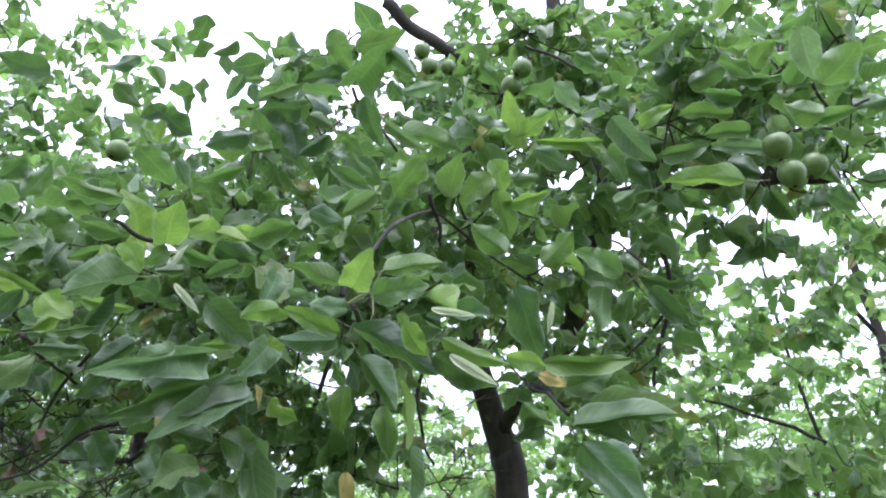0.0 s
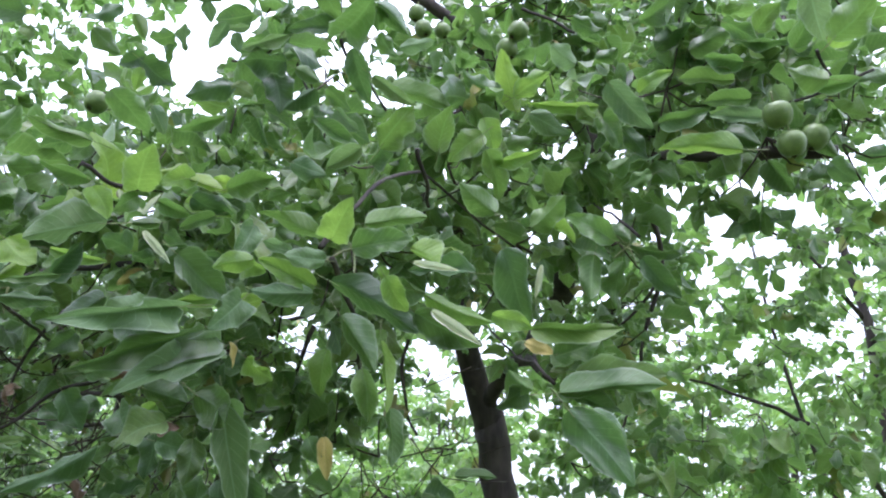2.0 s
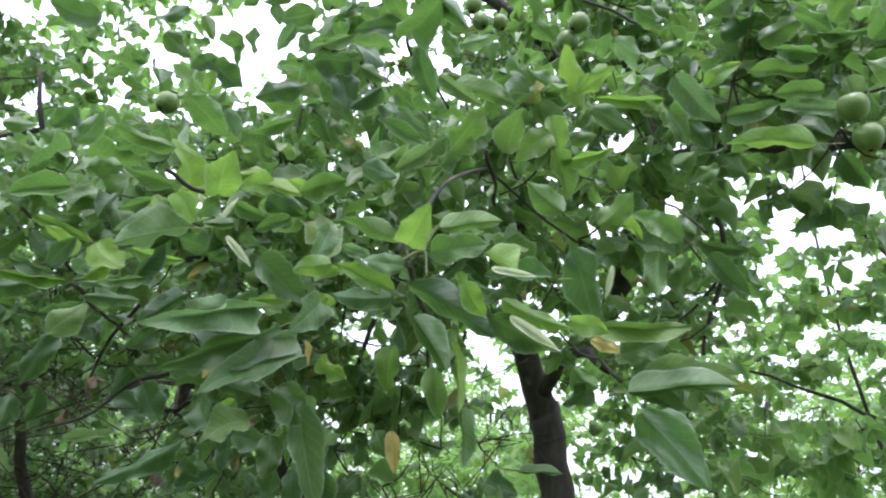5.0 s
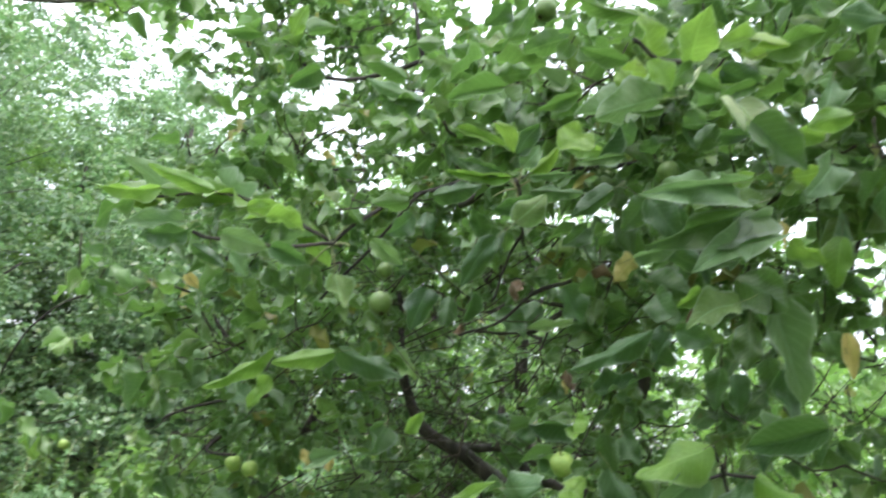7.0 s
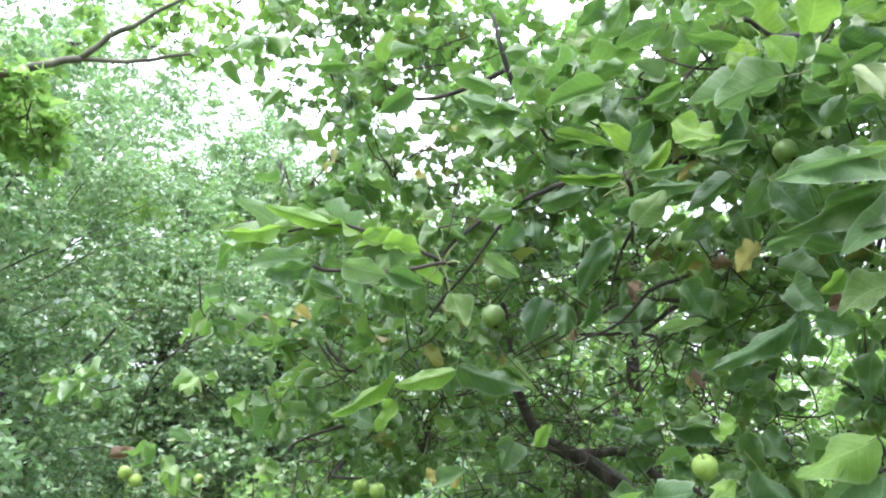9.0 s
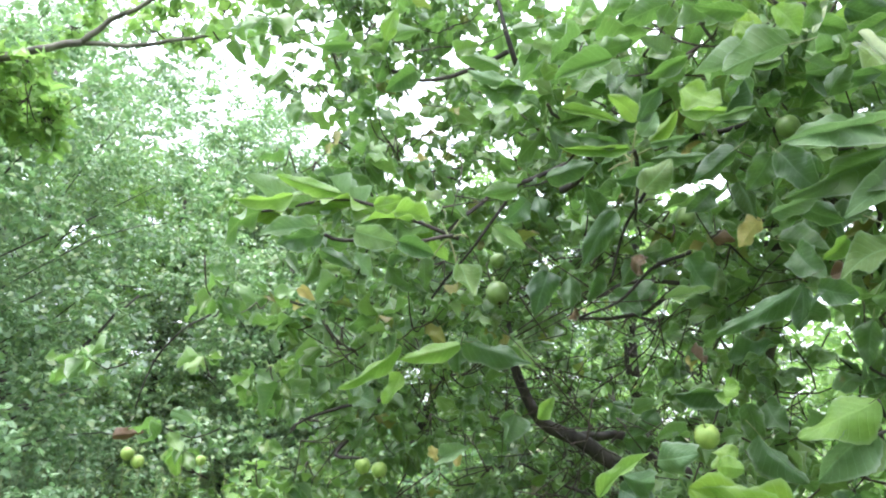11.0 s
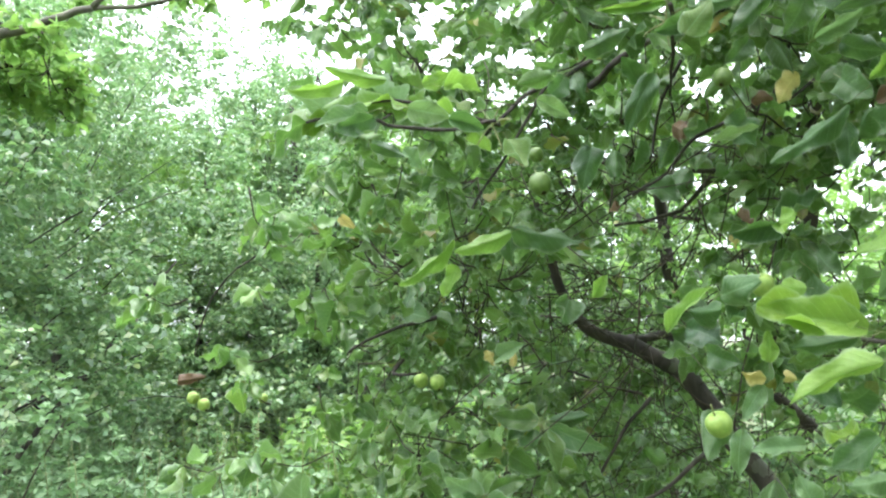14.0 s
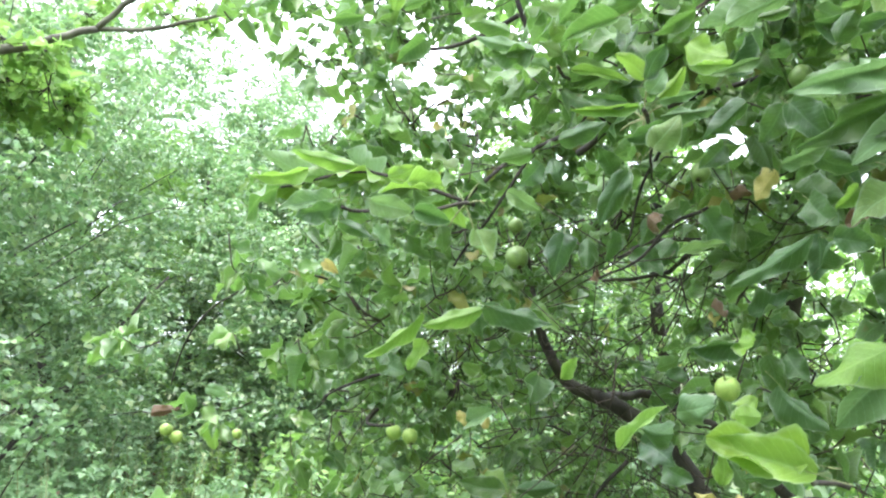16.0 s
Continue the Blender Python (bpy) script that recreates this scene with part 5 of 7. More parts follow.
limb(apple_tree, [(-0.350, 0.759, 1.807), (-0.392, 0.854, 1.813), (-0.460, 0.990, 1.827), (-0.582, 1.266, 1.856)], 0.0019, 0.0015, "twig")
limb(apple_tree, [(-0.481, 0.829, 1.902), (-0.498, 0.879, 1.907), (-0.546, 1.014, 1.959), (-0.586, 1.285, 2.114)], 0.0019, 0.0015, "twig")
limb(apple_tree, [(-0.732, 1.643, 1.311), (-0.801, 1.599, 1.242), (-0.877, 1.548, 1.195)], 0.005, 0.003, "twig")
limb(apple_tree, [(-0.919, 1.786, 1.401), (-0.976, 1.747, 1.326), (-1.020, 1.706, 1.228)], 0.005, 0.003, "twig")
limb(apple_tree, [(-0.190, 0.808, 1.615), (-0.189, 0.824, 1.607), (-0.187, 0.839, 1.598), (-0.189, 0.923, 1.547)], 0.0016, 0.0012, "twig")
limb(apple_tree, [(-0.201, 0.821, 1.588), (-0.192, 0.828, 1.594), (-0.187, 0.839, 1.598)], 0.0013, 0.0012, "twig")
limb(apple_tree, [(-0.159, 0.813, 1.599), (-0.173, 0.826, 1.598), (-0.187, 0.839, 1.598)], 0.0013, 0.0012, "twig")
limb(apple_tree, [(-0.215, 0.778, 1.520), (-0.220, 0.757, 1.522), (-0.225, 0.735, 1.525)], 0.0019, 0.0015, "twig")
# pale fresh leaves along the tip of a low branch
limb(apple_tree, [(-0.569, 0.806, 1.762), (-0.667, 0.741, 1.799), (-0.760, 0.694, 1.786)], 0.0022, 0.0014, "twig")
shoot = random.Random(3)
for i in range(17):
    f = 0.12 + 0.88 * i / 16
    b = Vector((-0.569, 0.806, 1.762)).lerp(Vector((-0.760, 0.694, 1.786)), f) + Vector((0, 0, 0.018 * math.sin(3.14 * f)))
    t = b + Vector((shoot.gauss(-0.75, 0.45), shoot.gauss(-0.15, 0.6), shoot.gauss(0.10, 0.35))).normalized() * shoot.uniform(0.042, 0.064)
    leaf(apple_tree, *b, *t, shoot.uniform(0.026, 0.036), shoot.uniform(-70, 70), "yuyugu"[i % 6])
# pale stalks that spread from the leaf rosettes
rosette = random.Random(9)
for rx, ry, rz, many, reach in ((-0.565, 0.787, 1.757, 5, 0.028), (-0.802, 1.185, 1.398, 6, 0.036), (-0.055, 0.748, 1.842, 5, 0.024), (-0.726, 0.942, 1.327, 5, 0.030), (-0.391, 0.841, 1.832, 5, 0.026), (0.196, 1.107, 1.996, 5, 0.028)):
    for i in range(many):
        a = 6.283 * i / many + rosette.uniform(-0.3, 0.3)
        d = Vector((0.9 * math.cos(a), 0.3 * rosette.uniform(-1, 1), math.sin(a))) * reach
        c = Vector((rx, ry, rz))
        limb(apple_tree, [c, c + d * 0.5 + Vector((0, 0, 0.002)), c + d], 0.0011, 0.0008, "leaf_stalk", STALK, 5)
# withered and yellowed leaves caught low in the crown
wither = random.Random(5)
for wx, wy, wz, many in ((-0.62, 1.30, 1.72, 1), (-0.45, 1.05, 1.74, 3)):
    for i in range(many):
        b = Vector((wx, wy, wz)) + Vector([wither.gauss(0, 0.05) for _ in range(3)])
        t = b + Vector((wither.gauss(0, 1), wither.gauss(0, 1), wither.gauss(-0.8, 0.6))).normalized() * wither.uniform(0.022, 0.040)
        leaf(apple_tree, *b, *t, wither.uniform(0.016, 0.026), wither.uniform(-180, 180), wither.choice("bbbbbbY"))
# tufts of leaves of the apple tree: centre, radius, leaves
tuft(-1.37, 1.75, 2.89, 0.15, 4)
tuft(-1.32, 1.89, 2.98, 0.15, 4)
tuft(-0.27, 1.01, 2.29, 0.11, 6)
tuft(-0.16, 0.98, 2.29, 0.11, 8)
tuft(-0.27, 1.28, 2.55, 0.12, 10)
tuft(-0.38, 1.78, 2.87, 0.14, 16)
tuft(-0.22, 1.57, 2.78, 0.13, 13)
tuft(-0.22, 1.75, 2.83, 0.13, 18)
tuft(-0.19, 1.98, 3.07, 0.14, 25)
tuft(0.05, 1.22, 2.48, 0.11, 21)
tuft(0.04, 1.32, 2.53, 0.12, 26)
tuft(0.01, 1.81, 2.91, 0.14, 38)
tuft(0.11, 1.24, 2.45, 0.11, 22)
tuft(0.13, 1.39, 2.55, 0.12, 30)
tuft(0.15, 1.71, 2.81, 0.13, 42)
tuft(0.25, 1.47, 2.61, 0.12, 30)
tuft(0.27, 1.63, 2.82, 0.13, 42)
tuft(0.25, 1.03, 2.31, 0.11, 22)
tuft(0.33, 1.38, 2.55, 0.12, 30)
tuft(0.47, 2.05, 3.09, 0.15, 42)
tuft(0.37, 1.15, 2.34, 0.11, 22)
tuft(0.48, 1.59, 2.75, 0.13, 30)
tuft(0.58, 2.03, 3.08, 0.15, 42)
tuft(0.42, 1.13, 2.36, 0.11, 22)
tuft(0.58, 1.56, 2.69, 0.13, 30)
tuft(0.71, 1.96, 3.03, 0.14, 42)
tuft(0.45, 1.03, 2.29, 0.11, 22)
tuft(0.58, 1.37, 2.57, 0.12, 30)
tuft(0.75, 1.74, 2.78, 0.14, 42)
tuft(-1.16, 1.61, 2.63, 0.14, 4)
tuft(-1.27, 1.91, 2.88, 0.15, 4)
tuft(-0.27, 0.93, 2.14, 0.10, 4)
tuft(-0.20, 0.95, 2.15, 0.10, 10)
tuft(-0.51, 1.57, 2.59, 0.13, 8)
tuft(-0.49, 1.69, 2.67, 0.13, 16)
tuft(-0.22, 1.15, 2.27, 0.11, 9)
tuft(-0.30, 1.34, 2.42, 0.12, 13)
tuft(-0.42, 1.69, 2.69, 0.13, 18)
tuft(-0.23, 1.73, 2.73, 0.13, 21)
tuft(-0.06, 1.52, 2.56, 0.12, 26)
tuft(-0.15, 1.76, 2.75, 0.13, 38)
tuft(-0.00, 1.46, 2.52, 0.12, 30)
tuft(0.02, 1.99, 2.92, 0.14, 42)
tuft(0.14, 1.52, 2.51, 0.12, 30)
tuft(0.13, 1.78, 2.73, 0.13, 42)
tuft(0.22, 1.14, 2.27, 0.11, 22)
tuft(0.25, 1.59, 2.56, 0.12, 30)
tuft(0.30, 2.09, 2.99, 0.14, 42)
tuft(0.24, 1.06, 2.19, 0.11, 27)
tuft(0.34, 1.43, 2.46, 0.12, 30)
tuft(0.45, 2.18, 2.96, 0.15, 42)
tuft(0.30, 1.07, 2.21, 0.11, 22)
tuft(0.49, 1.59, 2.63, 0.13, 30)
tuft(0.63, 2.15, 2.95, 0.15, 42)
tuft(0.41, 1.17, 2.30, 0.11, 22)
tuft(0.49, 1.40, 2.49, 0.12, 30)
tuft(0.73, 2.01, 2.82, 0.14, 42)
tuft(0.72, 1.61, 2.55, 0.13, 30)
tuft(0.78, 1.86, 2.77, 0.14, 42)
tuft(-1.07, 1.53, 2.47, 0.13, 4)
tuft(-1.14, 1.88, 2.60, 0.14, 4)
tuft(-0.63, 1.25, 2.30, 0.12, 6)
tuft(-1.12, 2.00, 2.74, 0.15, 8)
tuft(-0.37, 1.02, 2.10, 0.11, 14)
tuft(-0.63, 1.41, 2.36, 0.12, 4)
tuft(-0.98, 2.03, 2.73, 0.15, 5)
tuft(-0.42, 1.24, 2.24, 0.11, 5)
tuft(-0.56, 1.46, 2.43, 0.12, 6)
tuft(-0.83, 2.09, 2.79, 0.15, 5)
tuft(-0.32, 1.26, 2.27, 0.11, 10)
tuft(-0.38, 1.43, 2.39, 0.12, 13)
tuft(-0.56, 1.93, 2.66, 0.14, 19)
tuft(-0.18, 1.03, 2.11, 0.10, 10)
tuft(-0.38, 1.64, 2.45, 0.13, 12)
tuft(-0.42, 1.76, 2.62, 0.13, 21)
tuft(-0.11, 1.15, 2.18, 0.11, 12)
tuft(-0.16, 1.42, 2.40, 0.12, 17)
tuft(-0.33, 2.03, 2.75, 0.14, 19)
tuft(-0.01, 1.01, 2.13, 0.10, 21)
tuft(-0.12, 1.68, 2.51, 0.13, 23)
tuft(-0.15, 2.12, 2.73, 0.14, 32)
tuft(0.02, 1.31, 2.31, 0.11, 17)
tuft(-0.01, 1.72, 2.55, 0.13, 23)
tuft(0.06, 1.97, 2.73, 0.14, 42)
tuft(0.14, 1.24, 2.23, 0.11, 17)
tuft(0.16, 1.38, 2.35, 0.12, 23)
tuft(0.19, 2.21, 2.84, 0.14, 32)
tuft(0.22, 1.28, 2.28, 0.11, 17)
tuft(0.26, 1.68, 2.49, 0.13, 23)
tuft(0.34, 2.06, 2.78, 0.14, 42)
tuft(0.24, 1.17, 2.19, 0.11, 21)
tuft(0.40, 1.65, 2.53, 0.13, 30)
tuft(0.45, 2.01, 2.75, 0.14, 42)
tuft(0.45, 1.45, 2.35, 0.12, 23)
tuft(0.58, 1.91, 2.67, 0.14, 32)
tuft(0.36, 1.07, 2.13, 0.11, 19)
tuft(0.57, 1.55, 2.42, 0.12, 20)
tuft(0.68, 1.94, 2.63, 0.14, 29)
tuft(0.45, 1.08, 2.13, 0.11, 19)
tuft(0.63, 1.46, 2.41, 0.12, 26)
tuft(0.79, 1.79, 2.60, 0.13, 29)
tuft(-0.50, 0.88, 1.97, 0.10, 8)
tuft(-0.77, 1.22, 2.16, 0.12, 11)
tuft(-1.31, 1.85, 2.47, 0.14, 15)
tuft(-0.42, 0.92, 1.98, 0.10, 8)
tuft(-0.82, 1.45, 2.26, 0.12, 11)
tuft(-1.14, 1.90, 2.48, 0.14, 15)
tuft(-0.37, 0.95, 1.99, 0.10, 19)
tuft(-0.68, 1.32, 2.21, 0.12, 12)
tuft(-0.87, 1.64, 2.41, 0.13, 18)
tuft(-0.39, 1.01, 2.05, 0.10, 19)
tuft(-0.58, 1.42, 2.26, 0.12, 12)
tuft(-0.74, 1.78, 2.39, 0.13, 18)
tuft(-0.39, 1.19, 2.14, 0.11, 19)
tuft(-0.53, 1.49, 2.33, 0.12, 20)
tuft(-0.70, 1.96, 2.50, 0.14, 29)
tuft(-0.31, 1.30, 2.17, 0.11, 19)
tuft(-0.45, 1.73, 2.37, 0.13, 20)
tuft(-0.57, 1.98, 2.51, 0.14, 29)
tuft(-0.23, 1.32, 2.20, 0.11, 19)
tuft(-0.30, 1.46, 2.29, 0.12, 20)
tuft(-0.45, 2.13, 2.65, 0.14, 29)
tuft(-0.11, 1.21, 2.15, 0.11, 19)
tuft(-0.17, 1.45, 2.27, 0.12, 20)
tuft(-0.28, 1.86, 2.52, 0.13, 29)
tuft(-0.03, 1.08, 2.09, 0.10, 21)
tuft(-0.06, 1.45, 2.22, 0.12, 23)
tuft(-0.19, 2.30, 2.63, 0.14, 32)
tuft(0.03, 1.05, 2.09, 0.10, 21)
tuft(0.04, 1.47, 2.25, 0.12, 23)
tuft(0.04, 2.09, 2.59, 0.14, 32)
tuft(0.13, 1.36, 2.21, 0.11, 17)
tuft(0.13, 1.50, 2.29, 0.12, 23)
tuft(0.14, 2.27, 2.70, 0.14, 32)
tuft(0.18, 1.33, 2.19, 0.11, 16)
tuft(0.25, 1.52, 2.29, 0.12, 18)
tuft(0.30, 1.88, 2.48, 0.13, 25)
tuft(0.48, 2.07, 2.59, 0.14, 4)
tuft(0.46, 1.59, 2.36, 0.12, 4)
tuft(0.73, 2.03, 2.60, 0.14, 4)
tuft(0.72, 1.75, 2.44, 0.13, 6)
tuft(-0.54, 0.97, 1.97, 0.11, 10)
tuft(-0.94, 1.43, 2.16, 0.12, 25)
tuft(-1.06, 1.60, 2.17, 0.13, 35)
tuft(-0.51, 1.00, 1.97, 0.11, 10)
tuft(-0.94, 1.57, 2.21, 0.13, 20)
tuft(-0.99, 1.72, 2.26, 0.13, 29)
tuft(-0.39, 0.99, 1.97, 0.10, 10)
tuft(-0.77, 1.57, 2.16, 0.12, 25)
tuft(-0.87, 1.68, 2.26, 0.13, 18)
tuft(-0.36, 1.07, 1.99, 0.11, 21)
tuft(-0.60, 1.49, 2.14, 0.12, 14)
tuft(-0.89, 2.01, 2.36, 0.14, 20)
tuft(-0.37, 1.21, 2.05, 0.11, 21)
tuft(-0.47, 1.44, 2.12, 0.12, 28)
tuft(-0.70, 1.92, 2.33, 0.13, 32)
tuft(-0.31, 1.22, 2.06, 0.11, 21)
tuft(-0.50, 1.68, 2.28, 0.13, 23)
tuft(-0.60, 2.20, 2.51, 0.14, 32)
tuft(-0.15, 1.06, 2.00, 0.10, 21)
tuft(-0.38, 1.69, 2.25, 0.12, 23)
tuft(-0.42, 1.93, 2.33, 0.13, 32)
tuft(-0.10, 1.25, 2.05, 0.11, 19)
tuft(-0.19, 1.71, 2.29, 0.12, 20)
tuft(-0.32, 2.13, 2.42, 0.14, 29)
tuft(-0.01, 1.10, 2.01, 0.10, 19)
tuft(-0.07, 1.82, 2.26, 0.13, 20)
tuft(-0.10, 2.12, 2.37, 0.14, 29)
tuft(0.06, 1.12, 2.00, 0.10, 19)
tuft(0.01, 1.66, 2.27, 0.12, 20)
tuft(0.06, 2.12, 2.44, 0.14, 29)
tuft(0.18, 1.92, 2.33, 0.13, 29)
tuft(0.19, 1.15, 2.02, 0.10, 16)
tuft(0.28, 1.68, 2.22, 0.12, 18)
tuft(0.28, 2.06, 2.39, 0.13, 25)
tuft(0.42, 2.20, 2.46, 0.14, 4)
tuft(0.61, 1.88, 2.36, 0.13, 4)
tuft(0.79, 2.01, 2.39, 0.14, 4)
tuft(-0.49, 0.91, 1.88, 0.10, 21)
tuft(-1.02, 1.58, 2.10, 0.13, 28)
tuft(-1.06, 1.63, 2.05, 0.13, 39)
tuft(-0.89, 1.56, 2.10, 0.13, 28)
tuft(-1.05, 1.76, 2.17, 0.13, 39)
tuft(-0.53, 1.20, 1.99, 0.11, 21)
tuft(-1.03, 2.10, 2.20, 0.14, 39)
tuft(-0.43, 1.19, 1.95, 0.11, 21)
tuft(-0.62, 1.47, 2.06, 0.12, 28)
tuft(-0.89, 1.97, 2.25, 0.14, 32)
tuft(-0.32, 1.11, 1.91, 0.10, 21)
tuft(-0.51, 1.63, 2.08, 0.12, 28)
tuft(-0.77, 2.11, 2.27, 0.14, 32)
tuft(-0.25, 1.17, 1.93, 0.11, 21)
tuft(-0.49, 1.76, 2.17, 0.13, 28)
tuft(-0.50, 1.85, 2.20, 0.13, 39)
tuft(-0.16, 1.06, 1.93, 0.10, 19)
tuft(-0.27, 1.57, 2.08, 0.12, 25)
tuft(-0.40, 2.04, 2.27, 0.13, 29)
tuft(-0.18, 1.42, 2.03, 0.11, 19)
tuft(-0.20, 1.79, 2.16, 0.13, 25)
tuft(-0.32, 2.41, 2.34, 0.14, 29)
tuft(-0.13, 1.74, 2.12, 0.12, 22)
tuft(-0.14, 2.13, 2.27, 0.14, 25)
tuft(0.02, 1.41, 2.03, 0.11, 19)
tuft(0.04, 1.77, 2.17, 0.12, 25)
tuft(0.01, 2.10, 2.25, 0.13, 29)
tuft(0.12, 2.47, 2.39, 0.15, 29)
tuft(0.23, 1.58, 2.06, 0.12, 25)
tuft(0.27, 1.98, 2.21, 0.13, 29)
tuft(0.33, 1.64, 2.13, 0.12, 4)
tuft(0.60, 1.87, 2.20, 0.13, 4)
tuft(0.66, 1.65, 2.11, 0.12, 4)
tuft(-0.58, 1.09, 1.83, 0.11, 21)
tuft(-0.99, 1.61, 2.01, 0.13, 28)
tuft(-1.18, 1.87, 2.05, 0.14, 39)
tuft(-0.81, 1.57, 1.93, 0.12, 28)
tuft(-1.14, 2.05, 2.05, 0.14, 39)
tuft(-0.97, 2.01, 2.04, 0.14, 39)
tuft(-0.46, 1.29, 1.87, 0.11, 21)
tuft(-0.61, 1.59, 1.94, 0.12, 28)
tuft(-0.79, 1.99, 2.02, 0.13, 39)
tuft(-0.27, 1.08, 1.84, 0.10, 19)
tuft(-0.51, 1.68, 1.97, 0.12, 25)
tuft(-0.65, 1.93, 2.05, 0.13, 35)
tuft(-0.27, 1.33, 1.90, 0.11, 8)
tuft(-0.51, 1.81, 2.04, 0.13, 19)
tuft(-0.62, 2.42, 2.15, 0.15, 14)
tuft(-0.17, 1.21, 1.88, 0.11, 5)
tuft(0.13, 1.12, 1.88, 0.10, 14)
tuft(0.10, 1.75, 2.06, 0.12, 19)
tuft(0.15, 2.51, 2.25, 0.15, 21)
tuft(0.19, 1.42, 1.94, 0.11, 16)
tuft(0.28, 1.77, 2.04, 0.12, 22)
tuft(0.27, 2.16, 2.15, 0.13, 30)
tuft(0.33, 1.74, 2.05, 0.12, 4)
tuft(0.71, 2.22, 2.19, 0.14, 4)
tuft(0.76, 1.98, 2.14, 0.13, 4)
tuft(-0.96, 1.57, 1.85, 0.13, 28)
tuft(-1.26, 2.04, 1.88, 0.14, 39)
tuft(-0.89, 1.67, 1.91, 0.13, 28)
tuft(-0.43, 1.22, 1.83, 0.11, 21)
tuft(-0.60, 1.60, 1.87, 0.12, 28)
tuft(-0.76, 2.01, 1.94, 0.13, 39)
tuft(-0.30, 1.17, 1.81, 0.11, 16)
tuft(-0.54, 1.63, 1.89, 0.12, 22)
tuft(-0.82, 2.43, 2.00, 0.15, 30)
tuft(-0.28, 1.33, 1.83, 0.11, 7)
tuft(-0.43, 1.64, 1.91, 0.12, 16)
tuft(-0.52, 1.98, 1.98, 0.13, 12)
tuft(-0.22, 1.35, 1.85, 0.11, 5)
tuft(-0.11, 1.23, 1.83, 0.11, 4)
tuft(0.13, 1.23, 1.85, 0.11, 7)
tuft(0.24, 1.46, 1.86, 0.11, 7)
tuft(0.42, 1.97, 1.96, 0.13, 4)
tuft(0.44, 1.83, 1.94, 0.12, 4)
tuft(0.64, 1.93, 1.93, 0.13, 4)
tuft(0.77, 2.13, 1.97, 0.14, 4)
tuft(-0.50, 1.37, 1.72, 0.11, 12)
tuft(-0.54, 1.48, 1.74, 0.12, 15)
tuft(-0.89, 2.26, 1.82, 0.14, 21)
tuft(-0.37, 1.33, 1.76, 0.11, 16)
tuft(-0.49, 1.56, 1.80, 0.12, 22)
tuft(-0.76, 2.44, 1.86, 0.15, 16)
tuft(-0.26, 1.24, 1.73, 0.11, 12)
tuft(-0.43, 1.72, 1.76, 0.12, 9)
tuft(-0.70, 2.45, 1.85, 0.15, 12)
tuft(-0.16, 1.19, 1.75, 0.10, 9)
tuft(-0.11, 1.23, 1.74, 0.11, 7)
tuft(0.15, 1.44, 1.77, 0.11, 7)
tuft(0.21, 1.35, 1.76, 0.11, 7)
tuft(0.36, 1.99, 1.89, 0.13, 7)
tuft(0.47, 1.90, 1.88, 0.13, 4)
tuft(0.64, 2.10, 1.88, 0.13, 4)
tuft(0.83, 2.21, 1.92, 0.14, 4)
tuft(-0.39, 1.28, 1.64, 0.11, 9)
tuft(-0.60, 1.66, 1.67, 0.12, 12)
tuft(-0.76, 2.08, 1.67, 0.14, 16)
tuft(-0.25, 1.12, 1.66, 0.10, 9)
tuft(-0.28, 1.38, 1.67, 0.11, 9)
tuft(-0.21, 1.33, 1.69, 0.11, 7)
tuft(-0.13, 1.41, 1.70, 0.11, 7)
tuft(0.16, 1.24, 1.69, 0.11, 7)
tuft(0.44, 2.11, 1.76, 0.13, 4)
tuft(0.50, 1.98, 1.75, 0.13, 4)
tuft(0.62, 2.03, 1.72, 0.13, 4)
tuft(0.71, 1.96, 1.74, 0.13, 4)
tuft(-0.43, 1.23, 1.58, 0.11, 9)
tuft(-0.58, 1.51, 1.58, 0.12, 12)
tuft(-0.38, 1.30, 1.60, 0.11, 9)
tuft(-0.58, 1.61, 1.56, 0.12, 12)
tuft(-0.66, 1.92, 1.59, 0.13, 16)
tuft(-0.25, 1.15, 1.61, 0.10, 7)
tuft(-0.29, 1.38, 1.61, 0.11, 7)
tuft(-0.14, 1.26, 1.62, 0.11, 7)
tuft(-0.11, 1.48, 1.60, 0.11, 7)
tuft(-0.01, 1.23, 1.60, 0.11, 7)
tuft(0.03, 1.37, 1.61, 0.11, 7)
tuft(0.13, 1.51, 1.64, 0.11, 7)
tuft(0.18, 1.21, 1.65, 0.10, 7)
tuft(0.35, 1.97, 1.62, 0.13, 4)
tuft(0.52, 2.07, 1.64, 0.13, 4)
tuft(0.62, 2.02, 1.63, 0.13, 4)
tuft(0.73, 2.01, 1.67, 0.13, 4)
tuft(-1.19, 2.16, 1.41, 0.14, 30)
tuft(-0.50, 1.39, 1.53, 0.11, 16)
tuft(-0.57, 1.51, 1.50, 0.12, 22)
tuft(-0.40, 1.26, 1.54, 0.11, 16)
tuft(-0.57, 1.68, 1.46, 0.12, 22)
tuft(-0.66, 1.96, 1.47, 0.13, 30)
tuft(-0.30, 1.20, 1.55, 0.11, 9)
tuft(-0.30, 1.46, 1.50, 0.11, 9)
tuft(-0.20, 1.49, 1.54, 0.11, 9)
tuft(-0.11, 1.29, 1.56, 0.11, 7)
tuft(-0.04, 1.26, 1.55, 0.11, 7)
tuft(0.03, 1.34, 1.56, 0.11, 7)
tuft(0.09, 1.19, 1.57, 0.10, 7)
tuft(0.17, 1.16, 1.59, 0.10, 7)
tuft(0.37, 1.89, 1.50, 0.13, 4)
tuft(0.47, 1.84, 1.54, 0.12, 4)
tuft(0.58, 1.98, 1.55, 0.13, 4)
tuft(0.67, 1.88, 1.54, 0.13, 4)
tuft(-1.03, 0.76, 2.11, 0.11, 4)
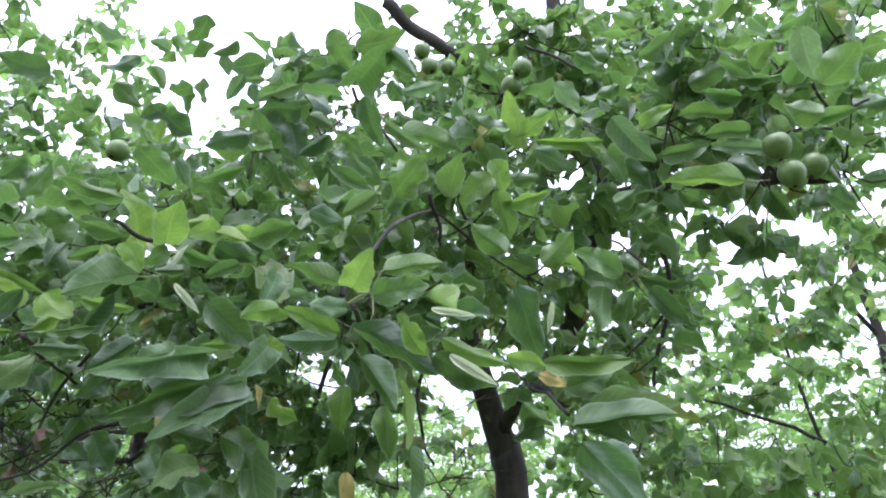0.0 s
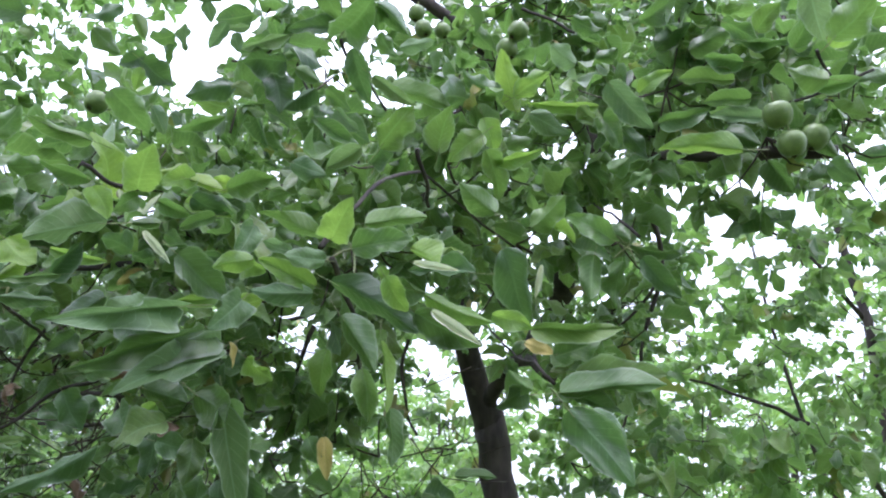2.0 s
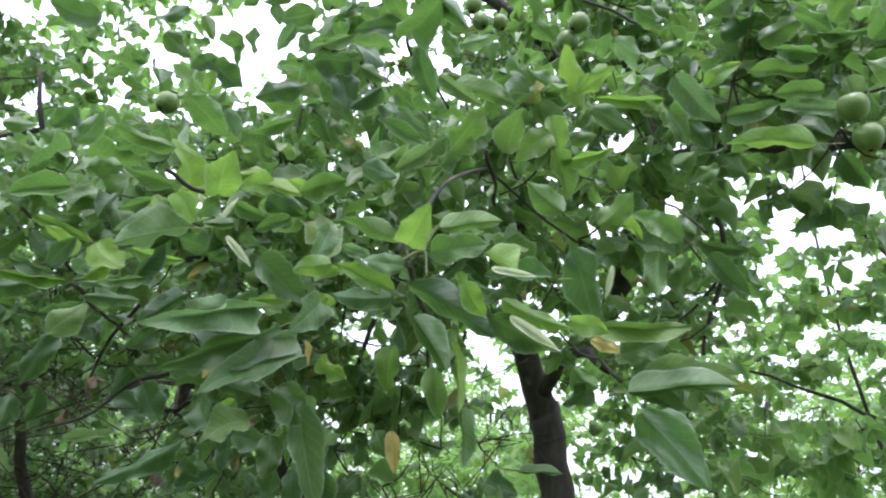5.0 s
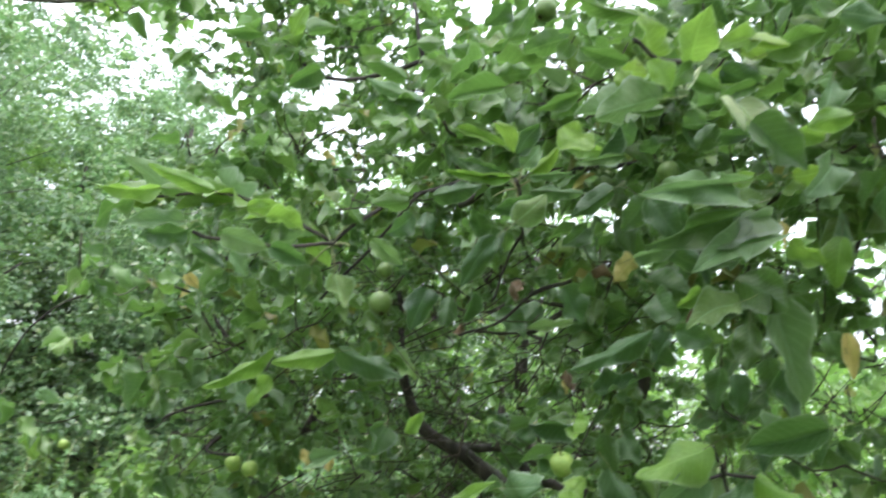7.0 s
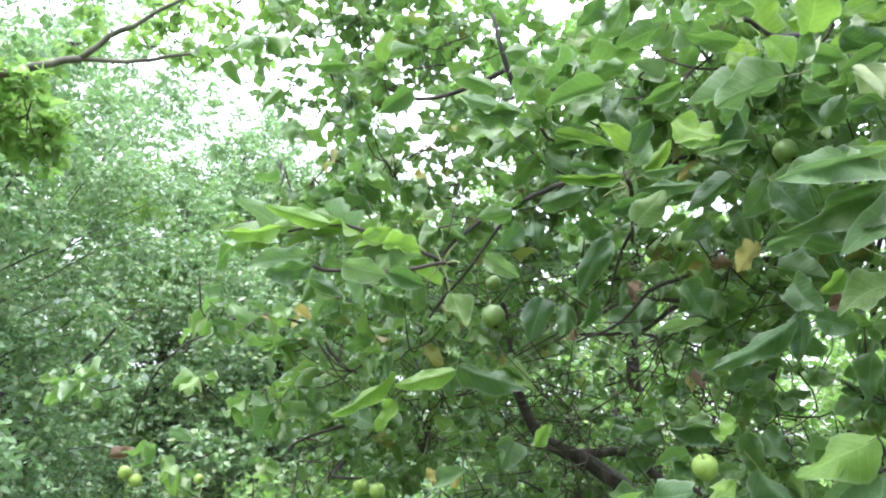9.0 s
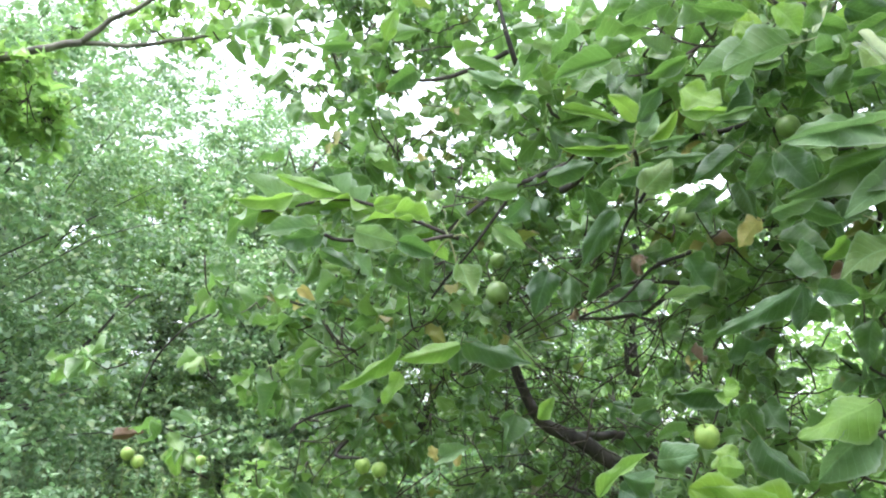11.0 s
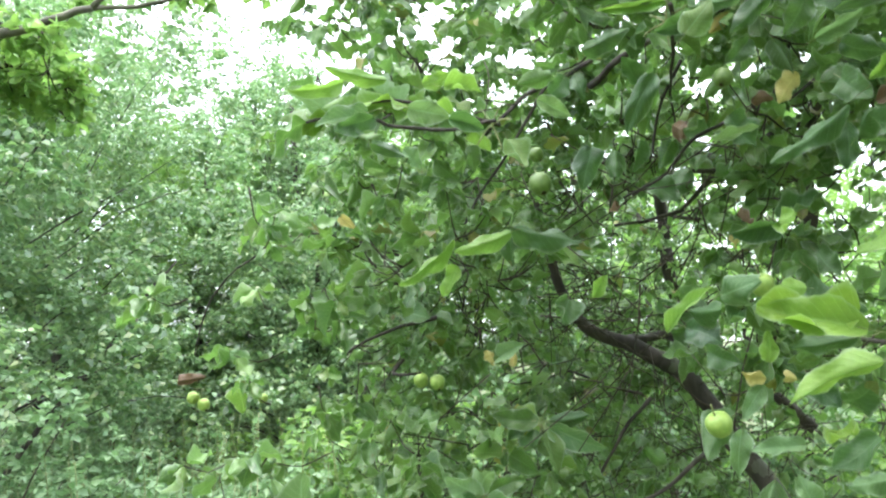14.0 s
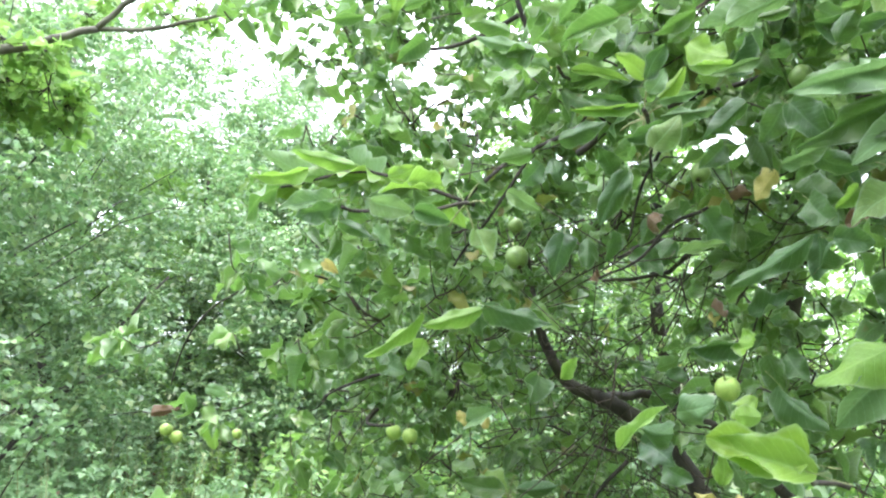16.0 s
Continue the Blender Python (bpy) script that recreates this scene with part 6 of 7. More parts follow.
tuft(-1.10, 0.93, 2.20, 0.12, 7)
tuft(-1.20, 1.12, 2.29, 0.12, 7)
tuft(-1.28, 1.19, 2.34, 0.13, 10)
tuft(-1.50, 1.32, 2.52, 0.14, 13)
tuft(-1.00, 1.06, 2.26, 0.12, 8)
tuft(-1.14, 1.24, 2.39, 0.13, 11)
tuft(-1.57, 1.68, 2.70, 0.15, 15)
tuft(-0.89, 1.11, 2.20, 0.12, 10)
tuft(-1.05, 1.33, 2.39, 0.13, 12)
tuft(-1.35, 1.71, 2.60, 0.14, 18)
tuft(-1.19, 1.11, 2.19, 0.12, 8)
tuft(-1.39, 1.25, 2.30, 0.13, 11)
tuft(-1.58, 1.47, 2.42, 0.14, 15)
tuft(-0.98, 1.11, 2.15, 0.12, 10)
tuft(-1.34, 1.40, 2.29, 0.13, 12)
tuft(-1.56, 1.63, 2.51, 0.14, 18)
tuft(-1.03, 1.31, 2.23, 0.12, 10)
tuft(-1.27, 1.59, 2.40, 0.13, 12)
tuft(-1.53, 1.78, 2.53, 0.14, 18)
tuft(-1.04, 0.93, 1.98, 0.11, 7)
tuft(-1.15, 1.12, 2.08, 0.12, 14)
tuft(-1.42, 1.29, 2.13, 0.13, 19)
tuft(-1.56, 1.47, 2.27, 0.14, 21)
tuft(-0.95, 1.07, 2.02, 0.11, 19)
tuft(-1.30, 1.40, 2.14, 0.13, 25)
tuft(-1.73, 1.80, 2.34, 0.15, 29)
tuft(-1.27, 1.61, 2.25, 0.13, 20)
tuft(-1.36, 1.74, 2.30, 0.14, 29)
tuft(-1.33, 1.12, 2.00, 0.12, 7)
tuft(-1.25, 1.21, 1.99, 0.12, 14)
tuft(-1.39, 1.30, 2.01, 0.13, 19)
tuft(-1.59, 1.54, 2.07, 0.14, 26)
tuft(-0.99, 1.07, 1.94, 0.11, 19)
tuft(-1.26, 1.32, 2.06, 0.13, 25)
tuft(-1.77, 1.90, 2.26, 0.15, 29)
tuft(-0.92, 1.19, 1.92, 0.12, 19)
tuft(-1.20, 1.48, 2.01, 0.13, 25)
tuft(-1.45, 1.85, 2.21, 0.14, 29)
tuft(-1.10, 0.84, 1.79, 0.11, 4)
tuft(-1.14, 1.02, 1.82, 0.12, 7)
tuft(-1.03, 1.04, 1.81, 0.11, 12)
tuft(-1.33, 1.30, 1.87, 0.13, 16)
tuft(-1.70, 1.59, 1.93, 0.14, 22)
tuft(-1.20, 1.28, 1.91, 0.12, 19)
tuft(-1.43, 1.60, 1.96, 0.13, 25)
tuft(-1.53, 1.70, 1.98, 0.14, 35)
tuft(-1.10, 1.41, 1.89, 0.12, 21)
tuft(-1.39, 1.64, 1.95, 0.13, 28)
tuft(-1.50, 1.88, 2.00, 0.14, 39)
tuft(-1.22, 1.78, 1.95, 0.13, 9)
tuft(-1.01, 1.76, 1.97, 0.13, 9)
tuft(-1.01, 1.88, 1.95, 0.13, 7)
tuft(-1.21, 0.94, 1.71, 0.12, 4)
tuft(-1.23, 1.04, 1.75, 0.12, 9)
tuft(-1.01, 1.01, 1.71, 0.11, 14)
tuft(-1.39, 1.40, 1.75, 0.13, 19)
tuft(-1.70, 1.63, 1.86, 0.14, 26)
tuft(-1.06, 1.23, 1.72, 0.12, 19)
tuft(-1.41, 1.54, 1.82, 0.13, 25)
tuft(-1.66, 1.74, 1.88, 0.14, 35)
tuft(-0.92, 1.13, 1.71, 0.11, 21)
tuft(-1.26, 1.52, 1.79, 0.13, 28)
tuft(-1.68, 2.01, 1.89, 0.15, 39)
tuft(-1.11, 1.66, 1.82, 0.13, 12)
tuft(-1.35, 1.92, 1.87, 0.14, 16)
tuft(-1.64, 2.33, 1.87, 0.15, 22)
tuft(-1.04, 1.67, 1.81, 0.13, 12)
tuft(-1.16, 1.92, 1.85, 0.14, 16)
tuft(-1.40, 2.31, 1.92, 0.15, 22)
tuft(-1.42, 2.62, 1.98, 0.16, 22)
tuft(-1.47, 0.84, 1.60, 0.12, 4)
tuft(-1.23, 0.81, 1.62, 0.11, 4)
tuft(-1.27, 1.00, 1.61, 0.12, 4)
tuft(-1.05, 0.95, 1.63, 0.11, 7)
tuft(-1.25, 1.21, 1.63, 0.12, 14)
tuft(-1.55, 1.49, 1.69, 0.13, 19)
tuft(-1.91, 1.80, 1.67, 0.15, 26)
tuft(-1.02, 1.10, 1.67, 0.11, 21)
tuft(-1.35, 1.45, 1.64, 0.13, 28)
tuft(-1.61, 1.78, 1.65, 0.14, 39)
tuft(-0.89, 1.20, 1.64, 0.11, 19)
tuft(-1.21, 1.57, 1.65, 0.13, 25)
tuft(-1.50, 1.82, 1.71, 0.14, 35)
tuft(-1.47, 2.03, 1.74, 0.14, 22)
tuft(-1.65, 2.41, 1.79, 0.16, 30)
tuft(-1.49, 2.56, 1.72, 0.16, 30)
tuft(-1.37, 2.56, 1.79, 0.16, 26)
tuft(-1.12, 0.92, 1.53, 0.11, 4)
tuft(-1.18, 1.03, 1.57, 0.12, 7)
tuft(-1.28, 1.22, 1.50, 0.12, 14)
tuft(-1.38, 1.30, 1.54, 0.13, 19)
tuft(-1.61, 1.60, 1.48, 0.14, 26)
tuft(-1.29, 1.43, 1.56, 0.13, 28)
tuft(-1.67, 1.83, 1.50, 0.14, 39)
tuft(-1.14, 1.45, 1.57, 0.12, 19)
tuft(-1.46, 1.81, 1.50, 0.14, 26)
tuft(-1.25, 1.80, 1.59, 0.13, 16)
tuft(-1.41, 2.05, 1.50, 0.14, 22)
tuft(-1.72, 2.44, 1.57, 0.16, 30)
tuft(-1.43, 2.60, 1.49, 0.16, 26)
tuft(-1.33, 1.04, 1.43, 0.12, 4)
tuft(-1.31, 1.14, 1.46, 0.12, 4)
tuft(-1.37, 1.32, 1.45, 0.13, 16)
tuft(-1.77, 1.66, 1.41, 0.14, 22)
tuft(-1.32, 1.53, 1.37, 0.13, 25)
tuft(-1.73, 1.91, 1.33, 0.15, 35)
tuft(-1.22, 1.49, 1.39, 0.13, 19)
tuft(-1.54, 1.98, 1.39, 0.14, 26)
tuft(-1.18, 1.65, 1.43, 0.13, 16)
tuft(-1.20, 1.78, 1.42, 0.13, 22)
tuft(-1.46, 2.15, 1.32, 0.15, 30)
tuft(-1.03, 1.80, 1.40, 0.13, 16)
tuft(-1.31, 2.08, 1.38, 0.14, 22)
tuft(-1.42, 2.37, 1.33, 0.15, 30)
tuft(-1.15, 2.15, 1.39, 0.14, 19)
tuft(-1.36, 2.62, 1.37, 0.16, 26)
tuft(-1.25, 0.91, 1.35, 0.12, 4)
tuft(-1.08, 0.86, 1.37, 0.11, 4)
tuft(-1.23, 1.11, 1.34, 0.12, 4)
tuft(-1.12, 1.16, 1.38, 0.12, 12)
tuft(-1.29, 1.26, 1.32, 0.12, 16)
tuft(-1.62, 1.59, 1.19, 0.14, 22)
tuft(-0.99, 1.10, 1.35, 0.11, 16)
tuft(-1.43, 1.56, 1.24, 0.13, 22)
tuft(-1.73, 1.86, 1.24, 0.15, 30)
tuft(-0.94, 1.18, 1.36, 0.11, 12)
tuft(-1.23, 1.61, 1.32, 0.13, 16)
tuft(-1.56, 1.91, 1.17, 0.14, 22)
tuft(-1.11, 1.68, 1.28, 0.13, 14)
tuft(-1.16, 1.76, 1.28, 0.13, 19)
tuft(-1.62, 2.42, 1.17, 0.16, 26)
tuft(-0.98, 1.64, 1.32, 0.13, 14)
tuft(-1.15, 1.90, 1.29, 0.14, 19)
tuft(-1.54, 2.48, 1.15, 0.16, 26)
tuft(-0.98, 1.90, 1.32, 0.13, 12)
tuft(-1.07, 2.12, 1.22, 0.14, 16)
tuft(-1.44, 2.62, 1.22, 0.16, 22)
tuft(-1.42, 1.01, 1.23, 0.12, 4)
tuft(-1.20, 1.00, 1.25, 0.12, 4)
tuft(-1.17, 1.10, 1.23, 0.12, 4)
tuft(-1.09, 1.08, 1.26, 0.12, 12)
tuft(-1.50, 1.51, 1.13, 0.13, 16)
tuft(-1.59, 1.59, 1.12, 0.14, 22)
tuft(-1.11, 1.30, 1.22, 0.12, 16)
tuft(-1.32, 1.44, 1.20, 0.13, 22)
tuft(-1.56, 1.75, 1.10, 0.14, 30)
tuft(-0.89, 1.20, 1.32, 0.11, 12)
tuft(-1.19, 1.54, 1.18, 0.13, 16)
tuft(-1.45, 1.78, 1.13, 0.14, 22)
tuft(-1.22, 1.72, 1.17, 0.13, 12)
tuft(-1.36, 1.90, 1.08, 0.14, 16)
tuft(-1.39, 2.04, 1.07, 0.14, 22)
tuft(-0.98, 1.63, 1.19, 0.13, 12)
tuft(-1.16, 1.87, 1.18, 0.14, 16)
tuft(-1.35, 2.28, 1.06, 0.15, 22)
tuft(-0.87, 1.75, 1.20, 0.13, 12)
tuft(-1.14, 2.19, 1.10, 0.14, 16)
tuft(-1.41, 2.58, 1.00, 0.16, 22)
tuft(-0.25, 0.92, 2.04, 0.05, 6, 0.052)
tuft(-0.29, 0.92, 1.98, 0.05, 6, 0.052)
tuft(-0.23, 0.93, 1.99, 0.05, 6, 0.052)
tuft(-0.12, 0.98, 2.04, 0.05, 6, 0.052)
tuft(-0.08, 0.93, 2.01, 0.05, 6, 0.052)
tuft(-0.23, 0.91, 1.93, 0.05, 6, 0.052)
tuft(-0.10, 0.92, 1.91, 0.05, 6, 0.052)
tuft(-0.06, 0.95, 1.92, 0.05, 6, 0.052)
tuft(-0.24, 0.94, 1.86, 0.05, 6, 0.052)
tuft(-0.12, 1.01, 1.92, 0.05, 6, 0.052)
tuft(-0.08, 1.03, 1.93, 0.05, 6, 0.052)
# tufts of the fruit trees behind
back_tuft(-1.32, 1.61, 2.89, 0.17, 21)
back_tuft(-1.98, 2.29, 3.42, 0.17, 21)
back_tuft(-1.35, 1.89, 3.08, 0.17, 21)
back_tuft(-1.79, 2.58, 3.57, 0.17, 21)
back_tuft(-1.16, 2.02, 3.12, 0.17, 14)
back_tuft(-1.46, 2.22, 3.40, 0.17, 14)
back_tuft(-1.34, 1.77, 2.75, 0.17, 21)
back_tuft(-1.78, 2.17, 3.09, 0.17, 21)
back_tuft(-1.30, 2.02, 2.88, 0.17, 21)
back_tuft(-1.87, 2.60, 3.30, 0.17, 21)
back_tuft(-1.14, 1.98, 2.90, 0.17, 14)
back_tuft(-1.44, 2.37, 3.24, 0.17, 14)
back_tuft(-1.62, 2.12, 2.77, 0.17, 19)
back_tuft(-1.80, 2.26, 2.91, 0.17, 19)
back_tuft(-1.47, 2.23, 2.92, 0.17, 19)
back_tuft(-1.75, 2.54, 3.03, 0.17, 19)
back_tuft(-1.21, 2.07, 2.70, 0.17, 14)
back_tuft(-1.44, 2.36, 2.98, 0.17, 14)
back_tuft(1.09, 2.20, 2.80, 0.17, 12)
back_tuft(1.18, 2.07, 2.70, 0.17, 16)
back_tuft(1.40, 2.55, 3.07, 0.17, 16)
back_tuft(1.37, 2.20, 2.76, 0.17, 16)
back_tuft(1.63, 2.54, 2.93, 0.17, 16)
back_tuft(-1.52, 2.02, 2.61, 0.17, 10)
back_tuft(-2.04, 2.62, 2.84, 0.17, 16)
back_tuft(-1.50, 2.20, 2.71, 0.17, 10)
back_tuft(-1.64, 2.52, 2.75, 0.17, 16)
back_tuft(0.56, 2.64, 2.94, 0.17, 16)
back_tuft(0.61, 3.11, 3.13, 0.17, 8)
back_tuft(0.74, 2.71, 2.91, 0.17, 8)
back_tuft(0.96, 3.10, 3.17, 0.17, 16)
back_tuft(0.90, 2.47, 2.82, 0.17, 12)
back_tuft(0.90, 2.20, 2.65, 0.17, 16)
back_tuft(1.35, 3.05, 3.02, 0.17, 16)
back_tuft(1.17, 2.33, 2.63, 0.17, 12)
back_tuft(1.24, 2.28, 2.66, 0.17, 16)
back_tuft(1.44, 2.61, 2.80, 0.17, 16)
back_tuft(1.37, 2.26, 2.60, 0.17, 16)
back_tuft(1.75, 2.84, 2.88, 0.17, 16)
back_tuft(0.38, 2.78, 2.62, 0.17, 8)
back_tuft(0.53, 2.88, 2.66, 0.17, 21)
back_tuft(0.68, 2.97, 2.76, 0.17, 21)
back_tuft(0.73, 2.70, 2.71, 0.17, 10)
back_tuft(0.75, 2.93, 2.84, 0.17, 10)
back_tuft(0.84, 2.34, 2.52, 0.17, 21)
back_tuft(1.21, 3.28, 2.93, 0.17, 21)
back_tuft(0.98, 2.27, 2.55, 0.17, 21)
back_tuft(1.29, 3.00, 2.86, 0.17, 21)
back_tuft(1.10, 2.28, 2.55, 0.17, 16)
back_tuft(1.54, 3.18, 2.86, 0.17, 16)
back_tuft(1.30, 2.54, 2.56, 0.17, 21)
back_tuft(1.55, 2.95, 2.72, 0.17, 21)
back_tuft(1.32, 2.32, 2.49, 0.17, 21)
back_tuft(1.54, 2.56, 2.66, 0.17, 21)
back_tuft(-0.20, 2.65, 2.41, 0.17, 12)
back_tuft(-0.03, 2.76, 2.53, 0.17, 21)
back_tuft(-0.12, 3.50, 2.71, 0.17, 21)
back_tuft(0.21, 2.80, 2.58, 0.17, 21)
back_tuft(0.22, 3.05, 2.53, 0.17, 21)
back_tuft(0.45, 2.76, 2.46, 0.17, 25)
back_tuft(0.51, 3.22, 2.69, 0.17, 25)
back_tuft(0.49, 2.42, 2.44, 0.17, 25)
back_tuft(0.67, 3.29, 2.73, 0.17, 25)
back_tuft(0.72, 2.70, 2.44, 0.17, 25)
back_tuft(0.97, 3.41, 2.67, 0.17, 25)
back_tuft(0.80, 2.37, 2.34, 0.17, 25)
back_tuft(0.98, 2.98, 2.56, 0.17, 25)
back_tuft(0.91, 2.42, 2.41, 0.17, 25)
back_tuft(1.25, 3.07, 2.52, 0.17, 25)
back_tuft(1.26, 2.66, 2.40, 0.17, 25)
back_tuft(1.42, 3.02, 2.67, 0.17, 25)
back_tuft(1.35, 2.51, 2.44, 0.17, 25)
back_tuft(1.54, 3.08, 2.53, 0.17, 25)
back_tuft(1.34, 2.32, 2.39, 0.17, 25)
back_tuft(1.87, 3.08, 2.63, 0.17, 25)
back_tuft(-0.78, 2.64, 2.20, 0.17, 8)
back_tuft(-0.54, 2.74, 2.34, 0.17, 7)
back_tuft(-0.31, 2.71, 2.34, 0.17, 9)
back_tuft(-0.54, 3.40, 2.51, 0.17, 9)
back_tuft(-0.12, 2.62, 2.29, 0.17, 9)
back_tuft(-0.19, 3.34, 2.50, 0.17, 9)
back_tuft(0.02, 2.48, 2.19, 0.17, 21)
back_tuft(0.04, 3.08, 2.32, 0.17, 21)
back_tuft(0.15, 2.82, 2.23, 0.17, 21)
back_tuft(0.29, 3.19, 2.39, 0.17, 21)
back_tuft(0.40, 2.98, 2.33, 0.17, 21)
back_tuft(0.46, 3.65, 2.56, 0.17, 21)
back_tuft(0.66, 2.95, 2.40, 0.17, 25)
back_tuft(0.75, 3.55, 2.55, 0.17, 25)
back_tuft(0.61, 2.55, 2.20, 0.17, 12)
back_tuft(0.84, 3.01, 2.32, 0.17, 21)
back_tuft(0.89, 2.93, 2.30, 0.17, 25)
back_tuft(0.91, 2.99, 2.31, 0.17, 14)
back_tuft(0.94, 2.39, 2.15, 0.17, 14)
back_tuft(1.21, 3.18, 2.35, 0.17, 14)
back_tuft(1.21, 2.59, 2.24, 0.17, 21)
back_tuft(1.32, 3.11, 2.34, 0.17, 12)
back_tuft(1.28, 2.63, 2.25, 0.17, 25)
back_tuft(1.47, 2.88, 2.40, 0.17, 25)
back_tuft(1.23, 2.21, 2.15, 0.17, 25)
back_tuft(1.79, 3.08, 2.34, 0.17, 14)
back_tuft(-0.82, 2.80, 2.03, 0.17, 8)
back_tuft(-0.66, 2.82, 2.16, 0.17, 7)
back_tuft(-0.47, 3.00, 2.06, 0.17, 9)
back_tuft(-0.56, 3.69, 2.23, 0.17, 9)
back_tuft(-0.22, 2.53, 2.00, 0.17, 12)
back_tuft(-0.31, 3.49, 2.27, 0.17, 12)
back_tuft(0.04, 2.54, 2.08, 0.17, 21)
back_tuft(0.04, 3.12, 2.19, 0.17, 21)
back_tuft(0.18, 2.59, 2.09, 0.17, 21)
back_tuft(0.20, 3.45, 2.21, 0.17, 21)
back_tuft(0.34, 2.65, 2.02, 0.17, 21)
back_tuft(0.40, 3.21, 2.19, 0.17, 21)
back_tuft(0.51, 2.73, 2.09, 0.17, 14)
back_tuft(0.64, 3.68, 2.29, 0.17, 14)
back_tuft(0.69, 3.01, 2.13, 0.17, 12)
back_tuft(0.83, 3.25, 2.17, 0.17, 12)
back_tuft(0.76, 2.55, 2.06, 0.17, 14)
back_tuft(1.13, 3.62, 2.20, 0.17, 14)
back_tuft(1.01, 2.63, 2.08, 0.17, 12)
back_tuft(1.31, 3.39, 2.22, 0.17, 12)
back_tuft(1.14, 2.71, 2.07, 0.17, 12)
back_tuft(1.41, 3.23, 2.20, 0.17, 12)
back_tuft(1.17, 2.45, 2.03, 0.17, 12)
back_tuft(1.43, 2.92, 2.15, 0.17, 12)
back_tuft(1.32, 2.47, 2.11, 0.17, 14)
back_tuft(1.72, 3.19, 2.23, 0.17, 14)
back_tuft(-0.70, 2.47, 1.79, 0.17, 8)
back_tuft(-0.55, 2.70, 1.94, 0.17, 7)
back_tuft(-0.33, 2.59, 1.82, 0.17, 9)
back_tuft(-0.55, 3.72, 1.99, 0.17, 9)
back_tuft(-0.12, 2.64, 1.94, 0.17, 12)
back_tuft(-0.29, 3.31, 1.92, 0.17, 12)
back_tuft(-0.02, 3.03, 1.97, 0.17, 21)
back_tuft(-0.11, 3.76, 1.96, 0.17, 21)
back_tuft(0.23, 2.70, 1.95, 0.17, 21)
back_tuft(0.29, 3.71, 2.06, 0.17, 21)
back_tuft(0.36, 2.62, 1.97, 0.17, 21)
back_tuft(0.40, 3.50, 1.98, 0.17, 21)
back_tuft(0.51, 2.54, 1.94, 0.17, 14)
back_tuft(0.69, 3.45, 2.07, 0.17, 14)
back_tuft(0.69, 2.64, 1.91, 0.17, 12)
back_tuft(0.83, 3.65, 2.06, 0.17, 12)
back_tuft(0.85, 2.60, 1.93, 0.17, 14)
back_tuft(0.95, 3.22, 2.01, 0.17, 14)
back_tuft(0.89, 2.58, 1.92, 0.17, 12)
back_tuft(1.29, 3.51, 2.06, 0.17, 12)
back_tuft(1.24, 2.79, 1.91, 0.17, 12)
back_tuft(1.40, 3.36, 2.06, 0.17, 12)
back_tuft(1.21, 2.45, 1.90, 0.17, 14)
back_tuft(1.58, 3.33, 2.09, 0.17, 14)
back_tuft(1.46, 2.75, 1.96, 0.17, 14)
back_tuft(1.66, 2.98, 2.08, 0.17, 14)
back_tuft(-0.70, 2.91, 1.69, 0.17, 8)
back_tuft(-0.49, 2.68, 1.75, 0.17, 8)
back_tuft(-0.34, 2.96, 1.72, 0.17, 12)
back_tuft(-0.16, 2.97, 1.71, 0.17, 12)
back_tuft(0.04, 3.07, 1.70, 0.17, 12)
back_tuft(0.12, 2.96, 1.80, 0.17, 16)
back_tuft(0.14, 3.77, 1.72, 0.17, 16)
back_tuft(0.31, 2.95, 1.71, 0.17, 16)
back_tuft(0.39, 3.61, 1.83, 0.17, 16)
back_tuft(0.55, 2.90, 1.77, 0.17, 9)
back_tuft(0.64, 3.68, 1.75, 0.17, 9)
back_tuft(0.79, 3.02, 1.80, 0.17, 9)
back_tuft(0.79, 3.22, 1.82, 0.17, 9)
back_tuft(0.81, 2.83, 1.82, 0.17, 9)
back_tuft(0.88, 3.08, 1.83, 0.17, 9)
back_tuft(1.00, 2.68, 1.81, 0.17, 9)
back_tuft(1.27, 3.54, 1.77, 0.17, 9)
back_tuft(1.04, 2.53, 1.83, 0.17, 9)
back_tuft(1.43, 3.41, 1.77, 0.17, 9)
back_tuft(1.24, 2.55, 1.84, 0.17, 9)
back_tuft(1.58, 3.44, 1.90, 0.17, 9)
back_tuft(1.41, 2.80, 1.76, 0.17, 9)
back_tuft(1.75, 3.41, 1.87, 0.17, 9)
# drooping sprays of longer leaves on the fruit tree
for q in ((0.55, 2.17, 1.92), (0.64, 2.13, 1.98), (0.46, 2.10, 1.80), (0.87, 2.27, 1.97), (0.73, 2.23, 1.84)):
    spurs(crown_rng, back, q, 0.12, 16, 0.072, back_twigs, 1.4)
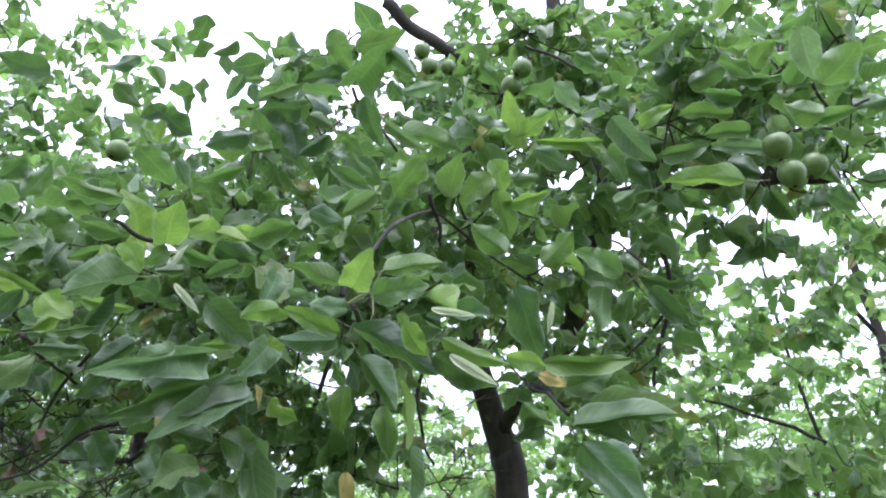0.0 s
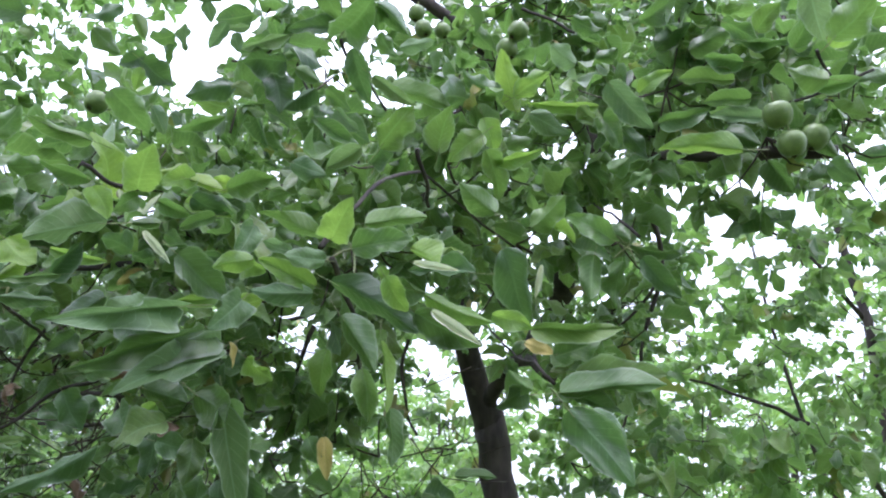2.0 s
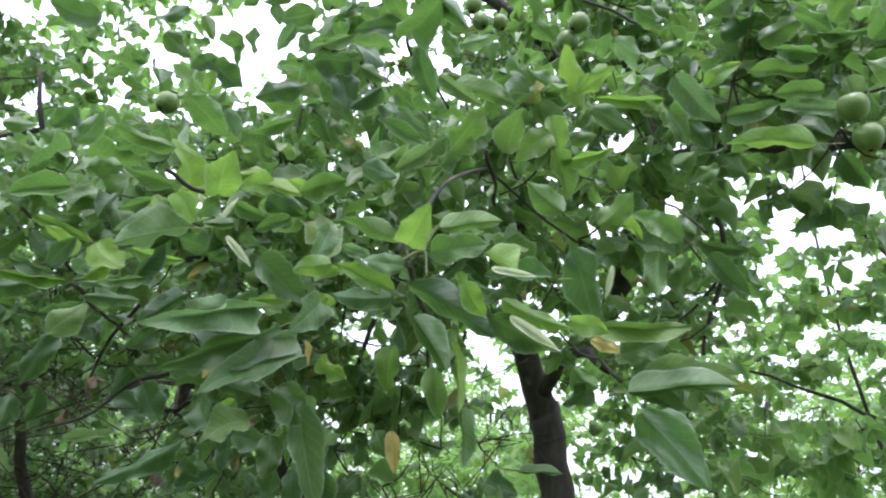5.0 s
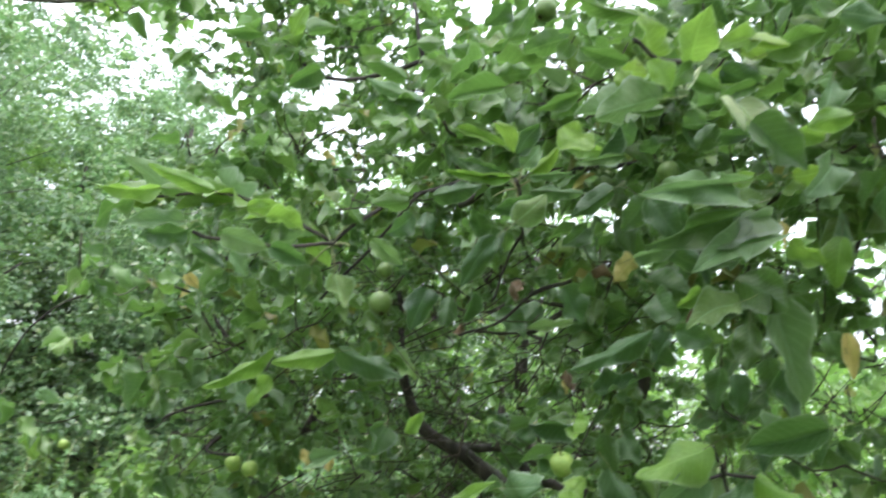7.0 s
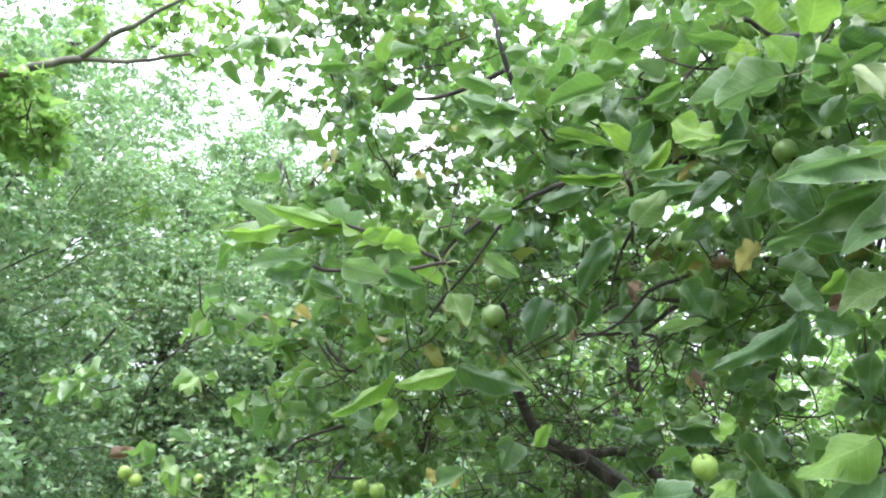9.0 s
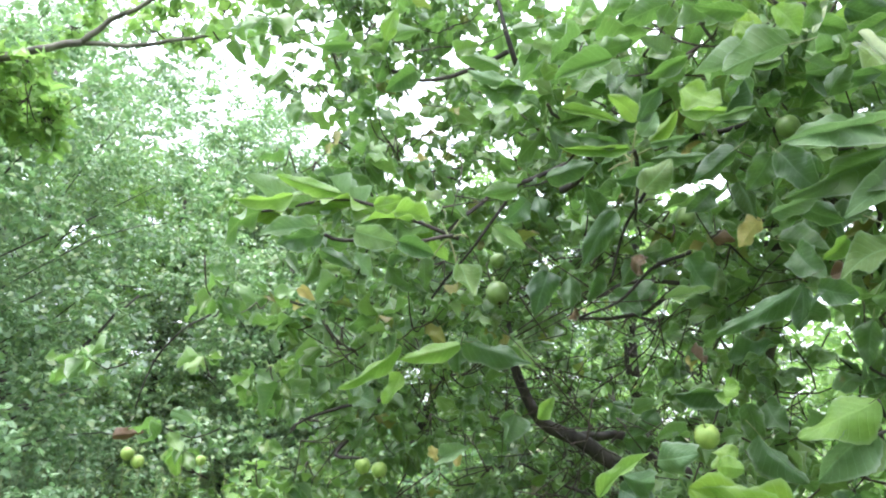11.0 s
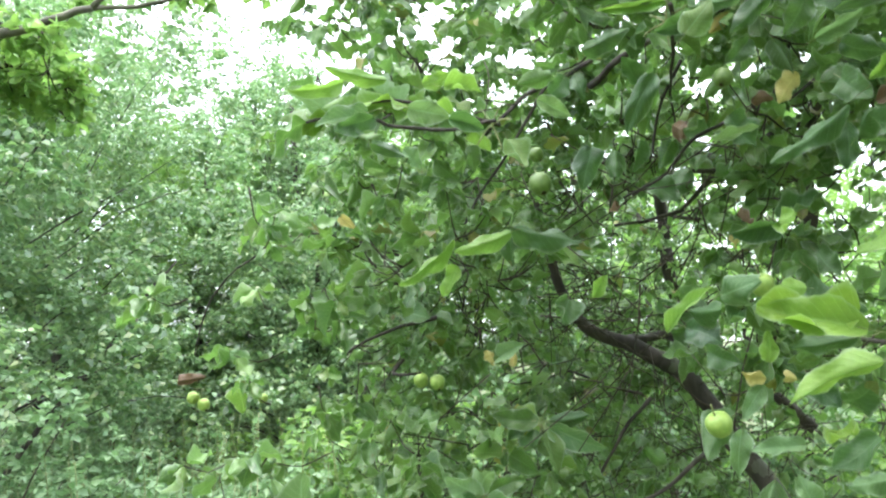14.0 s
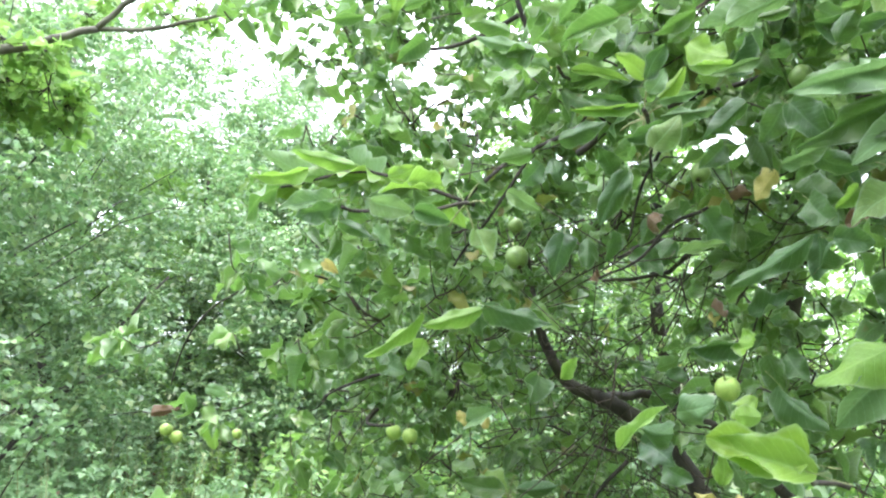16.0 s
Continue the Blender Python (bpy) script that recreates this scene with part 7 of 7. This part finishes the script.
# the crown behind, and unseen masses overhead added to keep light off the leaves
for cx, cy, cz, rx, ry, rz, n in ((0.60, 2.15, 3.25, 1.0, 0.8, 0.4, 42), (-1.0, 1.7, 3.75, 0.7, 0.6, 0.2, 30), (-0.8, 2.9, 2.4, 0.9, 0.5, 0.5, 12), (-1.0, 1.2, 3.2, 0.6, 0.5, 0.22, 26), (-0.9, 2.1, 2.6, 0.6, 0.45, 0.2, 18), (-1.35, 2.80, 1.25, 0.5, 0.35, 0.5, 46), (-0.42, 2.12, 2.09, 0.14, 0.10, 0.10, 3), (-1.22, 2.40, 1.70, 0.40, 0.26, 0.30, 10), (-1.60, 2.22, 1.99, 0.30, 0.28, 0.34, 26), (-1.45, 2.70, 1.75, 0.30, 0.25, 0.35, 12), (-1.58, 1.56, 2.66, 0.32, 0.32, 0.22, 16), (-0.3, 0.15, 3.15, 1.3, 0.75, 0.22, 62), (-0.7, 1.4, 3.42, 0.7, 0.55, 0.10, 48)):
    for i in range(n):
        q = crown_rng.normal(size=3)
        q *= crown_rng.uniform(0.3, 1) / np.linalg.norm(q)
        tuft(cx + rx * q[0], cy + ry * q[1], cz + rz * q[2], 0.16, 26)

twigs_within(-1.7, -0.6, 1.6, 2.5, 1.0, 1.8, 73)
twigs_across(-1.3, -0.5, 1.2, 2.0, 1.45, 1.95, 44)
twigs_within(-0.7, -0.2, 1.2, 1.8, 1.5, 2.0, 14)
twigs_across(-1.6, -0.6, 1.7, 2.5, 1.2, 2.0, 32)
twigs_across(-0.9, 0.0, 1.3, 2.0, 1.35, 2.0, 16)
twigs_across(-1.0, -0.3, 1.1, 1.6, 1.55, 2.1, 10)
near_leaves = near_crown.build("foliage", MANY)
near_leaves.transform(Matrix.Translation(-apple_tree.location))
part("foliage", near_leaves, apple_tree, kind="stuff")
for owner, leaves, twigs, mat in ((apple_tree, crown, crown_twigs, MANY), (fruit_tree, back, back_twigs, BACK)):
    for name, me in (("foliage", leaves.build("foliage", mat)), ("twig_work", twig_mesh("twig_work", twigs, 0.0017, 0.0009, TWIG))):
        me.transform(Matrix.Translation(-owner.location))
        part(name, me, owner, kind="stuff")


def tree(name, x, y, height, spread, label, mat, leaves, size, low=0.15, lean=(0.0, 0.0), seed=1, trunk=0.07, bark=BARK_GREY, shape=CHIP, group="", clumps=None, category="tree"):
    """A tree with a tapered trunk, limbs that carry it to its outline, and leaves in clumps along them."""
    rng = np.random.default_rng(seed)
    t = thing(name, (x, y, 0.0), label, category, group=group)
    top = Vector((lean[0], lean[1], height * 0.9))
    spine = [Vector((0, 0, -0.1)), top * 0.3 + Vector((rng.normal(0, 0.06), rng.normal(0, 0.06), 0)), top * 0.6 + Vector((rng.normal(0, 0.15), rng.normal(0, 0.15), 0)), top]
    v, f = tube(spine, trunk, trunk * 0.25, 10)
    part("trunk", mesh("trunk", [tuple(q) for q in v], f, [bark]), t)
    fol, twigs = Foliage(shape), []
    count = clumps or 26
    for i in range(count):
        s = low + (1 - low) * (i + rng.uniform(0, 1)) / count
        a = i * 2.4 + rng.normal(0, 0.4)
        reach = spread * (0.35 + 0.65 * math.sin(math.pi * min(1, 0.15 + 0.8 * s)) ** 0.7) * rng.uniform(0.55, 1.1)
        root = top * max(0.12, s * 0.75)
        tip = Vector((lean[0] * s + reach * math.cos(a), lean[1] * s + reach * math.sin(a), height * s + rng.normal(0, 0.1 * spread)))
        mid = root.lerp(tip, 0.5) + Vector((0, 0, 0.12 * reach))
        if i % 2 == 0:
            v, f = tube([root, root.lerp(mid, 0.6), mid.lerp(tip, 0.35)], trunk * 0.26 * (1.1 - s), 0.004, 6, 3)
            part("limb", mesh("limb", [tuple(q) for q in v], f, [bark]), t)
        else:
            twigs.append((root, mid, mid.lerp(tip, 0.6)))
        n = int(leaves / count)
        for k in range(7):
            c = root.lerp(tip, 0.3 + 0.12 * k) + Vector(rng.normal(0, 0.10 * spread, 3))
            spurs(rng, fol, tuple(c), 0.14 * spread, n / 7, size, None, 0.3)
    part("twig_work", twig_mesh("twig_work", twigs, trunk * 0.09, 0.003, bark), t, kind="stuff")
    part("crown", fol.build("crown", mat), t, kind="stuff")
    return t


# stems of the fruit tree close behind, whose leaves stand against the sky
limb(fruit_tree, [(1.45, 2.95, -0.1), (1.40, 2.95, 0.9), (1.33, 2.97, 1.8), (1.30, 3.0, 2.5), (1.22, 3.05, 3.2), (1.2, 3.1, 3.9)], 0.030, 0.008, "trunk")
limb(fruit_tree, [(1.38, 2.95, 1.2), (1.15, 3.0, 1.8), (0.98, 3.05, 2.5), (0.92, 3.1, 3.2)], 0.010, 0.004)
limb(fruit_tree, [(1.33, 2.97, 1.8), (1.10, 2.9, 2.05), (0.85, 2.85, 2.15), (0.55, 2.9, 2.25)], 0.010, 0.004)
limb(fruit_tree, [(1.31, 3.0, 2.2), (1.55, 2.9, 2.5), (1.8, 2.8, 2.75)], 0.010, 0.004)
limb(fruit_tree, [(1.30, 3.0, 2.5), (1.05, 2.9, 2.75), (0.8, 2.8, 2.8)], 0.009, 0.004)
FT = "slender fruit tree with bright green leaves against the sky"
tree("fruit_tree", 3.0, 5.0, 4.4, 1.5, FT, FAR_B, 6000, 0.07, 0.25, (0.1, -0.2), 4, 0.04, BARK, CHIP)
tree("fruit_tree", 1.4, 6.2, 3.3, 1.5, FT, FAR_B, 6000, 0.07, 0.2, (0.1, -0.2), 14, 0.04, BARK, CHIP)
tree("fruit_tree", -0.4, 6.0, 2.9, 1.4, FT, FAR_B, 6500, 0.07, 0.2, (-0.2, 0.2), 5, 0.04, BARK, CHIP)
tree("fruit_tree", -2.1, 6.2, 2.9, 1.5, FT, FAR_B, 7500, 0.07, 0.15, (0.2, 0.1), 6, 0.045, BARK, CHIP)
tree("fruit_tree", -2.2, 4.3, 4.3, 0.8, "tall thin-leaved fruit tree, sparse at its top", FAR_B, 2600, 0.06, 0.3, (0.1, 0.1), 7, 0.03, BARK, CHIP)

# wood along the far side of the orchard
GG = "grey-green tree in the dense edge of a wood"
tree("wood_tree", -4.95, 3.75, 2.9, 1.3, "grey-green tree with a dark trunk beside the orchard", FAR_A, 31248, 0.048, 0.34, (0.1, 0.2), 21, 0.06, BARK, FLAKE, clumps=40)
edge_tree = tree("wood_tree", -4.7, 1.4, 4.3, 1.5, "grey-green tree with a shaded inside", FAR_A, 40176, 0.048, 0.26, (-0.1, 0.1), 22, 0.06, BARK, FLAKE, clumps=44)
tree("wood_tree", -6.8, 2.7, 5.0, 1.8, GG, FAR_A, 49104, 0.049, 0.06, (0, 0), 23, 0.07, BARK, FLAKE, clumps=44)
tree("wood_tree", -7.2, 6.2, 5.2, 1.9, GG, FAR_A, 49104, 0.052, 0.06, (0, 0), 24, 0.07, BARK, FLAKE, clumps=44)
tree("wood_tree", -9.8, 3.6, 6.6, 2.4, GG, FAR_A, 49104, 0.067, 0.06, (0, 0), 25, 0.08, BARK, FLAKE, clumps=44)
tree("wood_tree", -9.2, 8.6, 5.2, 2.5, GG, FAR_A, 32384, 0.067, 0.06, (0, 0), 26, 0.08, BARK, FLAKE, clumps=44)
tree("wood_tree", -5.2, 8.6, 4.4, 2.3, GG, FAR_B, 29440, 0.063, 0.06, (0, 0), 27, 0.08, BARK, FLAKE, clumps=44)
tree("wood_tree", -7.6, 4.5, 4.1, 1.6, GG, FAR_B, 40176, 0.052, 0.06, (0, 0), 36, 0.07, BARK, FLAKE, clumps=44)
tree("wood_tree", -9.4, 6.8, 5.7, 2.2, GG, FAR_A, 32384, 0.063, 0.06, (0, 0), 37, 0.08, BARK, FLAKE, clumps=44)
tree("wood_tree", -5.4, 6.3, 4.4, 1.6, GG, FAR_B, 35712, 0.057, 0.06, (0, 0), 34, 0.07, BARK, FLAKE, clumps=44)
tree("wood_tree", -3.7, 6.6, 4.4, 1.6, GG, FAR_C, 23552, 0.056, 0.06, (0, 0), 35, 0.07, BARK, FLAKE, clumps=44)
tree("wood_tree", -1.6, 10.0, 3.4, 2.5, GG, FAR_B, 26496, 0.067, 0.06, (0, 0), 28, 0.08, BARK, FLAKE, clumps=40)
tree("wood_tree", 3.2, 9.5, 4.3, 2.6, GG, FAR_B, 23552, 0.075, 0.06, (0, 0), 29, 0.08, BARK, FLAKE, clumps=40)
tree("wood_tree", 7.0, 7.0, 5.0, 2.6, GG, FAR_B, 17664, 0.075, 0.06, (0, 0), 30, 0.08, BARK, FLAKE, clumps=40)
tree("wood_tree", -9.8, 1.2, 6.4, 2.4, GG, FAR_A, 29440, 0.067, 0.06, (0, 0), 31, 0.08, BARK, FLAKE, clumps=40)
tree("wood_tree", -13.0, 6.6, 6.6, 3.2, GG, FAR_A, 29440, 0.082, 0.06, (0, 0), 32, 0.10, BARK, FLAKE, clumps=40)
tree("wood_tree", -12.5, 11.5, 6.2, 3.2, GG, FAR_A, 26496, 0.082, 0.06, (0, 0), 33, 0.10, BARK, FLAKE, clumps=40)

tree("wood_tree", -7.4, 5.0, 5.2, 1.4, GG, FAR_A, 30000, 0.058, 0.06, (0, 0), 40, 0.07, BARK, FLAKE, clumps=44)
tree("wood_tree", -6.4, 4.8, 4.6, 1.2, GG, FAR_A, 22000, 0.054, 0.06, (0, 0), 41, 0.07, BARK, FLAKE, clumps=44)
limb(edge_tree, [(-4.86, 1.01, -0.10), (-4.65, 1.36, 0.51), (-4.44, 1.75, 1.21), (-4.37, 1.97, 1.47), (-4.28, 2.17, 1.82), (-4.18, 2.35, 2.08)], 0.020, 0.006, "leaning_stem", BARK)
# unseen trees, added to cut the low light from behind and the sides
for fx, fy, seed in ((2.2, -3.4, 15), (-0.8, -3.6, 16), (4.6, 0.4, 17), (-2.9, -2.9, 18), (0.8, -2.2, 19), (3.1, -1.0, 20), (3.6, 2.6, 38), (-4.9, -1.4, 39)):
    tree("fruit_tree", fx, fy, 4.8, 1.8, "unseen leafy tree added to block light from behind and beside the path", FAR_B, 7000, 0.10, 0.12, (0.1, -0.2), seed, 0.05, BARK, FLAKE)

# a neighbouring tree reaches over with a bare grey-brown bough
neighbour = thing("neighbour_tree", (-3.1, -0.9, 0.0), "grey-barked tree with a long bough and fresh yellow-green leaves", "tree")
limb(neighbour, [(-3.1, -0.9, -0.1), (-3.05, -0.8, 0.9), (-2.95, -0.6, 1.6), (-2.8, -0.2, 2.15)], 0.10, 0.06, "trunk", BARK_GREY)
limb(neighbour, [(-2.95, -0.6, 1.6), (-3.3, -0.8, 2.4), (-3.5, -1.1, 3.4), (-3.6, -1.3, 4.4)], 0.07, 0.02, "limb", BARK_GREY)
limb(neighbour, [(-2.8, -0.2, 2.15), (-2.62, 0.35, 2.36), (-2.46, 0.82, 2.46), (-2.40, 0.95, 2.52), (-2.33, 1.08, 2.59)], 0.019, 0.011, "bough", BARK_GREY)
limb(neighbour, [(-2.33, 1.08, 2.59), (-2.25, 1.22, 2.62), (-2.17, 1.31, 2.66), (-2.10, 1.41, 2.71), (-1.98, 1.52, 2.80)], 0.008, 0.003, "bough", BARK_GREY)
limb(neighbour, [(-2.33, 1.08, 2.59), (-2.27, 1.13, 2.67), (-2.17, 1.22, 2.77), (-2.05, 1.35, 2.92)], 0.010, 0.005, "bough", BARK_GREY)
nf, nt, nr = Foliage(FINE), [], np.random.default_rng(8)


def spray(x, y, z, radius, count):
    spurs(nr, nf, (x, y, z), radius, count * 1.4, 0.048, nt)


for i in range(26):
    spray(-2.95 + 0.5 * nr.random(), 0.68 + 0.50 * nr.random(), 2.36 + 0.22 * nr.random(), 0.12, 36)
for i in range(26):
    spray(-3.6 + nr.normal(0, 0.7), -1.2 + nr.normal(0, 0.6), 3.6 + nr.normal(0, 0.5), 0.25, 26)
for i in range(14):
    spray(-2.55 + 0.55 * nr.random(), 1.05 + 0.5 * nr.random(), 2.72 + 0.3 * nr.random(), 0.14, 16)
for i in range(8):
    spray(-2.1 + 0.45 * nr.random(), 1.35 + 0.35 * nr.random(), 2.80 + 0.2 * nr.random(), 0.10, 12)
for me, name in ((nf.build("foliage", FRESH), "foliage"), (twig_mesh("twig_work", nt, 0.003, 0.0015, TWIG), "twig_work")):
    me.transform(Matrix.Translation(-neighbour.location))
    part(name, me, neighbour, kind="stuff")


# ---- undergrowth ----
def bush(x, y, height, spread, mat, leaves, size, seed, label):
    rng = np.random.default_rng(seed)
    b = thing("shrub", (x, y, 0.0), label, "shrub", group="shrubs under the trees")
    fol, stems = Foliage(CHIP), []
    for i in range(16):
        a = rng.uniform(0, 6.28)
        tip = (spread * math.cos(a) * rng.uniform(0.2, 1), spread * math.sin(a) * rng.uniform(0.2, 1), height * rng.uniform(0.45, 1.0))
        stems.append(((0, 0, -0.05), (tip[0] * 0.3, tip[1] * 0.3, tip[2] * 0.6), tip))
        for k in range(3):
            s = 0.45 + 0.28 * k
            spurs(rng, fol, (tip[0] * s, tip[1] * s, tip[2] * s), spread * 0.35, leaves / 48, size, None, 0.15)
    part("stem_work", twig_mesh("stem_work", stems, 0.008, 0.003, TWIG), b, kind="stuff")
    part("foliage", fol.build("foliage", mat), b, kind="stuff")


bush(-3.7, 2.3, 1.0, 0.7, WEED, 6900, 0.042, 41, "low shrub with pale grey-green leaves")
bush(-4.4, 2.9, 0.9, 0.6, FAR_B, 3600, 0.06, 42, "low shrub with bright yellow-green leaves")
bush(-3.3, 3.2, 1.1, 0.6, FAR_B, 3600, 0.06, 43, "low shrub with bright yellow-green leaves")
bush(-3.6, 1.2, 1.3, 0.7, WEED, 7500, 0.042, 44, "low shrub with pale grey-green leaves")
bush(-2.6, 3.7, 1.2, 0.7, FAR_C, 2200, 0.07, 45, "low dark green shrub")
bush(-3.9, 4.4, 1.4, 0.8, FAR_C, 2400, 0.07, 46, "low dark green shrub")
bush(-5.6, 2.6, 1.3, 0.9, WEED, 7500, 0.042, 47, "low shrub with pale grey-green leaves")
bush(-1.6, 3.9, 1.3, 0.8, FAR_C, 3600, 0.055, 48, "low dark green shrub")
bush(-0.6, 4.2, 1.4, 0.8, FAR_B, 3600, 0.055, 49, "low shrub with bright yellow-green leaves")
bush(-6.2, 5.2, 1.4, 1.0, WEED, 2400, 0.07, 50, "low shrub with pale grey-green leaves")

# grass and weeds over the ground
gr = np.random.default_rng(70)
grass = Foliage(FLAKE)
count = 40000
gx, gy = gr.uniform(-11, 7, count), gr.uniform(-7, 11, count)
d = np.stack([gr.normal(0, 0.35, count), gr.normal(0, 0.35, count), np.ones(count)], 1)
nrm = np.stack([gr.normal(0, 1, count), gr.normal(0, 1, count), gr.normal(0, 0.3, count)], 1)
length = gr.uniform(0.10, 0.38, count)
grass.add(np.stack([gx, gy, np.full(count, -0.03)], 1), d, nrm, length, length * gr.uniform(0.05, 0.12, count))
tagged(new("grass", grass.build("grass", FAR_B)), "long uncut grass and weeds under the trees", "grass", kind="stuff")

# tall pale weeds and a few dry ones in the clearing before the wood
wr = np.random.default_rng(91)
for name, label, mat, stems, span, size in (("weeds", "tall pale green weeds in a clearing", WEED, 620, (-6.0, -2.3, 1.3, 5.0), 0.042),
                                            ("fresh_weeds", "fresh yellow-green weeds in a clearing", FAR_B, 200, (-5.4, -2.6, 2.4, 5.2), 0.052),
                                            ("dry_weeds", "dry reddish-brown weeds in a clearing", DEAD, 34, (-6.0, -2.6, 1.4, 4.8), 0.06)):
    fol, stalks = Foliage(CHIP), []
    for i in range(stems):
        x, y = wr.uniform(span[0], span[1]), wr.uniform(span[2], span[3])
        h = wr.uniform(0.5, 1.25) if mat is not DEAD else wr.uniform(0.3, 1.0)
        lean = wr.normal(0, 0.14, 2)
        tip = np.array([x + lean[0], y + lean[1], h])
        foot = np.array([x, y, -0.05])
        stalks.append((foot, (foot + tip) / 2 + wr.normal(0, 0.02, 3), tip))
        n = int(h * 46) if mat is not DEAD else int(h * 10)
        u = wr.uniform(0.25, 1.0, n)
        p = foot + (tip - foot) * u[:, None]
        a = wr.uniform(0, 6.28, n)
        d = np.stack([np.cos(a), np.sin(a), wr.normal(0.0, 0.35, n)], 1)
        up = np.stack([wr.normal(0, 0.3, n), wr.normal(0, 0.3, n), np.ones(n)], 1)
        length = size * wr.uniform(0.6, 1.3, n) * (1.25 - 0.5 * u)
        fol.add(p, d, up, length, length * wr.uniform(0.4, 0.65, n))
    weeds = tagged(new(name, fol.build(name, mat)), label, "weeds", kind="stuff")
    part("stem_work", twig_mesh("stem_work", stalks, 0.004, 0.002, STALK), weeds, kind="stuff")
